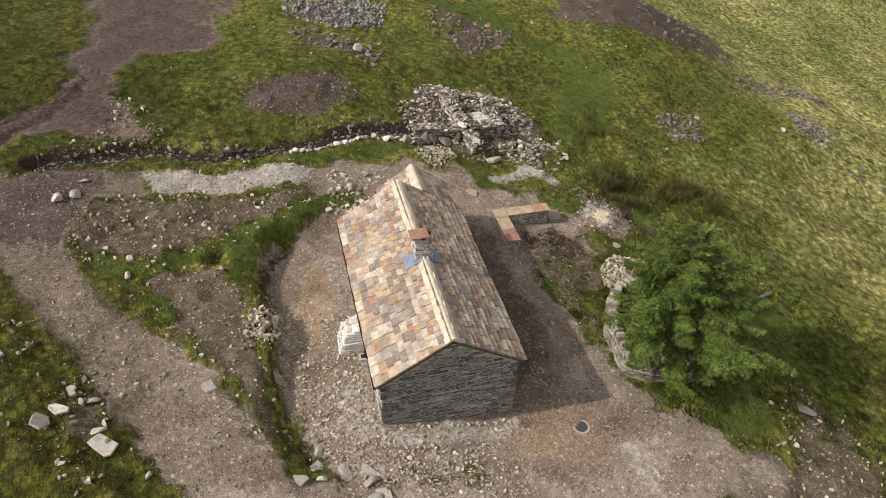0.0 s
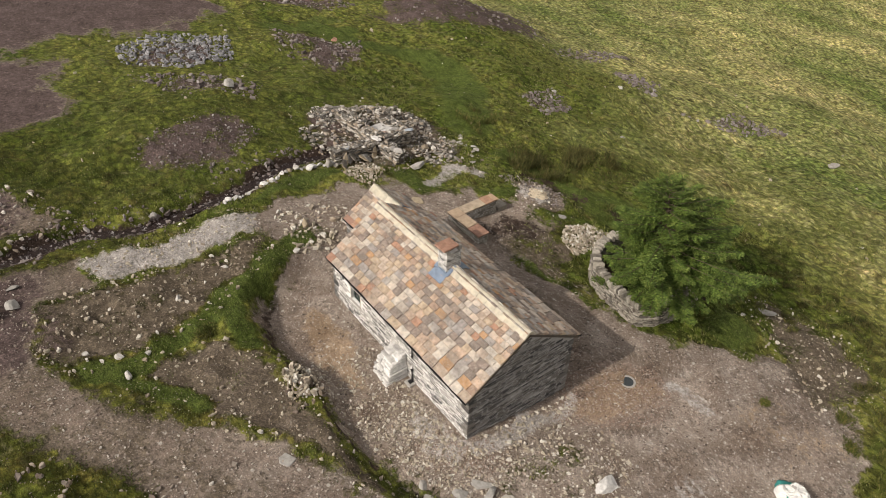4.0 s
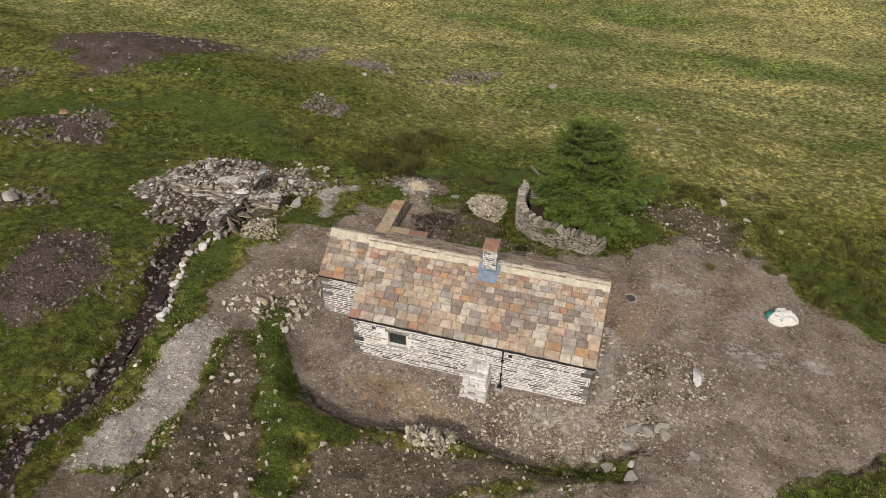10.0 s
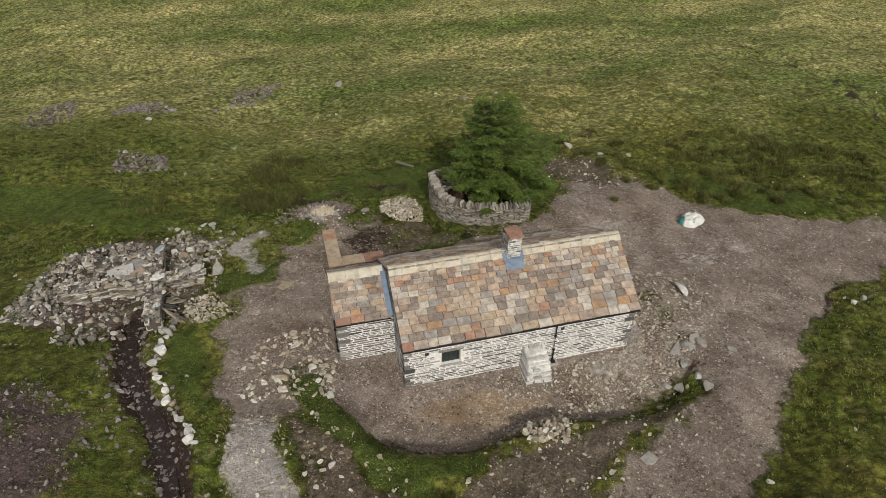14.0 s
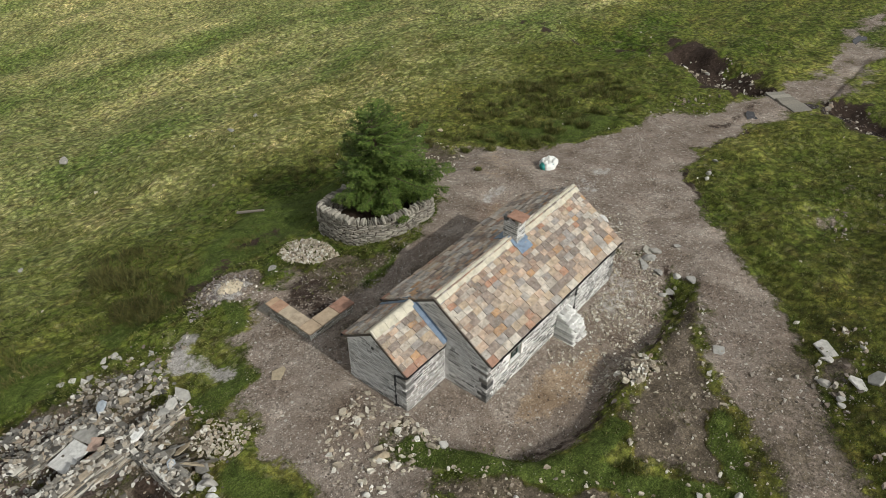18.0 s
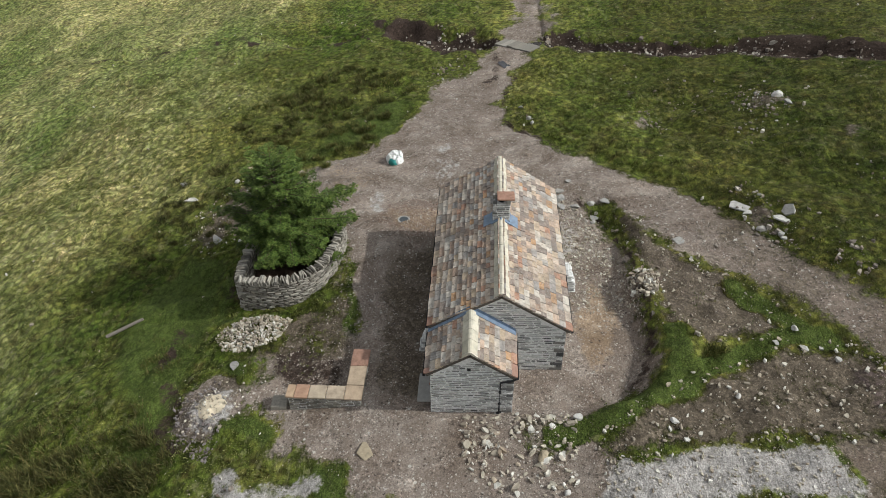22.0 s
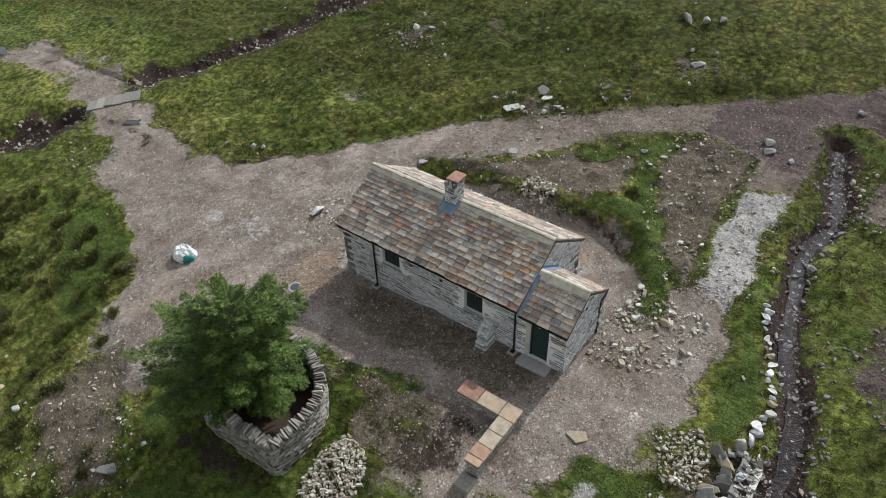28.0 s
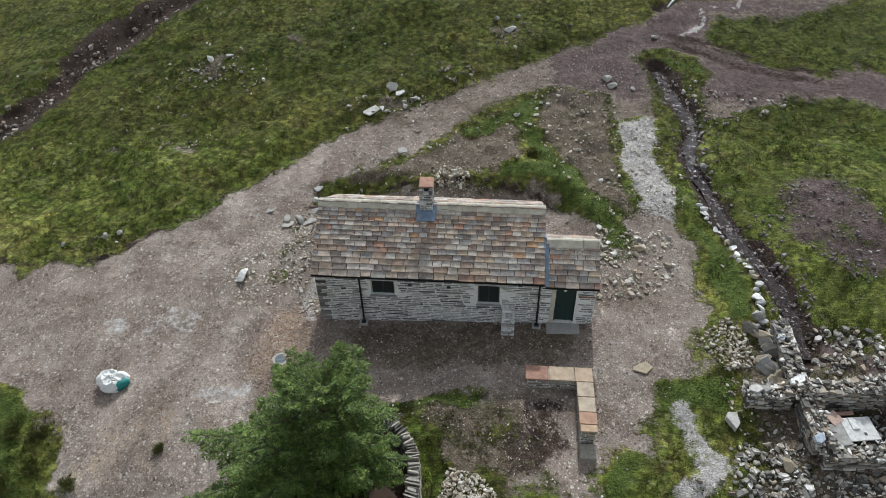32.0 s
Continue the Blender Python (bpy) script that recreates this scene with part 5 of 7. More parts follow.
def window(o, y, out, name, label):
    """A casement set back in its opening: frame, mullions, panes, sill, lintel."""
    x0, x1, z0, z1 = o
    w = part(name, boxed((x0, y - out * .20, z0), (x0 + .06, y - out * .14, z1)), M["green_paint"], cottage, label)
    for a, b in (((x1 - .06, z0), (x1, z1)), ((x0 + .06, z0), (x1 - .06, z0 + .06)), ((x0 + .06, z1 - .06), (x1 - .06, z1))):
        part("frame", boxed((a[0], y - out * .20, a[1]), (b[0], y - out * .14, b[1])), M["green_paint"], w)
    xm = (x0 + x1) / 2
    part("mullion", boxed((xm - .025, y - out * .195, z0 + .06), (xm + .025, y - out * .145, z1 - .06)), M["green_paint"], w)
    for a, b in ((x0 + .06, xm - .025), (xm + .025, x1 - .06)):
        part("pane", boxed((a, y - out * .175, z0 + .06), (b, y - out * .168, z1 - .06)), M["glass"], w)
    part("sill", boxed((x0 - .10, y - out * .14, z0 - .085), (x1 + .10, y + out * .06, z0 - .005), bev=.012), M["wall_stone"], w, "stone sill")
    part("lintel", boxed((x0 - .14, y - out * .14, z1 + .004), (x1 + .14, y + out * .022, z1 + .16), bev=.012), M["wall_stone"], w, "long stone lintel")
    for a, b in ((x0 - .03, x0 - .002), (x1 + .002, x1 + .03)):
        part("reveal", boxed((a, y - out * .14, z0), (b, y + out * .012, z1)), M["ridge"], w)
    return w


window(WIN_S1, -HY, -1, "window_front_west", "dark two-light window under the eaves")
window(WIN_S2, -HY, -1, "window_front_east", "dark two-light window beside the buttress")
window(WIN_N, HY, 1, "window_back", "small green-framed window")

# door
x0, x1, z0, z1 = DOOR
door = part("door", boxed((x0 + .07, AY0 + .13, z0 + .02), (x1 - .07, AY0 + .18, z1 - .07)), M["green_paint"], cottage, "closed dark green boarded door")
for i in range(5):
    w = (x1 - x0 - .16) / 5
    part("board", boxed((x0 + .08 + i * w + .004, AY0 + .112, z0 + .04), (x0 + .08 + (i + 1) * w - .004, AY0 + .13, z1 - .09), bev=.004), M["green_paint"], door)
for a, b, c, d in ((x0, x0 + .07, z0, z1), (x1 - .07, x1, z0, z1), (x0 + .07, x1 - .07, z1 - .07, z1)):
    part("door_frame", boxed((a, AY0 + .08, c), (b, AY0 + .2, d)), M["green_paint"], door)
part("door_handle", tube(bmesh.new(), [(x0 + .17, AY0 + .09, 1.0), (x0 + .17, AY0 + .06, 1.0), (x0 + .28, AY0 + .06, 1.0)], .012, 6), M["iron"], door, "black latch handle")
part("door_light", tube(bmesh.new(), [(11.26, AY0 + .02, 1.99), (11.26, AY0 + .10, 1.99)], .075, 16), M["lamp_white"], door, "round white light over the door")
part("jamb_stone", boxed((x0 - .20, AY0 - .03, 0), (x0 - .01, AY0 + .10, 2.13), bev=.012), M["ridge"], cottage, "pale dressed door jamb")
part("door_lintel", boxed((x0 - .2, AY0 - .028, z1 + .004), (x1 + .2, AY0 + .1, 2.32), bev=.012), M["wall_stone"], cottage)
for i in range(3):
    part("brick", boxed((11.86 + i * .245, AY0 - .035, 1.62), (12.09 + i * .245, AY0 + .05, 1.70), bev=.006), M["brick"], cottage, "red brick in the stone wall" if i == 0 else "")
step = part("door_step", boxed((10.55, -3.36, -.24), (12.05, -2.75, -.03), bev=.025), M["concrete"], cottage, "worn stone door step")

# small wall vents
for x, y, z in ((9.28, HY, 1.92), (3.38, HY, 1.98), (4.35, -HY, 1.91), (6.1, -HY, 1.88)):
    s = math.copysign(1, y)
    v = part("wall_vent", boxed((x - .08, y - s * .02, z - .07), (x + .08, y + s * .035, z + .07)), M["iron"], cottage, "small black vent")
    for k in range(3):
        part("slat", boxed((x - .075, y + s * .035, z - .05 + k * .04), (x + .075, y + s * .045, z - .035 + k * .04)), M["steel"], v)
v = part("wall_vent", boxed((AX1 - .02, -1.29, 2.60), (AX1 + .035, -1.15, 2.74)), M["iron"], cottage, "small black vent")

# ceiling and floor inside
part("floor_slab", boxed((.6, -2.18, -.15), (12.05, 2.18, -.02)), M["inside"], cottage)


def buttress(bx0, bx1, y0, y1, z0, z1, label, mat, flare):
    """Battered stone prop against a wall: y0 at the wall, y1 at its foot."""
    s = math.copysign(1, y1 - y0)
    n = 12
    zs = [z0 + (z1 - z0) * i / n for i in range(n + 1)]
    b = part("buttress", prism([(y0, z0), (y1 - s * .12, z0), (y1 - s * .14 - s * .4 * .62, z0 + (z1 - z0) * .72), (y0, z1 - .06)], bx0 + .06, bx1 - .06), M["mortar"], cottage, label)
    for i in range(n):
        f = (i + .5) / n
        x0, x1 = bx0 - flare * (1 - f) * R.uniform(.6, 1.1), bx1 + flare * (1 - f) * R.uniform(.6, 1.1)
        yy = y1 + (y0 - y1) * (.35 * f if f < .75 else .26 + (f - .75) * 2.4)
        x = x0
        while x < x1 - .05:
            l = min(R.uniform(.16, .55), x1 - x)
            if x1 - x - l < .1:
                l = x1 - x
            dd = abs(yy - y0)
            yf = yy + R.uniform(-.05, .05)
            bm = boxed((x + .012 + (.03 if x == x0 else 0) * R.random(), min(yf, y0 + s * .02), zs[i] + .010), (x + l - .012, max(yf, y0 + s * .02), zs[i + 1] - R.uniform(.006, .03)), bev=.03)
            part("stone", bm, M[mat], b)
            x += l
    return b


buttress(4.15, 5.1, HY, 3.86, -.1, 1.40, "stepped lime-washed stone buttress with a flat slab top", "limed_stone", .16)
part("buttress_cap", boxed((4.22, HY - .02, 1.36), (5.03, 3.2, 1.44), Matrix.Rotation(radians(-6), 4, 'X'), .02), M["boulder"], cottage, "pale flat capping slab")
buttress(8.5, 9.1, -HY, -3.55, -.55, 1.0, "narrow stepped stone buttress", "limed_stone", .03)

# ---- walls in the garden ----
def ring_wall(line, thick, tops, z_low, closed, hr=(.08, .16), lr=(.18, .5)):
    """Outline points left and right of a line, as a solid strip."""
    n = len(line)
    left, right = [], []
    for i, p in enumerate(line):
        a = Vector(line[(i - 1) % n if closed else max(i - 1, 0)])
        b = Vector(line[(i + 1) % n if closed else min(i + 1, n - 1)])
        d = (b - a).normalized()
        nn = Vector((-d.y, d.x))
        left.append(Vector(p) + nn * thick / 2)
        right.append(Vector(p) - nn * thick / 2)
    bm = bmesh.new()
    rows = [[bm.verts.new((q[i].x, q[i].y, z)) for q, z in ((left, z_low), (left, tops[i]), (right, tops[i]), (right, z_low))] for i in range(n)]
    m = n if closed else n - 1
    for i in range(m):
        a, b = rows[i], rows[(i + 1) % n]
        for k in range(4):
            bm.faces.new((a[k], a[(k + 1) % 4], b[(k + 1) % 4], b[k]))
    if not closed:
        bm.faces.new(rows[0])
        bm.faces.new(rows[-1][::-1])
    bmesh.ops.recalc_face_normals(bm, faces=bm.faces)
    return bm, left, right


def smooth_line(pts, step, closed=False):
    """Points at even steps along a rounded line."""
    n = len(pts)
    out = []
    m = n if closed else n - 1
    for i in range(m):
        p = [Vector(pts[(i + k) % n] if closed else pts[min(max(i + k, 0), n - 1)]) for k in (-1, 0, 1, 2)]
        l = (p[2] - p[1]).length
        k = max(2, round(l / step))
        for j in range(k):
            t = j / k
            out.append(.5 * ((2 * p[1]) + (p[2] - p[0]) * t + (2 * p[0] - 5 * p[1] + 4 * p[2] - p[3]) * t * t + (3 * p[1] - p[0] - 3 * p[2] + p[3]) * t**3))
    if not closed:
        out.append(Vector(pts[-1]))
    return [(v.x, v.y) for v in out]


def face_stones(pts, tops, out_sign, low, q):
    """Stones on the face of a bent wall, segment by segment."""
    mats = []
    for i in range(len(pts) - 1):
        a, b = pts[i], pts[i + 1]
        u = (b - a)
        ln = u.length
        if ln < .05:
            continue
        u.normalize()
        n = Vector((-u.y, u.x)) * out_sign
        z = tops[i]
        while z > low(a) - .05:
            h = q.uniform(.05, .11)
            s = q.uniform(-.12, .0)
            l = q.uniform(.2, .5)
            c = a + u * (ln / 2 + q.uniform(-.12, .12)) + n * (q.uniform(-.02, .06) - .08)
            m = Matrix((Vector((u.x, u.y, 0)), Vector((n.x, n.y, 0)), Vector((0, 0, 1)))).transposed().to_4x4()
            tw = Euler((q.uniform(-.06, .06), q.uniform(-.05, .05), q.uniform(-.08, .08))).to_matrix().to_4x4()
            mats.append(Matrix.Translation((c.x, c.y, z - h / 2)) @ m @ tw @ Matrix.Diagonal((ln * q.uniform(.62, 1.25), .2, h - .014, 1)))
            z -= h
    return mats


q = random.Random(21)
ENC = [(.95, -8.35), (2.3, -8.42), (3.7, -8.75), (4.75, -9.45), (5.3, -10.4), (5.42, -11.6), (5.34, -12.72), (3.4, -12.82), (1.3, -12.75), (.55, -12.2), (.55, -9.2)]
arc = smooth_line(ENC[:7], .30) + smooth_line(ENC[6:], .30)[1:] + smooth_line([ENC[-1], ENC[0]], .30)[1:-1]
tops = [.38 - .10 * max(0, (-y - 8.4) / 4.3) for x, y in arc]
enclosure = thing("dry_stone_enclosure", "curved dry stone wall round the conifer, with upright cope stones", "stone wall")
bm, lf, rt = ring_wall(arc, .36, tops, -2.2, True)
encw = part("wall_core", bm, M["core"], enclosure)
lf, rt = lf + lf[:1], rt + rt[:1]
tt = tops + tops[:1]
area = sum(a[0] * b[1] - b[0] * a[1] for a, b in zip(arc, arc[1:] + arc[:1]))
outer, inner, so = (rt, lf, -1) if area > 0 else (lf, rt, 1)
ost = face_stones(outer, tt, so, lambda p: height(p.x, p.y), q)
ist = face_stones(inner, tt, -so, lambda p: -.9, q)
pieces("stone", STONES, ost, M["dry_stone"], enclosure, 300, "stonework")
tagged(joined("inner_stonework", STONES, ist, M["dry_stone"], enclosure), kind="stuff")
own = with_mat(STONES, M["dry_stone"])
cop = smooth_line(ENC[:7], .105) + smooth_line(ENC[6:], .105)[1:]
for i in range(len(cop) - 1):
    a, b = Vector(cop[i]), Vector(cop[i + 1])
    u = (b - a).normalized()
    t = .38 - .10 * max(0, (-a.y - 8.4) / 4.3)
    m = Matrix((Vector((u.x, u.y, 0)), Vector((-u.y, u.x, 0)), Vector((0, 0, 1)))).transposed().to_4x4()
    ob = new("cope_stone", own[q.randrange(len(own))])
    ob.parent = enclosure
    h = q.uniform(.17, .34)
    ob.matrix_basis = Matrix.Translation((a.x, a.y, t + h / 2 - .03)) @ m @ Euler((q.uniform(-.08, .08), q.uniform(-.05, .55), q.uniform(-.25, .25))).to_matrix().to_4x4() @ Matrix.Diagonal((q.uniform(.05, .13), q.uniform(.34, .56), h, 1))
bm = bmesh.new()
bmesh.ops.create_circle(bm, cap_ends=True, segments=24, radius=1)
for v in bm.verts:
    v.co = Vector((2.95 + v.co.x * 2.35, -10.6 + v.co.y * 2.15, -.72))
bed = part("planting_bed", bm, M["soil"], None)
tagged(bed, "reddish needle litter inside the round wall", "soil", kind="structure")

# L-shaped garden wall
lwall = thing("garden_wall", "low L-shaped stone wall with flat sandstone coping slabs", "garden wall")
LT = .24
c1 = part("wall_core", boxed((9.66, -6.28, -.9), (12.30, -5.68, LT - .01)), M["mortar"], lwall)
c2 = part("wall_core", boxed((11.76, -8.70, -.9), (12.298, -6.279, LT - .012)), M["mortar"], lwall)
mats = []
for org, u, n, ln in (((9.66, -6.28, 0), (1, 0, 0), (0, -1, 0), 2.1), ((12.30, -5.68, 0), (-1, 0, 0), (0, 1, 0), 2.64), ((9.66, -5.68, 0), (0, -1, 0), (-1, 0, 0), .6),
                      ((12.30, -8.70, 0), (0, 1, 0), (1, 0, 0), 3.02), ((11.76, -6.28, 0), (0, -1, 0), (-1, 0, 0), 2.42), ((11.76, -8.70, 0), (1, 0, 0), (0, -1, 0), .54)):
    mats += courses(org, u, n, ln, LT - .01, -.8, lambda s, z: True, (.06, .12), (.18, .45), .014, (.005, .035), .12, q)
pieces("stone", STONES, mats, M["dry_stone"], lwall, 300, "stonework")
slabs = [(9.58, 10.55, -6.37, -5.60), (10.56, 11.62, -6.36, -5.61), (11.63, 12.39, -6.36, -5.60), (11.68, 12.38, -7.12, -6.37), (11.69, 12.38, -7.86, -7.13), (11.68, 12.39, -8.45, -7.87), (11.70, 12.37, -8.80, -8.46)]
for i, (a, b, c, d) in enumerate(slabs):
    part("coping_slab", boxed((a + .006, c + .006, LT - .005), (b - .006, d - .006, LT + .075 + .006 * (i % 2)), bev=.014), M["red_stone"] if i == 0 else M["coping"], lwall, "reddish coping slab" if i == 0 else "")
zz = height(12.05, -9.25)
part("end_block", boxed((11.72, -9.55, zz - .2), (12.36, -8.86, zz + .24), Matrix.Translation((0, 0, 0)), .03), M["dry_stone"], lwall, "rough footing stone at the wall's end")

# ---- ruin by the stream ----
def chunk(seed):
    r = np.random.RandomState(seed)
    p = (1 + 5**.5) / 2
    v = np.array([(-1, p, 0), (1, p, 0), (-1, -p, 0), (1, -p, 0), (0, -1, p), (0, 1, p), (0, -1, -p), (0, 1, -p), (p, 0, -1), (p, 0, 1), (-p, 0, -1), (-p, 0, 1)]) / (2 * 1.9)
    f = np.array([(0, 11, 5), (0, 5, 1), (0, 1, 7), (0, 7, 10), (0, 10, 11), (1, 5, 9), (5, 11, 4), (11, 10, 2), (10, 7, 6), (7, 1, 8), (3, 9, 4), (3, 4, 2), (3, 2, 6), (3, 6, 8), (3, 8, 9), (4, 9, 5), (2, 4, 11), (6, 2, 10), (8, 6, 7), (9, 8, 1)])
    v = v + r.uniform(-.16, .16, v.shape)
    for _ in range(3):
        nn = r.normal(size=3)
        nn /= np.linalg.norm(nn)
        dd = v @ nn
        v = v - np.outer(np.maximum(dd - r.uniform(.16, .3), 0), nn)
    return v, f


def shard(seed):
    """Flat angular six-sided stone."""
    r = np.random.RandomState(100 + seed)
    an = np.sort((np.arange(6) + r.uniform(-.38, .38, 6)) * math.pi / 3)
    rad = r.uniform(.36, .62, 6)
    ring = np.stack([np.cos(an) * rad, np.sin(an) * rad * r.uniform(.6, .95)], -1)
    top = np.concatenate([ring * r.uniform(.72, .96), r.uniform(.30, .55, (6, 1))], 1)
    low = np.concatenate([ring, np.full((6, 1), -.45)], 1)
    f = [(6 + i, 6 + (i + 1) % 6, (i + 1) % 6) for i in range(6)] + [(6 + i, (i + 1) % 6, i) for i in range(6)] + [(0, i, i + 1) for i in range(1, 5)] + [(6, 7 + i, 6 + i) for i in range(1, 5)]
    return np.concatenate([top, low]), np.array(f)


CHUNKS = [chunk(s) for s in range(4)] + [shard(s) for s in range(10)]


def mesh_of(v, f):
    me = bpy.data.meshes.new("stone")
    me.from_pydata(v.tolist(), [], f.tolist())
    return me


SHARDS = [mesh_of(*shard(30 + s)) for s in range(8)]


q = random.Random(33)
ruin = thing("ruined_hut", "tumbled walls of a ruined stone hut half buried in rubble", "ruin")


caps = []


def ruin_wall(a, b, thick, ztop):
    a, b = Vector(a), Vector(b)
    u = (b - a).normalized()
    n = Vector((-u.y, u.x))
    k = max(2, round((b - a).length / .4))
    line = [tuple(a.lerp(b, i / k)) for i in range(k + 1)]
    tp = [height(*p) + ztop * q.uniform(.9, 1.08) for p in line]
    bm, l, r = ring_wall(line, thick - .1, [t - .08 for t in tp], -1.5, False)
    part("wall_core", bm, M["core"], ruin)
    out = face_stones(l, tp, 1, lambda p: height(p.x, p.y) - .3, q) + face_stones(r, tp, -1, lambda p: height(p.x, p.y) - .3, q)
    for p, t in zip(line, tp):
        for _ in range(15):
            caps.append(Matrix.Translation((p[0] + n.x * q.uniform(-.35, .35) + q.uniform(-.15, .15), p[1] + n.y * q.uniform(-.35, .35) + q.uniform(-.15, .15), t + q.uniform(-.06, .06))) @ Euler((q.uniform(-.25, .25), q.uniform(-.25, .25), q.uniform(0, 6.2))).to_matrix().to_4x4() @ Matrix.Diagonal((q.uniform(.12, .36), q.uniform(.10, .27), q.uniform(.04, .11), 1)))
    return out


rs = ruin_wall((20.55, -3.1), (20.65, -5.9), .7, .78) + ruin_wall((18.5, -6.6), (20.3, -6.5), .65, .78) + ruin_wall((20.5, -6.5), (24.8, -6.1), .7, .95) + ruin_wall((20.75, -6.9), (20.85, -8.8), .7, .85) + ruin_wall((20.9, -9.0), (24.2, -8.8), .65, .68)
pieces("cap_stone", SHARDS, caps, M["ruin_stone"], ruin, 300, "caprock")
pieces("stone", ROUGH_STONES, rs, M["ruin_stone"], ruin, 300, "stonework")
# broken flagstones and a plank lying in the middle cell
for cx, cy, cz, l, w, h, mt, turn, lab in ((22.52, -7.86, .20, 1.28, 1.02, .05, "limed_stone", (5, 4, 11), "large pale rectangular flagstone with a drilled hole"),
                                          (21.42, -8.28, .26, 1.0, .95, .05, "boulder", (6, -3, 14), "grey rectangular flagstone tilted on the rubble"),
                                          (21.62, -7.52, .34, .62, .54, .04, "pink_stone", (8, 6, 38), "pinkish flagstone"),
                                          (22.12, -7.2, .24, .72, .17, .07, "red_stone", (4, -6, 4), "narrow reddish-brown block"),
                                          (22.32, -7.68, .275, .30, .52, .08, "limed_stone", (4, 3, 8), "small white block on the flagstone")):
    slab = part("flagstone", boxed((-l / 2, -w / 2, -h / 2), (l / 2, w / 2, h / 2), bev=.018), M[mt], ruin, lab)
    slab.matrix_basis = pose(cx, cy, cz, *turn)
part("drilled_hole", boxed((22.62, -8.12, .208), (22.72, -8.02, .228), bev=.008), M["core"], ruin)
for cx, cy, cz, l, w, h, mt, turn, lab in ((20.42, -6.2, .92, .85, .6, .12, "limed_stone", (4, -6, 20), "pale slab on the wall's top"),
                                          (20.4, -3.95, 1.02, .7, .55, .10, "blue_stone", (-5, 5, 60), "blue-grey slab at the wall's end"),
                                          (18.75, -6.6, .76, .6, .55, .14, "white_stone", (3, 5, 40), "pale slab on the wall's end"),
                                          (20.6, -8.75, .66, .75, .5, .10, "blue_stone", (12, 8, 50), "pale slab at the corner"),
                                          (19.2, -6.55, .74, .5, .45, .10, "boulder", (2, -4, 10), "grey slab on the wall's top")):
    me = SHARDS[int(cx * 10) % 8].copy()
    me.materials.append(M[mt])
    sb_ = new("roof_slab", me)
    sb_.parent = ruin
    tagged(sb_, lab)
    sb_.matrix_basis = pose(cx, cy, cz, *turn) @ Matrix.Diagonal((l * 1.05, w * 1.2, h, 1))
for i in range(11):
    x, y = 19.5 + .07 * i + q.uniform(-.35, .2), -3.1 - .25 * i + q.uniform(-.2, .2)
    me = SHARDS[i % 8].copy()
    me.materials.append(M[("dry_stone", "ruin_stone", "tan_stone", "boulder")[i % 4]])
    s = new("leaning_slab", me)
    s.parent = ruin
    s.matrix_basis = Matrix.Translation((x, y, height(x, y) + .30)) @ Euler((radians(q.uniform(15, 65)), q.uniform(-.4, .4), q.uniform(-1.2, 1.8))).to_matrix().to_4x4() @ Matrix.Diagonal((q.uniform(.6, 1.15), q.uniform(.55, 1.0), q.uniform(.03, .07), 1))


# ---- loose stones ----
def scatter(name, xs, ys, sizes, mat, label, flat=(.35, .8), lift=0.15, seed=0, pile=None):
    """Many small stones, each turned and sized at random, in one mesh."""
    r = np.random.RandomState(seed)
    zs = land(xs, ys) if pile is None else land(xs, ys) + pile
    vs, fs, n = [], [], 0
    for x, y, z, s in zip(xs, ys, zs, sizes):
        v, f = CHUNKS[r.randint(14)]
        a = r.uniform(0, 2 * math.pi)
        sx, sy, sz = s, s * r.uniform(.5, .95), s * r.uniform(*flat)
        c, d = math.cos(a), math.sin(a)
        w = v * (sx, sy, sz)
        tl = r.uniform(-.35, .35)
        w[:, 2] += w[:, 0] * tl
        w = np.stack([w[:, 0] * c - w[:, 1] * d, w[:, 0] * d + w[:, 1] * c, w[:, 2]], -1)
        vs.append(w + (x, y, z + lift * sz))
        fs.append(f + n)
        n += 12
    return tagged(mesh_from(name, np.concatenate(vs), np.concatenate(fs), mat), label, "stones", kind="stuff")


RS = np.random.RandomState(5)


def in_area(pts, n, grow=0.0):
    a = np.array(pts)
    lo, hi = a.min(0) - grow, a.max(0) + grow
    x, y = RS.uniform(lo[0], hi[0], n * 4), RS.uniform(lo[1], hi[1], n * 4)
    k = area_dist(x, y, pts) < grow
    return x[k][:n], y[k][:n]


def sizes_of(n, lo, hi, power=3.0):
    return lo + (hi - lo) * RS.uniform(0, 1, n) ** (power * 1.7)


NOT_ON = [(.0, 10.3, -2.75, 2.75), (10.2, 12.65, -2.75, .55), (4.1, 5.2, 2.6, 3.9), (8.45, 9.15, -3.6, -2.6), (10.5, 12.1, -3.4, -2.7), (9.6, 12.4, -6.4, -5.6), (11.7, 12.4, -9.6, -5.6)]


def clear(x, y):
    k = np.ones(len(x), bool)
    for a, b, c, d in NOT_ON:
        k &= ~((x > a) & (x < b) & (y > c) & (y < d))
    k &= area_dist(x, y, ENC) > .15
    k &= np.hypot(x + 8.7, y + 6.6) > .7
    k &= np.hypot(x + 1.32, y + 5.25) > .42
    return x[k], y[k]


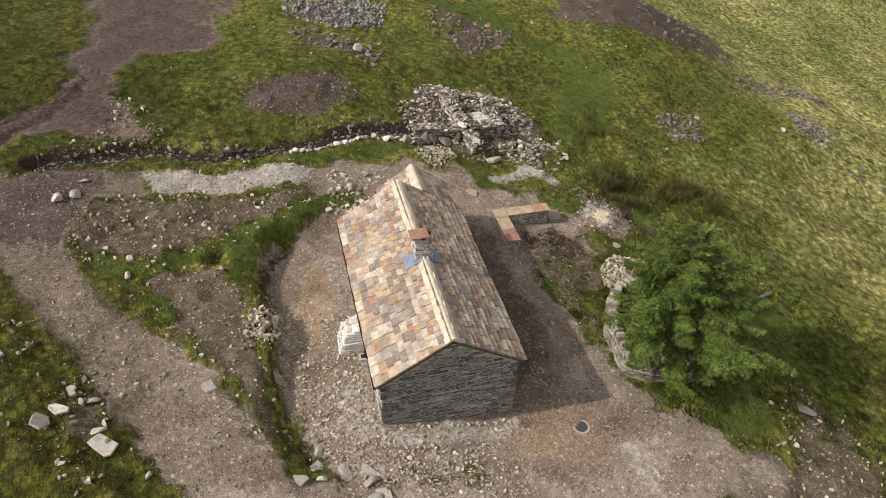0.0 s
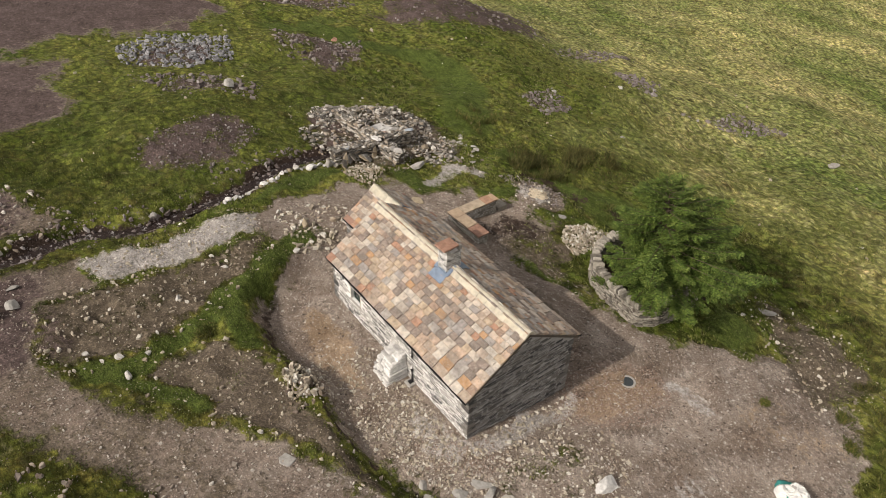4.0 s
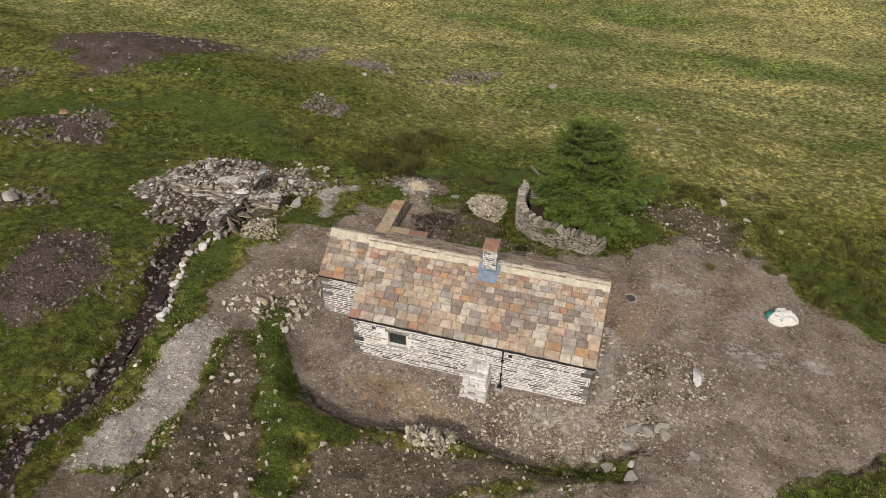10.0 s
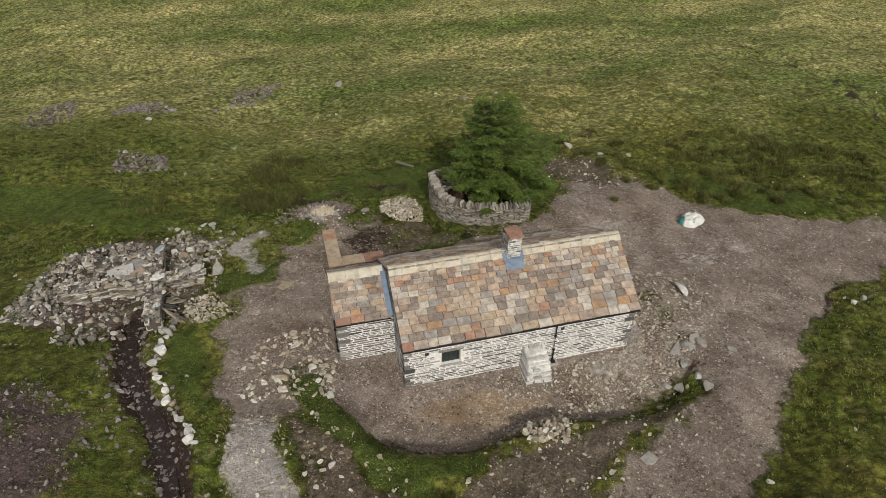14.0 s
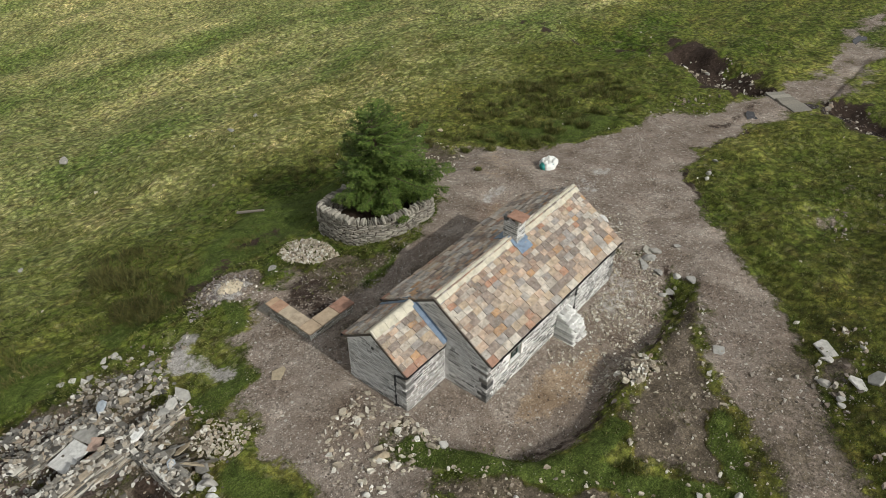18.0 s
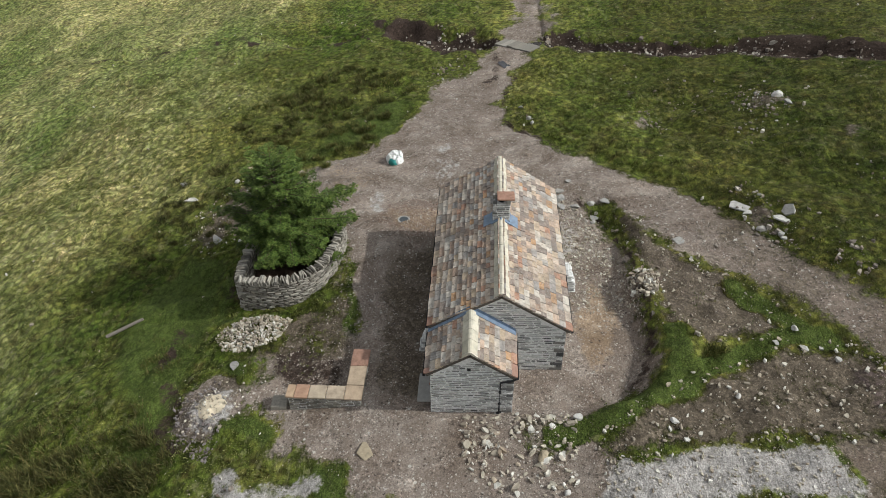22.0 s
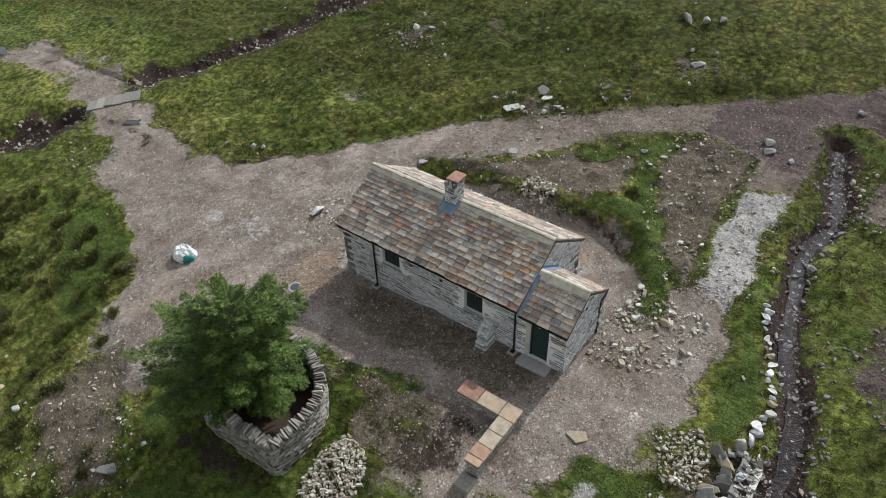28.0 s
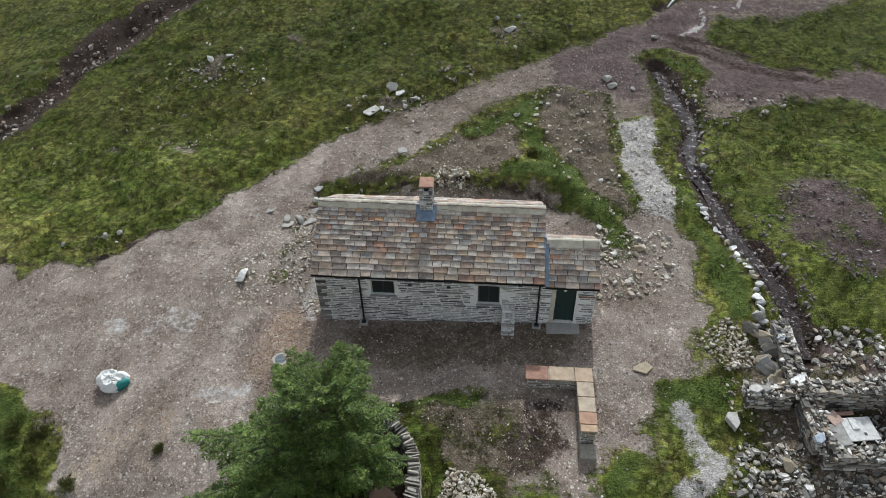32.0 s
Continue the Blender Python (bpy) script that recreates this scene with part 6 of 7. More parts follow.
YARD = [(-13, 0), (-12, -7), (-8, -12.4), (-3, -13), (-2, -11), (.8, -7.8), (6, -8), (8, -10), (12, -11), (15, -7), (17.4, -4), (17.6, 3.4), (13.5, 3.6), (11.5, 5.6), (7, 6.8), (1, 6), (-2.4, 4.2), (-5, 7), (-9, 3.4)]
x, y = clear(*in_area(YARD, 24000))
k = vnoise(x, y, 1.4, 65) + .5 * vnoise(x, y, .5, 66) > .55
x, y = x[k], y[k]
scatter("gravel_stones", x, y, sizes_of(len(x), .03, .14, 2.3), M["gravel"], "small stones scattered over the gravel yard", (.2, .5), .05, seed=1)
x, y = clear(*in_area([(-2.4, 3.6), (1, 3), (6.5, 3), (7, 6.6), (1, 5.8), (-1.2, 4.8)], 2200))
scatter("rubble_stones", x, y, sizes_of(len(x), .04, .20, 3), M["cream_rubble"], "broken stone strewn behind the cottage", seed=2)
x, y = clear(*in_area([(-2.8, 3.8), (-1.6, -2), (-.3, -2.6), (0, 2.8), (3.4, 3), (3.2, 5.8), (0, 5.4)], 1500))
scatter("rubble_stones", x, y, sizes_of(len(x), .05, .24, 2.5), M["cream_rubble"], "pale rubble beside the gable", seed=3)
x, y = clear(*in_area(RED_GRAVEL, 3800, .3))
scatter("gravel_stones", x, y, sizes_of(len(x), .035, .10, 1.2), M["red_gravel"], "reddish gravel laid round the gable and the cover", (.3, .6), .1, seed=92)
x, y = clear(*in_area([(.7, 2.9), (-.8, 1.8), (-2.0, 2.1), (-1.6, 3.3), (-.1, 4.8), (1.6, 4.4)], 900))
scatter("gravel_stones", x, y, sizes_of(len(x), .035, .10, 1.2), M["red_gravel"], "reddish gravel at the corner of the cottage", (.3, .6), .1, seed=93)
x, y = clear(*in_area(COBBLES, 620, .3))
scatter("rubble_stones", x, y, sizes_of(len(x), .06, .24, 1.1), M["cream_rubble"], "cream cobbles bedded in mossy ground", (.15, .3), .0, seed=94)
x, y = clear(*in_area([(12.8, .6), (13.2, 3), (16.4, 2.9), (17.2, .8), (16, -1.2), (13, -1.6)], 1500))
k = vnoise(x, y, 1.1, 63) + .4 * vnoise(x, y, .4, 64) > .74
k |= RS.uniform(0, 1, len(x)) < .34
x, y = x[k], y[k]
scatter("rubble_stones", x, y, sizes_of(len(x), .04, .44, 3.2), M["cream_rubble"], "cream rubble strewn by the annex", (.25, .7), seed=4)
x, y = in_area(STONY_BANK, 1000, .3)
scatter("bank_stones", x, y, sizes_of(len(x), .03, .24, 4.5), M["cream_rubble"], "stones in the grassy spoil bank", seed=5)
x, y = in_area(SPOIL, 1400, .3)
scatter("bank_stones", x, y, sizes_of(len(x), .03, .28, 4.5), M["cream_rubble"], "stones in the bare spoil heap", seed=6)
t = RS.uniform(0, 1, 90)
bank = [(-1.4, 4.7), (.2, 5.6), (2.4, 6.2), (4.4, 6.6), (6.4, 6.9), (8.2, 6.9)]
x = np.interp(t, np.linspace(0, 1, 6), [p[0] for p in bank]) + RS.normal(0, .2, 90)
y = np.interp(t, np.linspace(0, 1, 6), [p[1] for p in bank]) + RS.normal(0, .3, 90)
scatter("bank_stones", x, y, sizes_of(90, .05, .32, 2.4), M["rubble"], "stones at the foot of the cut bank", seed=18)
x, y = RS.normal(5.2, .42, 110), RS.normal(6.9, .55, 110)
scatter("bank_stones", x, y, sizes_of(110, .08, .40, 1.8), M["rubble"], "heap of dark rubble on the cut bank", (.4, .8), seed=19)
x, y = in_area([(-2, 8), (3, 12.6), (8, 15.6), (12, 18.6), (17, 20), (17, 13), (15, 14.6), (9.4, 14.6), (5.6, 11.2), (0, 7)], 3500)
scatter("track_stones", x, y, sizes_of(len(x), .025, .16, 4), M["gravel"], "stones of the rough track", seed=7)
x, y = in_area([(-30, .8), (-22, -2.6), (-13, -6), (-12, .4), (-22, 1.6), (-29, 3.6)], 2200)
scatter("track_stones", x, y, sizes_of(len(x), .03, .14, 4), M["rubble"], "stones of the gravel track", seed=8)
t = RS.uniform(0, 1, 420)
x = np.interp(t, np.linspace(0, 1, len(STREAM)), [p[0] for p in STREAM]) + RS.normal(0, .42, 420)
y = np.interp(t, np.linspace(0, 1, len(STREAM)), [p[1] for p in STREAM])
scatter("stream_stones", x, y, sizes_of(420, .06, .42, 2.2), M["scree"], "dark wet stones in the stream bed", (.35, .7), seed=27)
x, y = in_area(PALE, 1300, .2)
scatter("pale_stones", x, y, sizes_of(len(x), .03, .20, 4), M["cream_rubble"], "crushed pale stone strip", seed=9)
t = RS.uniform(0, 1, 1500)
sx = np.interp(t, np.linspace(0, 1, len(STREAM)), [p[0] for p in STREAM]) + RS.normal(0, .75, 1500)
sy = np.interp(t, np.linspace(0, 1, len(STREAM)), [p[1] for p in STREAM]) + RS.normal(0, .3, 1500)
scatter("stream_stones", sx, sy, sizes_of(1500, .05, .32, 3.5), M["scree"], "stones along the stream bed", seed=10)
t = RS.uniform(.1, .95, 1400)
sx = np.interp(t, np.linspace(0, 1, len(PEAT_STREAM)), [p[0] for p in PEAT_STREAM]) + RS.normal(0, .8, 1400)
sy = np.interp(t, np.linspace(0, 1, len(PEAT_STREAM)), [p[1] for p in PEAT_STREAM]) + RS.normal(0, .6, 1400)
k = np.hypot(sx + 28.9, sy - 2.3) > 2.4
scatter("stream_stones", sx[k], sy[k], sizes_of(int(k.sum()), .08, .50, 3.0), M["rubble"], "stones in the peaty stream bed", seed=11)
x, y = in_area([(19.2, 16.6), (20.8, 14.6), (25.5, 14.4), (23.4, 12.7), (20.2, 11.4), (19.6, 13)], 420, .4)
scatter("stream_stones", x, y, sizes_of(len(x), .05, .36, 2.6), M["rubble"], "stones strewn between the stream head and the track", seed=91)
x, y = in_area(PEAT_PIT, 200)
scatter("stream_stones", x, y, sizes_of(len(x), .06, .5, 2.6), M["cream_rubble"], "pale stones fallen into the peat cutting", seed=19)
RUIN_WALLS = ([(20.55, -3.1), (20.65, -5.9)], [(18.5, -6.6), (20.3, -6.5), (24.8, -6.1)], [(20.75, -6.9), (20.85, -8.8)], [(20.9, -9.0), (24.2, -8.8)])
for i, (fan, n, lo, hi, pw, up) in enumerate((
        ([(22.2, -3), (24.8, -2.9), (24.6, -4.6), (22.2, -4.9)], 150, .12, .5, 1.0, .05),
        ([(18, -8.7), (20.3, -8.6), (20.5, -10.4), (17.7, -10.4)], 330, .10, .46, 1.2, .22),
        ([(27.4, -5.8), (27.2, -7.7), (25.7, -10.9), (23.6, -12), (21.8, -11.2), (21.4, -9.5), (24.5, -9.3), (25.1, -6), (24.4, -4.9), (25.9, -4.5)], 1750, .08, .44, 1.6, .30),
        ([(20.9, -11.5), (19.7, -12.3), (18.6, -10.6), (20.4, -10.2), (21.4, -9.6)], 210, .10, .40, 1.4, .12),
        ([(21.2, -6.9), (24.6, -6.5), (24.4, -8.4), (21.2, -8.6)], 260, .10, .34, 1.3, .52),
        ([(18.2, -6.9), (20.4, -6.9), (20.4, -8.4), (18.4, -8.4)], 60, .06, .3, 2.0, .02),
        ([(19.9, -2.6), (21.3, -2.7), (21.4, -6), (19.8, -6)], 240, .06, .36, 1.8, .10),
        ([(18, -5.9), (25.4, -5.3), (25.2, -6.2), (18, -6.4)], 330, .06, .36, 1.8, .12),
        ([(17.6, -3), (28, -3.4), (28, -11), (22, -13), (17.6, -12.6)], 420, .05, .24, 2.5, .0))):
    x, y = in_area(fan, n, .25)
    k = np.minimum.reduce([line_dist(x, y, w) for w in RUIN_WALLS]) > .34
    x, y = x[k], y[k]
    dd = np.clip(-area_dist(x, y, fan), 0, 1)
    scatter("ruin_rubble", x, y, sizes_of(len(x), lo, hi, pw), M["ruin_stone"], "grey and cream rubble fallen from the ruined hut", (.22, .5), seed=120 + i, pile=dd * up * RS.uniform(0, 1.2, len(x)))
x, y = in_area([(17.2, -3.6), (18.4, -2.6), (19.2, -3.2), (19.4, -4.9), (18, -5.3)], 520)
scatter("ruin_rubble", x, y, sizes_of(len(x), .06, .3, 2.0), M["cream_rubble"], "pale broken stone by the path", seed=13)
HEAP = [(6.5, -9.9), (7.9, -10.3), (8.8, -11.4), (8.5, -13), (7.4, -13.7), (6.6, -13), (6.3, -11.4)]
x, y = in_area(HEAP, 1300)
dd = -area_dist(x, y, HEAP)
scatter("stone_heap", x, y, sizes_of(len(x), .06, .24, 1.3), M["cream_rubble"], "heap of small pale building stones on grass", (.45, .8), seed=14, pile=np.clip(dd, 0, 1) * .16 * RS.uniform(.2, 1, len(x)))
x, y = in_area([(4.4, 6.4), (6.2, 6.2), (6.6, 7.2), (5, 7.7)], 160)
scatter("stone_heap", x, y, sizes_of(len(x), .10, .38, 1.8), M["cream_rubble"], "small heap of stones against the bank", seed=15, pile=RS.uniform(0, .2, len(x)))
x, y = in_area([(10.4, -12.4), (11.6, -14.4), (14, -13.4), (15, -11.6), (13.6, -11.4)], 500)
scatter("rubble_stones", x, y, sizes_of(len(x), .05, .24, 2.6), M["scree"], "dark rubble round the sand heap", seed=16)
x, y = SAND[0] + RS.normal(0, 1.0, 320), SAND[1] + RS.normal(0, .8, 320)
scatter("rubble_stones", x, y, sizes_of(320, .04, .2, 2.2), M["cream_rubble"], "broken stone round the sand heap", seed=39, pile=.16 * np.exp(-((x - SAND[0]) ** 2 + (y - SAND[1]) ** 2) / .5))
x, y = in_area(SW_EARTH, 620, .6)
scatter("rubble_stones", x, y, sizes_of(len(x), .05, .28, 3.2), M["cream_rubble"], "stones in a patch of bare earth", seed=17)
for i, (s, n, big) in enumerate([(MOUND_SCREE, 650, .30)] + [(a, 1500 if a is SCREES[0] else 600, .5) for a in SCREES]):
    x, y = in_area(s, n)
    scatter("scree_stones", x, y, sizes_of(len(x), .07, big, 2.0 if i == 1 else 3.2), M["grey_scree" if i == 1 else "scree"], "heap of grey slaty scree" if i == 1 else "patch of dark purple scree", seed=20 + i)
for i, (cx, cy, r, n) in enumerate([(-10.9, 10.2, 1.3, 60), (-8, 15.3, 1.2, 60), (-11.6, 17, 2.2, 230), (8.6, 20.6, 1.8, 70), (2.2, 13.6, 2.0, 170), (5.2, 16, 1.6, 90), (-13.5, 13, 2.2, 60), (-2, 20, 2.5, 50), (-13, 2.1, .8, 30), (-24, -3.5, 2.4, 160), (17.5, -10.9, 1.4, 90), (-1, 13.2, 1.4, 50)]):
    x, y = cx + RS.normal(0, r * .6, n), cy + RS.normal(0, r * .45, n)
    scatter("scattered_stones", x, y, sizes_of(n, .06, .36, 3), M["scree"] if i in (3,) else M["rubble"], "stones showing through the rough grass", seed=50 + i)
x, y = RS.uniform(-40, 50, 1300), RS.uniform(-50, 30, 1300)
k = area_dist(x, y, TRACK) > .3
x, y = clear(x[k], y[k])
scatter("scattered_stones", x, y, sizes_of(len(x), .06, .34, 5), M["cream_rubble"], "pale stones dotted over the moor", seed=70)


# ---- boulders ----
def boulder(x, y, l, w, h, mat="boulder", turn=None, label="grey boulder lying in the grass", name="boulder", group="", tilt=0.0):
    me = BIG_ROCKS[R.randrange(8)].copy()
    me.materials.append(M[mat])
    ob = new(name, me)
    a = R.uniform(0, 360) if turn is None else turn
    ob.matrix_basis = pose(x, y, height(x, y) + h * .22, tilt, R.uniform(-6, 6), a) @ Matrix.Diagonal((l * 1.15, w * 1.15, h * 1.3, 1))
    return tagged(ob, label, "rock", group)


def flat_slab(x, y, l, w, h, mat="boulder", turn=0, label="flat grey slab lying on the ground", tilt=(4, 3), up=.5):
    bm = bmesh.new()
    k = R.choice((5, 6, 7))
    an = sorted(R.uniform(0, 2 * math.pi) * .25 + 2 * math.pi * i / k for i in range(k))
    lo = [bm.verts.new((math.cos(a) * l * .58 * R.uniform(.85, 1.1), math.sin(a) * w * .58 * R.uniform(.85, 1.1), -h / 2)) for a in an]
    hi = [bm.verts.new((v.co.x * .97, v.co.y * .97, h / 2 + R.uniform(-.01, .01))) for v in lo]
    bm.faces.new(lo[::-1])
    bm.faces.new(hi)
    for i in range(k):
        bm.faces.new((lo[i], lo[(i + 1) % k], hi[(i + 1) % k], hi[i]))
    bmesh.ops.bevel(bm, geom=bm.edges[:], offset=min(.015, h * .3), segments=1, affect='EDGES')
    ob = part("stone_slab", bm, M[mat], None)
    ob.matrix_basis = pose(x, y, height(x, y) + h * up, *tilt, turn)
    return tagged(ob, label, "stone slab")


for x, y, l, w, h, mt, lab in (
        (14.6, 15.9, .9, .65, .5, "white_stone", "large pale boulder beside the track"), (14.9, 15.15, .75, .6, .4, "boulder", "grey boulder beside the track"),
        (10.2, 12.4, .45, .35, .25, "white_stone", "pale stone on the spoil heap"), (9.1, 12.4, .5, .35, .25, "white_stone", "pale stone on the spoil heap"),
        (9.9, 11.4, .4, .3, .2, "white_stone", "pale stone on the spoil heap"), (.82, 12.65, .62, .38, .3, "white_stone", "white stone in rough grass"),
        (2.65, 13.8, .5, .42, .3, "boulder", "grey stone at the track's edge"), (2.2, 13.05, .6, .5, .25, "boulder", "blue-grey stone at the track's edge"),
        (3.0, 13.9, .42, .3, .22, "white_stone", "pale stone at the track's edge"), (4.0, 9.3, .30, .24, .30, "white_stone", "small white pointed stone"),
        (-4.5, -.45, 1.2, .85, .5, "limed_stone", "large pale boulder alone on the gravel yard"), (-4.2, 4.2, .6, .5, .25, "boulder", "flat grey boulder by the track"),
        (-2.4, 3.6, .85, .55, .4, "boulder", "grey boulder at the gable corner"), (-3.2, 3.5, .75, .55, .35, "boulder", "grey boulder at the gable corner"),
        (-1.7, 4.5, .8, .5, .4, "boulder", "grey boulder in the bank"), (-1.9, 5.3, .5, .4, .3, "white_stone", "pale stone in the bank"), (-.6, 5.3, .5, .35, .3, "boulder", "grey stone in the bank"),
        (-8.2, -17.3, .6, .45, .35, "white_stone", "pale boulder on the grassy slope"), (-9.0, -21.6, .8, .5, .4, "boulder", "grey boulder on the grassy slope"),
        (-10.2, -17.0, .6, .45, .35, "tan_stone", "brownish boulder on the grassy slope"), (-11.8, 18.1, 1.0, .7, .55, "white_stone", "pale boulder among stones in the grass"),
        (-10.4, 18.3, .7, .5, .4, "boulder", "grey boulder among stones in the grass"), (-12.6, 17.1, .6, .4, .3, "boulder", "grey boulder among stones in the grass"),
        (8.45, 20.8, 1.1, .55, .4, "white_stone", "pale flat boulder near the track"), (7.6, 22.0, .6, .45, .35, "boulder", "grey boulder near the track"),
        (9.0, 22.2, .55, .4, .3, "boulder", "grey boulder near the track"), (6.0, 24.9, 1.6, .8, .8, "boulder", "long grey boulder in the meadow"), (7.3, 25.0, .8, .7, .6, "boulder", "squat grey boulder in the meadow"),
        (8.1, 25.4, .6, .6, .6, "boulder", "squat grey boulder in the meadow"), (-2.7, -33.6, .9, .6, .4, "boulder", "grey boulder on the far slope"), (-5.9, -34.6, .7, .5, .4, "boulder", "grey boulder on the far slope"),
        (7.8, -43, 1.3, .9, .5, "boulder", "broad grey boulder on the far slope"), (24.2, -34.3, .7, .5, .4, "white_stone", "pale boulder on the far slope"),
        (17.3, -26.8, .5, .4, .3, "boulder", "small grey boulder on the far slope"), (31.5, -1.3, 1.2, .8, .5, "boulder", "grey boulder on the mound"),
        (38.9, -13.6, .9, .7, .5, "red_stone", "reddish boulder by the scree"), (19.6, -9.35, .85, .65, .5, "tan_stone", "yellowish boulder in the rubble"),
        (-12.9, 2.3, .45, .3, .4, "boulder", "grey stone at the meadow's edge"), (-12.2, 2.5, .4, .3, .4, "white_stone", "pale stone at the meadow's edge"),
        (-15.2, 1.8, .5, .4, .3, "boulder", "grey stone at the meadow's edge"), (15.2, 1.6, .75, .5, .3, "tan_stone", "brown slab-like rock by the annex"),
        (16.7, 2.4, .4, .3, .25, "white_stone", "pale stone by the annex"), (13.4, 3.1, .5, .4, .25, "white_stone", "pale stone by the annex"), (19.4, 8.0, .55, .45, .4, "boulder", "bluish boulder by the stream"),
        (11.0, 13.4, .35, .3, .22, "white_stone", "pale stone on the spoil heap"), (12.6, 9.2, .4, .3, .2, "white_stone", "pale stone on the spoil heap"), (13.7, 6.6, .42, .3, .22, "white_stone", "pale stone on the spoil heap"),
        (18.3, -12.6, .6, .4, .3, "boulder", "grey stone beyond the ruin"), (19.9, -2.5, .7, .6, .6, "boulder", "upright boulder by the ruined wall"), (-1.0, -15.0, .3, .3, .2, "white_stone", "pale stone on bare earth"),
        (16.2, 14.9, .6, .4, .3, "boulder", "grey stone at the stream"), (18.2, 20.5, .6, .5, .35, "boulder", "grey stone at the ford"), (25, -26.5, .5, .4, .3, "white_stone", "pale stone on the far slope")):
    boulder(x, y, l, w, h, mt, label=lab)
FLAT_STONES = [(20.7, -13.1), (20.3, -12.8), (20.0, -12.4), (19.7, -12.4), (19.0, -12.2), (18.8, -12.7), (18.3, -12.3), (18.0, -11.9), (17.2, -11.4)]
EDGING = [(18.55, 4.5), (18.9, 3.35), (19.4, 2.35), (19.75, 1.2), (20.15, .2), (20.3, -.75), (20.3, -1.4), (20.1, -2.2), (19.9, -2.8)]
for x, y in smooth_line(EDGING, .30):
    k = R.choice((.30, .38, .46, .55, .68))
    boulder(x + R.uniform(-.10, .10), y + R.uniform(-.06, .06), k, k * R.uniform(.6, .9), k * R.uniform(.5, .8), R.choice(("limed_stone", "white_stone", "limed_stone", "tan_stone", "boulder")), label="pale stone in a row along the stream bank", name="edging_stone", group="stones along the stream")
for x, y in FLAT_STONES:
    flat_slab(x, y, R.uniform(.3, .5), R.uniform(.22, .36), .06, R.choice(("boulder", "white_stone")), R.uniform(0, 180), "small flat pale stone lying on the grass")
flat_slab(.25, 12.5, 1.0, .9, .08, "white_stone", 30, "square pale slab lying in rough grass", (6, -4))
flat_slab(1.2, 14.5, .75, .6, .1, "boulder", 10, "grey slab tilted in the grass", (35, 5), 2.2)
flat_slab(1.8, 14.1, .8, .45, .09, "white_stone", 60, "long pale slab in the grass")
flat_slab(2.5, 9.05, .6, .55, .05, "boulder", 15, "flat square slab set in the track", (5, 0))
flat_slab(14.6, -5.15, .75, .6, .06, "tan_stone", 25, "flat brown slab on the gravel path", (1, 0))
flat_slab(17.9, -7.5, 1.1, .5, .2, "boulder", 70, "upright-edged grey slab beside the ruin", (8, 12), 1.0)
flat_slab(-1.45, -16.6, 1.0, .5, .12, "boulder", 40, "pale grey slab in bare earth", (10, 0))
flat_slab(-1.2, 5.35, .8, .5, .07, "boulder", 30, "grey slab at the foot of the bank", (3, 2))
flat_slab(-1.9, 6.1, .7, .45, .07, "boulder", 75, "grey slab at the foot of the bank", (3, 2))
flat_slab(-1.9, 3.5, .8, .55, .07, "boulder", 20, "grey slab at the foot of the bank", (3, 2))
flat_slab(-3.0, 3.2, .7, .5, .06, "dry_stone", 50, "grey slab at the foot of the bank", (2, 3))
flat_slab(9.6, -12.0, .5, .4, .06, "boulder", 20, "small flat slab on the grass", (4, 0))
flat_slab(-7.0, -20.2, 1.1, .4, .1, "white_stone", 100, "long pale slab on the grassy slope")

# ---- stone culvert where the track crosses the peat stream ----
culvert = thing("stone_culvert", "row of pale flat slabs carrying the track over a stream", "culvert")
for i in range(6):
    f = (i + .5) / 6
    cx, cy = -30.3 + 2.6 * f, .55 + 3.0 * f
    sl = part("slab", boxed((-.33, -.75 + R.uniform(-.08, .08), -.16), (.325, .75 + R.uniform(-.08, .08), .05 + R.uniform(0, .02)), bev=.02), M["dry_stone"], culvert)
    sl.matrix_basis = pose(cx, cy, height(cx, cy) + .05, R.uniform(-2, 2), R.uniform(-2, 2), 49)


# ---- puddles and drain pipe ----
def puddle(x, y, l, w, turn, label):
    n = 26
    ph = R.uniform(0, 6)
    a = radians(turn)
    v = []
    zs = []
    for k in range(n):
        t = 2 * math.pi * k / n
        r = 1 + .22 * math.sin(2 * t + ph) + .12 * math.sin(5 * t + 2 * ph)
        px, py = math.cos(t) * r * l / 2, math.sin(t) * r * w / 2
        v.append((x + px * math.cos(a) - py * math.sin(a), y + px * math.sin(a) + py * math.cos(a)))
        zs.append(height(*v[-1]))
    bm = bmesh.new()
    z = sorted(zs)[n // 2] + .012
    bm.faces.new([bm.verts.new((px, py, z)) for px, py in v])
    return tagged(part("puddle", bm, M["still_water"], None), label, "water", kind="structure")


puddle(-47.2, 2.6, 3.4, 1.0, 12, "still puddle on the far track")
puddle(-24.2, 1.0, 2.2, .8, 20, "shallow puddle beside the culvert")
pa, pb = (19.6, 24.7), (22.0, 28.3)
drain = thing("drain_pipe", "long pale plastic pipe lying beside a drain hole", "pipe")
part("pipe", tube(bmesh.new(), [(pa[0], pa[1], height(*pa) + .12), ((pa[0] + pb[0]) / 2, (pa[1] + pb[1]) / 2, height((pa[0] + pb[0]) / 2, (pa[1] + pb[1]) / 2) + .16), (pb[0], pb[1], height(*pb) + .12)], .075, 10), M["plastic"], drain)

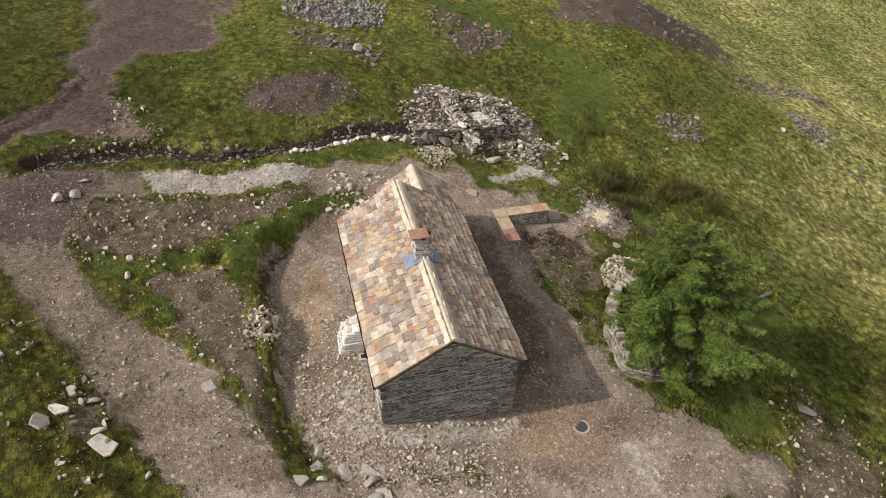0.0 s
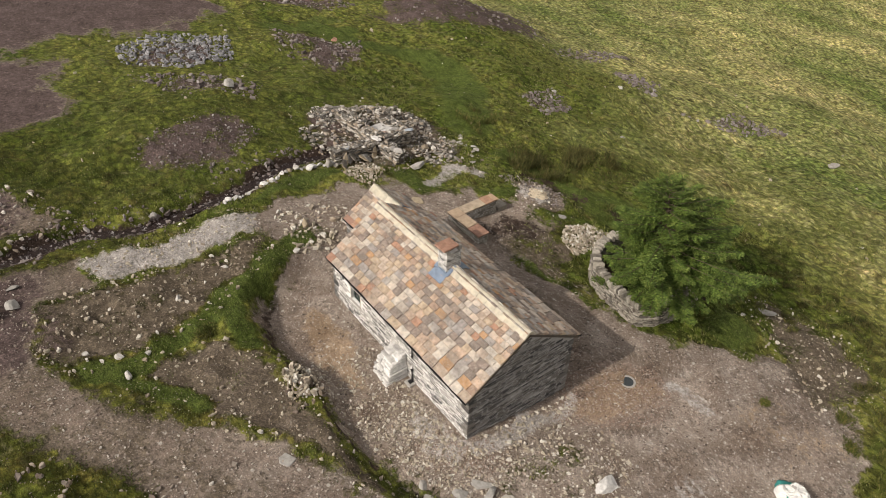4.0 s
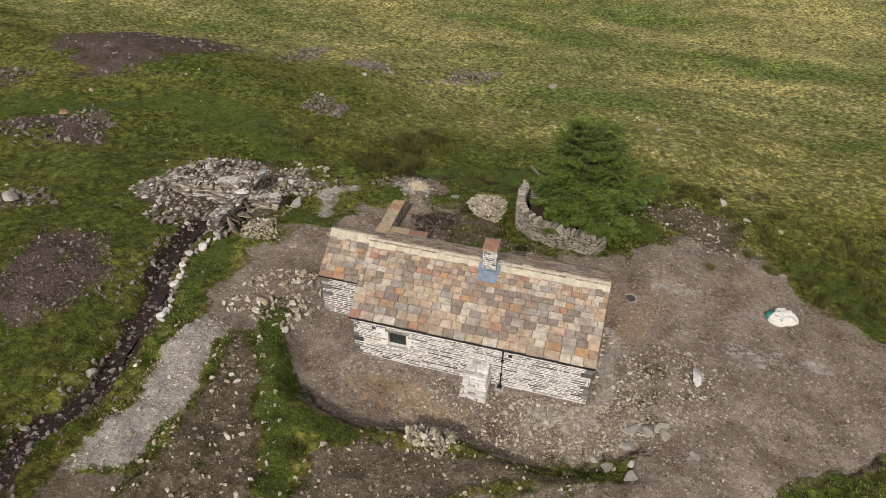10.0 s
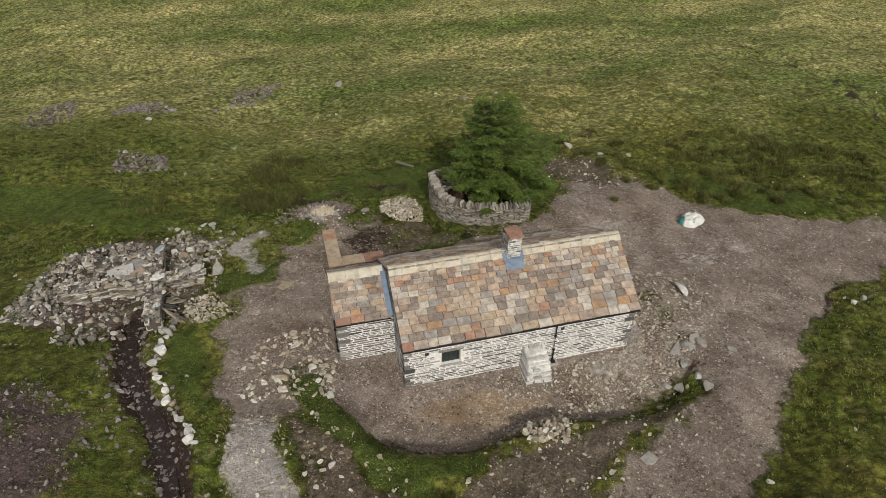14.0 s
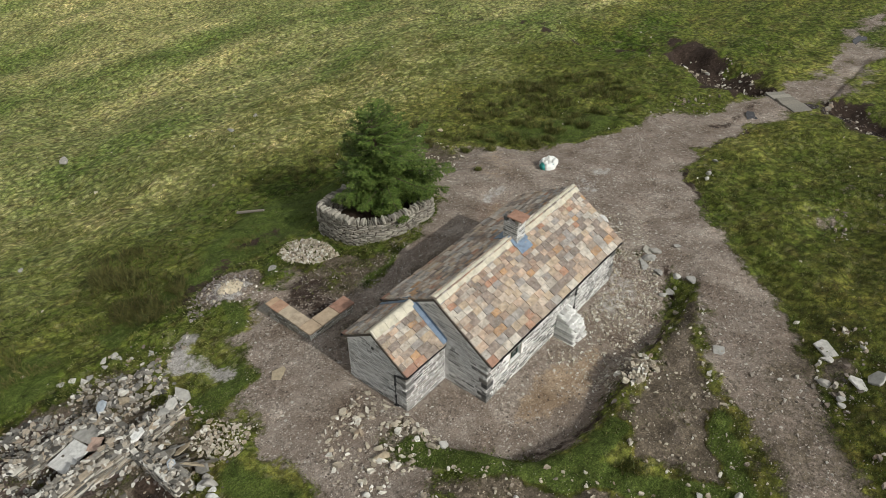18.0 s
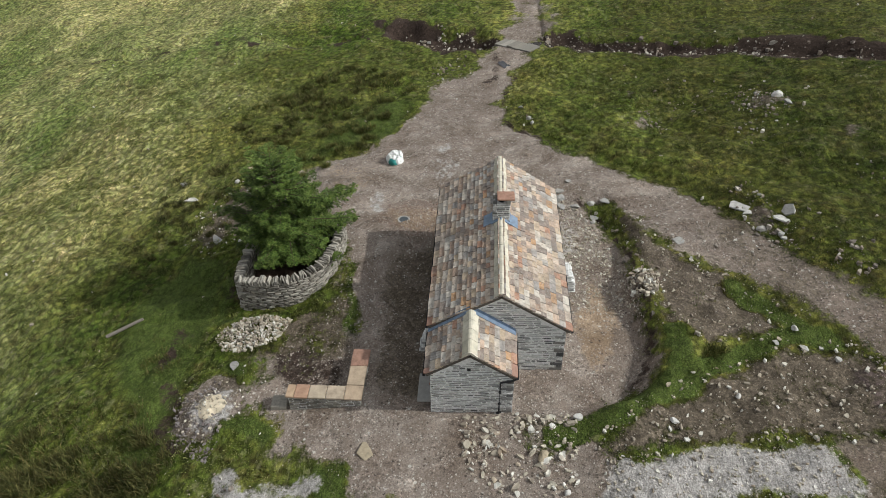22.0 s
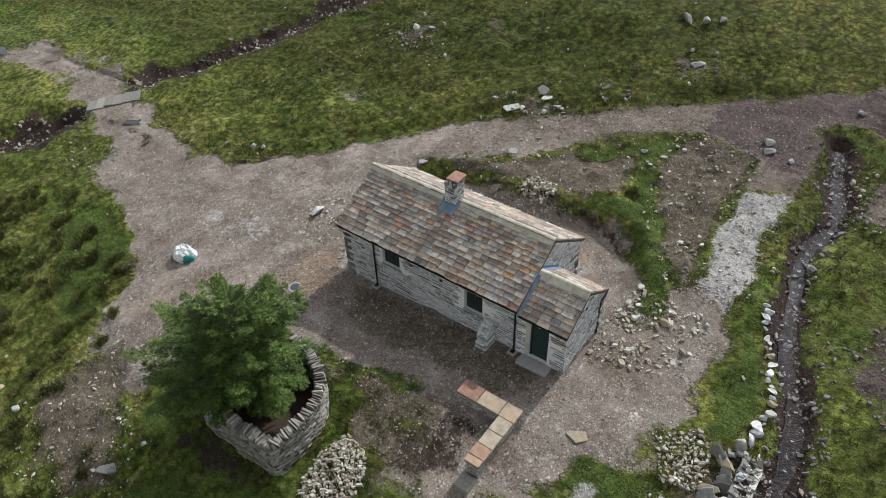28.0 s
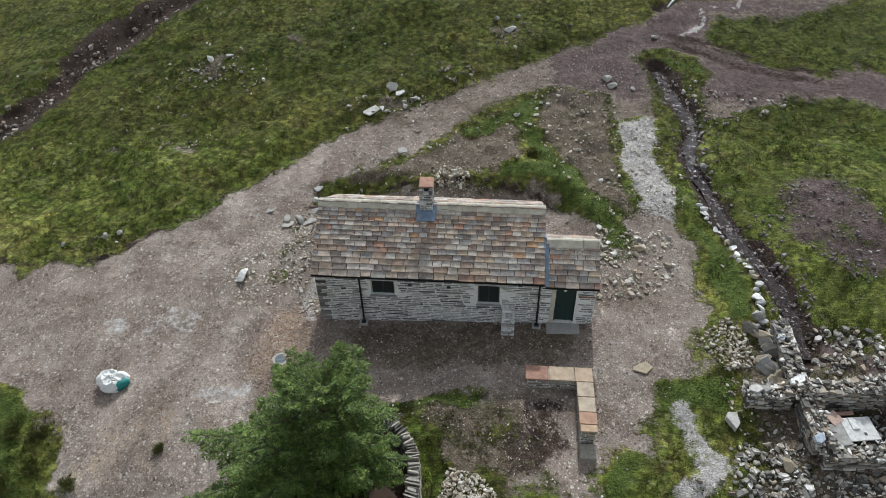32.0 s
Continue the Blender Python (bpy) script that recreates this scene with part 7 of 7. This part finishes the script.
# ---- sand heap ----
v, f = [], []
nr, nk = 9, 30
for i in range(nr + 1):
    r = i / nr
    for k in range(nk):
        t = 2 * math.pi * k / nk
        w = .75 + .6 * float(vnoise(9 + 1.6 * math.cos(t), 9 + 1.6 * math.sin(t), 1.0, 78))
        x, y = SAND[0] + math.cos(t) * r * w * 1.05, SAND[1] + math.sin(t) * r * w * .8
        v.append((x, y, height(x, y) + .13 * (1 - r * r) ** 1.3 * (.8 + .5 * float(vnoise(x, y, .4, 77))) - .09 * r))
for i in range(nr):
    for k in range(nk):
        f.append((i * nk + k, i * nk + (k + 1) % nk, (i + 1) * nk + (k + 1) % nk, (i + 1) * nk + k))
tagged(mesh_from("sand_heap", v, f, M["sand"], True), "low heap of pale yellow building sand among rubble", "sand", kind="stuff")

# ---- manhole cover ----
mz = height(-1.32, -5.25)
man = thing("manhole_cover", "round steel cover in a pale concrete ring in gravel", "manhole cover", (-1.32, -5.25, mz))
bm = bmesh.new()
n = 28
prof = [(.36, -.15), (.36, .018), (.27, .022), (.27, -.15)]
rings = [[bm.verts.new((r * math.cos(2 * math.pi * k / n), r * math.sin(2 * math.pi * k / n), z)) for k in range(n)] for r, z in prof]
for a, b in zip(rings, rings[1:]):
    for k in range(n):
        bm.faces.new((a[k], a[(k + 1) % n], b[(k + 1) % n], b[k]))
bmesh.ops.recalc_face_normals(bm, faces=bm.faces)
part("surround", bm, M["concrete"], man, "pale concrete ring")
cov = part("cover", tube(bmesh.new(), [(0, 0, -.05), (0, 0, .016)], .265, 28), M["steel"], man, "dark blue-grey steel disc")
for k in range(-2, 3):
    part("rib", boxed((-.2, k * .08 - .012, .016), (.2, k * .08 + .012, .022)), M["steel"], cov)

# ---- builder's sack ----
bz = height(-8.75, -6.6)
bag = thing("rubble_sack", "white and teal woven builder's sack, half full and slumped open", "sack", (-8.75, -6.6, bz))


def sack(z0, z1, r0, r1, seed, top):
    r = random.Random(seed)
    bm = bmesh.new()
    n, rows = 26, 9
    rr = []
    ph = [r.uniform(0, 6.28) for _ in range(4)]
    for i in range(rows + 1):
        f = i / rows
        rad = r0 + (r1 - r0) * f + .10 * math.sin(math.pi * f)
        ring = []
        for k in range(n):
            a = 2 * math.pi * k / n
            w = 1 + .12 * math.sin(3 * a + ph[0] + f) + .07 * abs(math.sin(4 * a + ph[1] + 3 * f)) + r.uniform(-.05, .05)
            z = z0 + (z1 - z0) * f + (.06 * math.sin(4 * a + ph[3]) + .04 * math.sin(9 * a)) * f
            ring.append(bm.verts.new((rad * w * math.cos(a) * 1.15, rad * w * math.sin(a) * .9, z)))
        rr.append(ring)
    if top:
        for rad, z in ((.55, -.05), (.3, -.03), (.1, .03)):
            rr.append([bm.verts.new((v.co.x * rad / max(r1, .01) * .55, v.co.y * rad / max(r1, .01) * .55, z1 + z + r.uniform(-.05, .06))) for v in rr[rows]])
    for a, b in zip(rr, rr[1:]):
        for k in range(n):
            bm.faces.new((a[k], a[(k + 1) % n], b[(k + 1) % n], b[k]))
    bm.faces.new(rr[-1])
    return bm


body = part("sack_body", sack(-.05, .36, .44, .46, 1, False), M["teal_sack"], bag, "teal lower half of the sack", True)
body.matrix_basis = Matrix.Translation((.10, -.02, 0)) @ Matrix.Diagonal((.90, .95, 1.0, 1))
top = part("sack_top", sack(.10, .55, .60, .42, 2, True), M["white_sack"], bag, "crumpled white folded top", False)
top.matrix_basis = pose(-.08, .04, -.02, 3, 8, 10) @ Matrix.Diagonal((.90, .96, 1.0, 1))
for k, (x, y, l) in enumerate(((-.1, .1, .34), (.15, -.05, .26))):
    b = part("rubble_piece", boxed((-l / 2, -.09, -.05), (l / 2, .09, .05), None, .015), M["white_stone"], bag)
    b.matrix_basis = pose(x, y, .44, 10, 15, 40 + 60 * k)

# ---- old post in the grass ----
log = thing("fallen_post", "weathered grey timber post lying in the grass", "post")
a, b = (6.15, -20.2), (5.35, -18.4)
part("post", tube(bmesh.new(), [(a[0], a[1], height(*a) + .1), ((a[0] + b[0]) / 2, (a[1] + b[1]) / 2, height((a[0] + b[0]) / 2, (a[1] + b[1]) / 2) + .12), (b[0], b[1], height(*b) + .1)], [.10, .09, .075], 9), M["old_wood"], log)


# ---- conifer ----
def blades(name, base, tip, width, mat, parent=None, bend=None, lie=None):
    """Many two-triangle blades from base to tip points."""
    d = tip - base
    ref = np.random.RandomState(3).normal(size=d.shape)
    side = np.cross(d, ref if lie is None else ref * lie + (0, 0, 1))
    side /= np.linalg.norm(side, axis=1, keepdims=True) + 1e-9
    midp = base + d * .45 + (0 if bend is None else bend)
    w = np.asarray(width)[:, None]
    v = np.stack([base, midp + side * w, tip, midp - side * w], 1).reshape(-1, 3)
    f = np.arange(len(v)).reshape(-1, 4)
    ob = mesh_from(name, v, f, mat)
    ob.parent = parent
    return ob


TX, TY = 1.75, -10.95
TZ = height(TX, TY) - .15
TOP = 5.40
tree = thing("spruce_tree", "dense dark green spruce inside the round stone wall", "tree")
LEAN = np.array([.95, -.10, 0])


def stem(g):
    """Point of the stem at a share of its height; it leans over towards the top."""
    return np.array([TX, TY, TZ + (TOP - TZ) * g]) + LEAN * g ** 1.4


part("trunk", tube(bmesh.new(), [tuple(stem(g)) for g in (0, .2, .45, .75, .99)], [.24, .18, .13, .07, .012], 10), M["bark"], tree, "tapered brown trunk")
rt_ = np.random.RandomState(11)
limb_bm = bmesh.new()
SPRAY = {"old": [[], [], []], "young": [[], [], []]}


def spray(kind, c, e, ln, m, up):
    """A flat fan of needle blades along one twig."""
    ss = rt_.uniform(0, 1, m)
    flat = np.array([-e[1], e[0], 0.0]) / (math.hypot(e[0], e[1]) + 1e-6)
    side = rt_.choice([-1.0, 1.0], m) * rt_.uniform(.25, 1.0, m)
    droop = -.24 * ln * ss * ss
    bb = c + e * (ln * ss)[:, None] + np.stack([0 * ss, 0 * ss, droop], -1) + rt_.normal(size=(m, 3)) * (.012, .012, .018)
    dr = e * .75 + flat * side[:, None] + np.stack([0 * ss, 0 * ss, rt_.normal(up, .16, m)], -1)
    dr /= np.linalg.norm(dr, axis=1, keepdims=True)
    for lst, v in zip(SPRAY[kind], (bb, bb + dr * (rt_.uniform(.09, .20, m) * (1.15 - .5 * ss))[:, None], rt_.uniform(.013, .026, m))):
        lst.append(v)


f, wi = .24, 0
while f < .985:
    nb = int(np.interp(f, [0, .6, .9, 1], [13, 11, 8, 5]))
    for i in range(nb):
        g = min(f + rt_.uniform(-.012, .012), .99)
        az = 2 * math.pi * (i + rt_.uniform(-.32, .32)) / nb + wi * 1.1
        prof = np.interp(g, [.22, .30, .42, .58, .76, .9, 1.0], [2.5, 3.0, 3.05, 2.7, 1.85, .95, .14])
        lobe = 1 + .15 * math.sin(2 * az + 1.0) + .13 * math.sin(3 * az + 5 * g) + .10 * math.sin(5 * az + 9 * g)
        west = .92 - .30 * math.cos(az) * (1 - g) ** .5 + .26 * math.sin(az) ** 2 * (1 - .5 * g)
        ln = prof * lobe * west * rt_.choice([.62, .80, .92, 1.02, 1.2])
        droop = np.interp(g, [0, .4, .8, 1], [-.30, -.12, .18, .9]) + rt_.uniform(-.08, .08)
        d = np.array([math.cos(az), math.sin(az), droop])
        p0 = stem(g)
        rise = .12

        def along(s):
            return p0 + d * ln * s + np.array([0, 0, rise * ln * s * s])

        tube(limb_bm, [tuple(along(s)) for s in (0, .35, .7, 1.0)], [.045 * (1 - g) + .012, .03 * (1 - g) + .009, .012, .004], 5, False)
        k = max(4, int(ln * 6.5))
        for j in range(k):
            s = .22 + .78 * (j + rt_.uniform(0, 1)) / k
            c = along(s)
            for sd in (-1, 1):
                a2 = az + sd * rt_.uniform(.55, 1.05)
                tl = (.16 + .34 * math.sin(math.pi * min(s, .98)) * min(ln, 2.4) / 1.7) * rt_.uniform(.7, 1.25)
                e = np.array([math.cos(a2), math.sin(a2), droop * .6 + rt_.uniform(-.16, .04)])
                spray("old", c, e, tl, max(16, int(tl * 74)), .0)
                if rt_.uniform() < .15 + .38 * s:
                    spray("young", c + e * tl * .62, e, tl * .45, 14, .08)
        spray("young", along(.90), d, .30, 26, .1)
    f += .066 * (1.08 - .5 * f) * rt_.uniform(.85, 1.15)
    wi += 1
tagged(part("branchwork", limb_bm, M["bark"], tree, "thin drooping brown branches"), kind="stuff")
for kind, nm, mt, lab in (("old", "crown", "needles", "layered sprays of dark green needles"), ("young", "young_growth", "young_needles", "lighter green young shoots")):
    bb, tt, ww = (np.concatenate(v) for v in SPRAY[kind])
    tagged(blades(nm, bb, tt, ww, M[mt], tree, lie=.45), lab, kind="stuff")


# ---- grass and rushes ----
def tufts(name, x, y, hgt, mat, label, per=6, spread=.07, lean=(.10, -.05), width=.012, seed=0):
    r = np.random.RandomState(seed)
    n = len(x)
    z = land(x, y)
    base = np.repeat(np.stack([x, y, z - .02], -1), per, 0)
    base[:, :2] += r.normal(0, spread, (n * per, 2))
    h = np.repeat(hgt, per) * r.uniform(.55, 1.2, n * per)
    tip = base + np.stack([r.normal(0, .35, n * per) * h + lean[0] * h * 3, r.normal(0, .35, n * per) * h + lean[1] * h * 3, h], -1)
    ob = blades(name, base, tip, r.uniform(.6, 1.3, n * per) * width, mat, bend=np.stack([0 * h, 0 * h, h * .15], -1))
    return tagged(ob, label, "grass", kind="stuff")


def grass_spots(n, lo, hi, want):
    x, y = RS.uniform(lo[0], hi[0], n), RS.uniform(lo[1], hi[1], n)
    g = zones(x, y)
    edge = np.minimum.reduce([x - lo[0], hi[0] - x, y - lo[1], hi[1] - y])
    fade = RS.uniform(0, 1, n) < sstep(edge, 0, 9)
    bare = np.maximum.reduce([g[0], g[1], g[2], g[3]]) + (vnoise(x, y, .8, 12) - .5) * .5
    k = fade & (bare < .45) & (area_dist(x, y, ENC) > .1)
    for a, b, c, d in NOT_ON:
        k &= ~((x > a) & (x < b) & (y > c) & (y < d))
    x, y, lush = x[k], y[k], g[4][k]
    m = (lush > .4) if want == "lush" else (lush <= .4)
    return x[m], y[m]


x, y = grass_spots(120000, (-36, -40), (40, 30), "moor")
tufts("moor_grass", x, y, .05 + .15 * vnoise(x, y, 1.3, 14) ** 1.5, M["grass_blades"], "rough green and straw moor grass", 5, .08, width=.020, seed=1)
x, y = grass_spots(95000, (-28, -20), (36, 30), "lush")
tufts("lush_grass", x, y, .04 + .12 * vnoise(x, y, 1.1, 15) ** 1.5, M["lush_blades"], "short bright green grass", 6, .08, (.03, 0), .015, seed=2)
x, y = RS.uniform(-15, 27, 30000), RS.uniform(-16, 18, 30000)
g = zones(x, y)
k = (g[0] > .3) & (g[0] < .85) & (g[1] < .3) & (g[3] < .3) & (vnoise(x, y, 1.0, 16) > .62)
x, y = clear(x[k], y[k])
tufts("sparse_grass", x, y, .05 + .07 * vnoise(x, y, .7, 17), M["lush_blades"], "sparse grass coming through the gravel", 5, .08, (.02, 0), .011, seed=3)


def rush_bed(name, pts, n, h, mat, label, seed, keep=.45):
    x, y = in_area(pts, n)
    k = vnoise(x, y, 1.2, seed) > keep
    x, y = x[k], y[k]
    return tufts(name, x, y, h * (.45 + .8 * vnoise(x, y, .9, seed + 1)), mat, label, 15, .09, (.012, -.006), .014, seed)


rush_bed("rush_bed", [(13, -22), (11.6, -21.3), (12.4, -18), (13.0, -15.4), (13.8, -13.6), (15, -13.0), (16.3, -13.5), (16.8, -15.2), (16.4, -18.3), (15, -22.4)], 1100, .74, M["brown_rush"], "tall olive-brown rushes in a damp hollow", 31, .44)
rush_bed("rush_bed", [(19.5, -19.4), (12, -21.6), (10.6, -18), (11.6, -15.4), (15.2, -13.6), (19, -15.4)], 420, .40, M["rush"], "green rushes round the damp hollow", 32, .42)
SLOPE_RUSH = [(-13.8, -14.8), (-14.4, -11.4), (-16, -9.8), (-18, -9.0), (-20, -7.6), (-21.5, -6.6), (-24, -8), (-26.5, -12), (-25, -16), (-21, -19.5), (-16.3, -20.5), (-11.4, -17.5)]


def clumps(pts, n, h, mat, label, seed):
    """Rounded clumps of rush standing apart from each other."""
    cx, cy = in_area(pts, n)
    k = vnoise(cx, cy, 2.6, seed) > .36
    cx, cy = np.repeat(cx[k], 11), np.repeat(cy[k], 11)
    r = np.repeat(RS.uniform(.10, .26, int(k.sum())), 11)
    hh = np.repeat(RS.uniform(.6, 1.15, int(k.sum())), 11) * h
    return tufts("rush_bed", cx + RS.normal(0, 1, len(cx)) * r, cy + RS.normal(0, 1, len(cy)) * r, hh, mat, label, 11, .07, (.03, -.01), .018, seed)


clumps(SLOPE_RUSH, 150, .44, M["dark_rush"], "dark green tussocks of rush on the slope", 33)
clumps(SLOPE_RUSH, 50, .42, M["brown_rush"], "straw-brown rush clumps on the slope", 41)
clumps([(-6, -14), (-9, -13), (-12, -24), (-6, -22), (2, -24), (1, -19)], 40, .34, M["brown_rush"], "straw-brown rush clumps above the tree", 42)
rush_bed("rush_bed", [(6.4, -15), (9.4, -14.8), (10, -17), (6.6, -17)], 60, .32, M["rush"], "dead brown bracken and rush", 37, .4)
rush_bed("rush_bed", [(21, -17.6), (24, -16.6), (23.6, -14.6), (20, -14.4)], 120, .5, M["rush"], "scrubby rushes near the ruin", 39, .35)
for i, (x, y, r, h) in enumerate([(-7.8, -12.7, .3, .35), (-9.3, -15.6, .4, .4), (-10.8, -10.6, .45, .42), (-13.2, -15, .5, .4), (-5.4, -9.8, .22, .22), (-9.9, -12.2, .35, .4), (-11.6, -11.4, .5, .4), (10.1, 9.0, .5, .25), (-10.2, -13.4, .45, .42), (-11.2, -9.2, .45, .45), (-16.0, -8.1, .4, .4), (-13.9, -9.8, .4, .42),
                                  (-20.4, -6.6, .5, .4), (-18.7, -8.3, .5, .42), (-16, -8.2, .5, .42), (-12.4, -9.0, .55, .45), (-14, -9.1, .45, .4), (-15.6, -9.2, .45, .4), (-14.5, -10.2, .45, .4), (-13.8, -11.2, .45, .38), (-8.9, -11.3, .35, .35), (-13.5, -12.3, .55, .4)]):
    n = 26
    tufts("grass_tussock", x + RS.normal(0, r * .45, n), y + RS.normal(0, r * .45, n), np.full(n, h), M["dark_rush"], "rounded dark green tussock beside the yard", 14, .06, (.02, 0), .013, seed=80 + i)
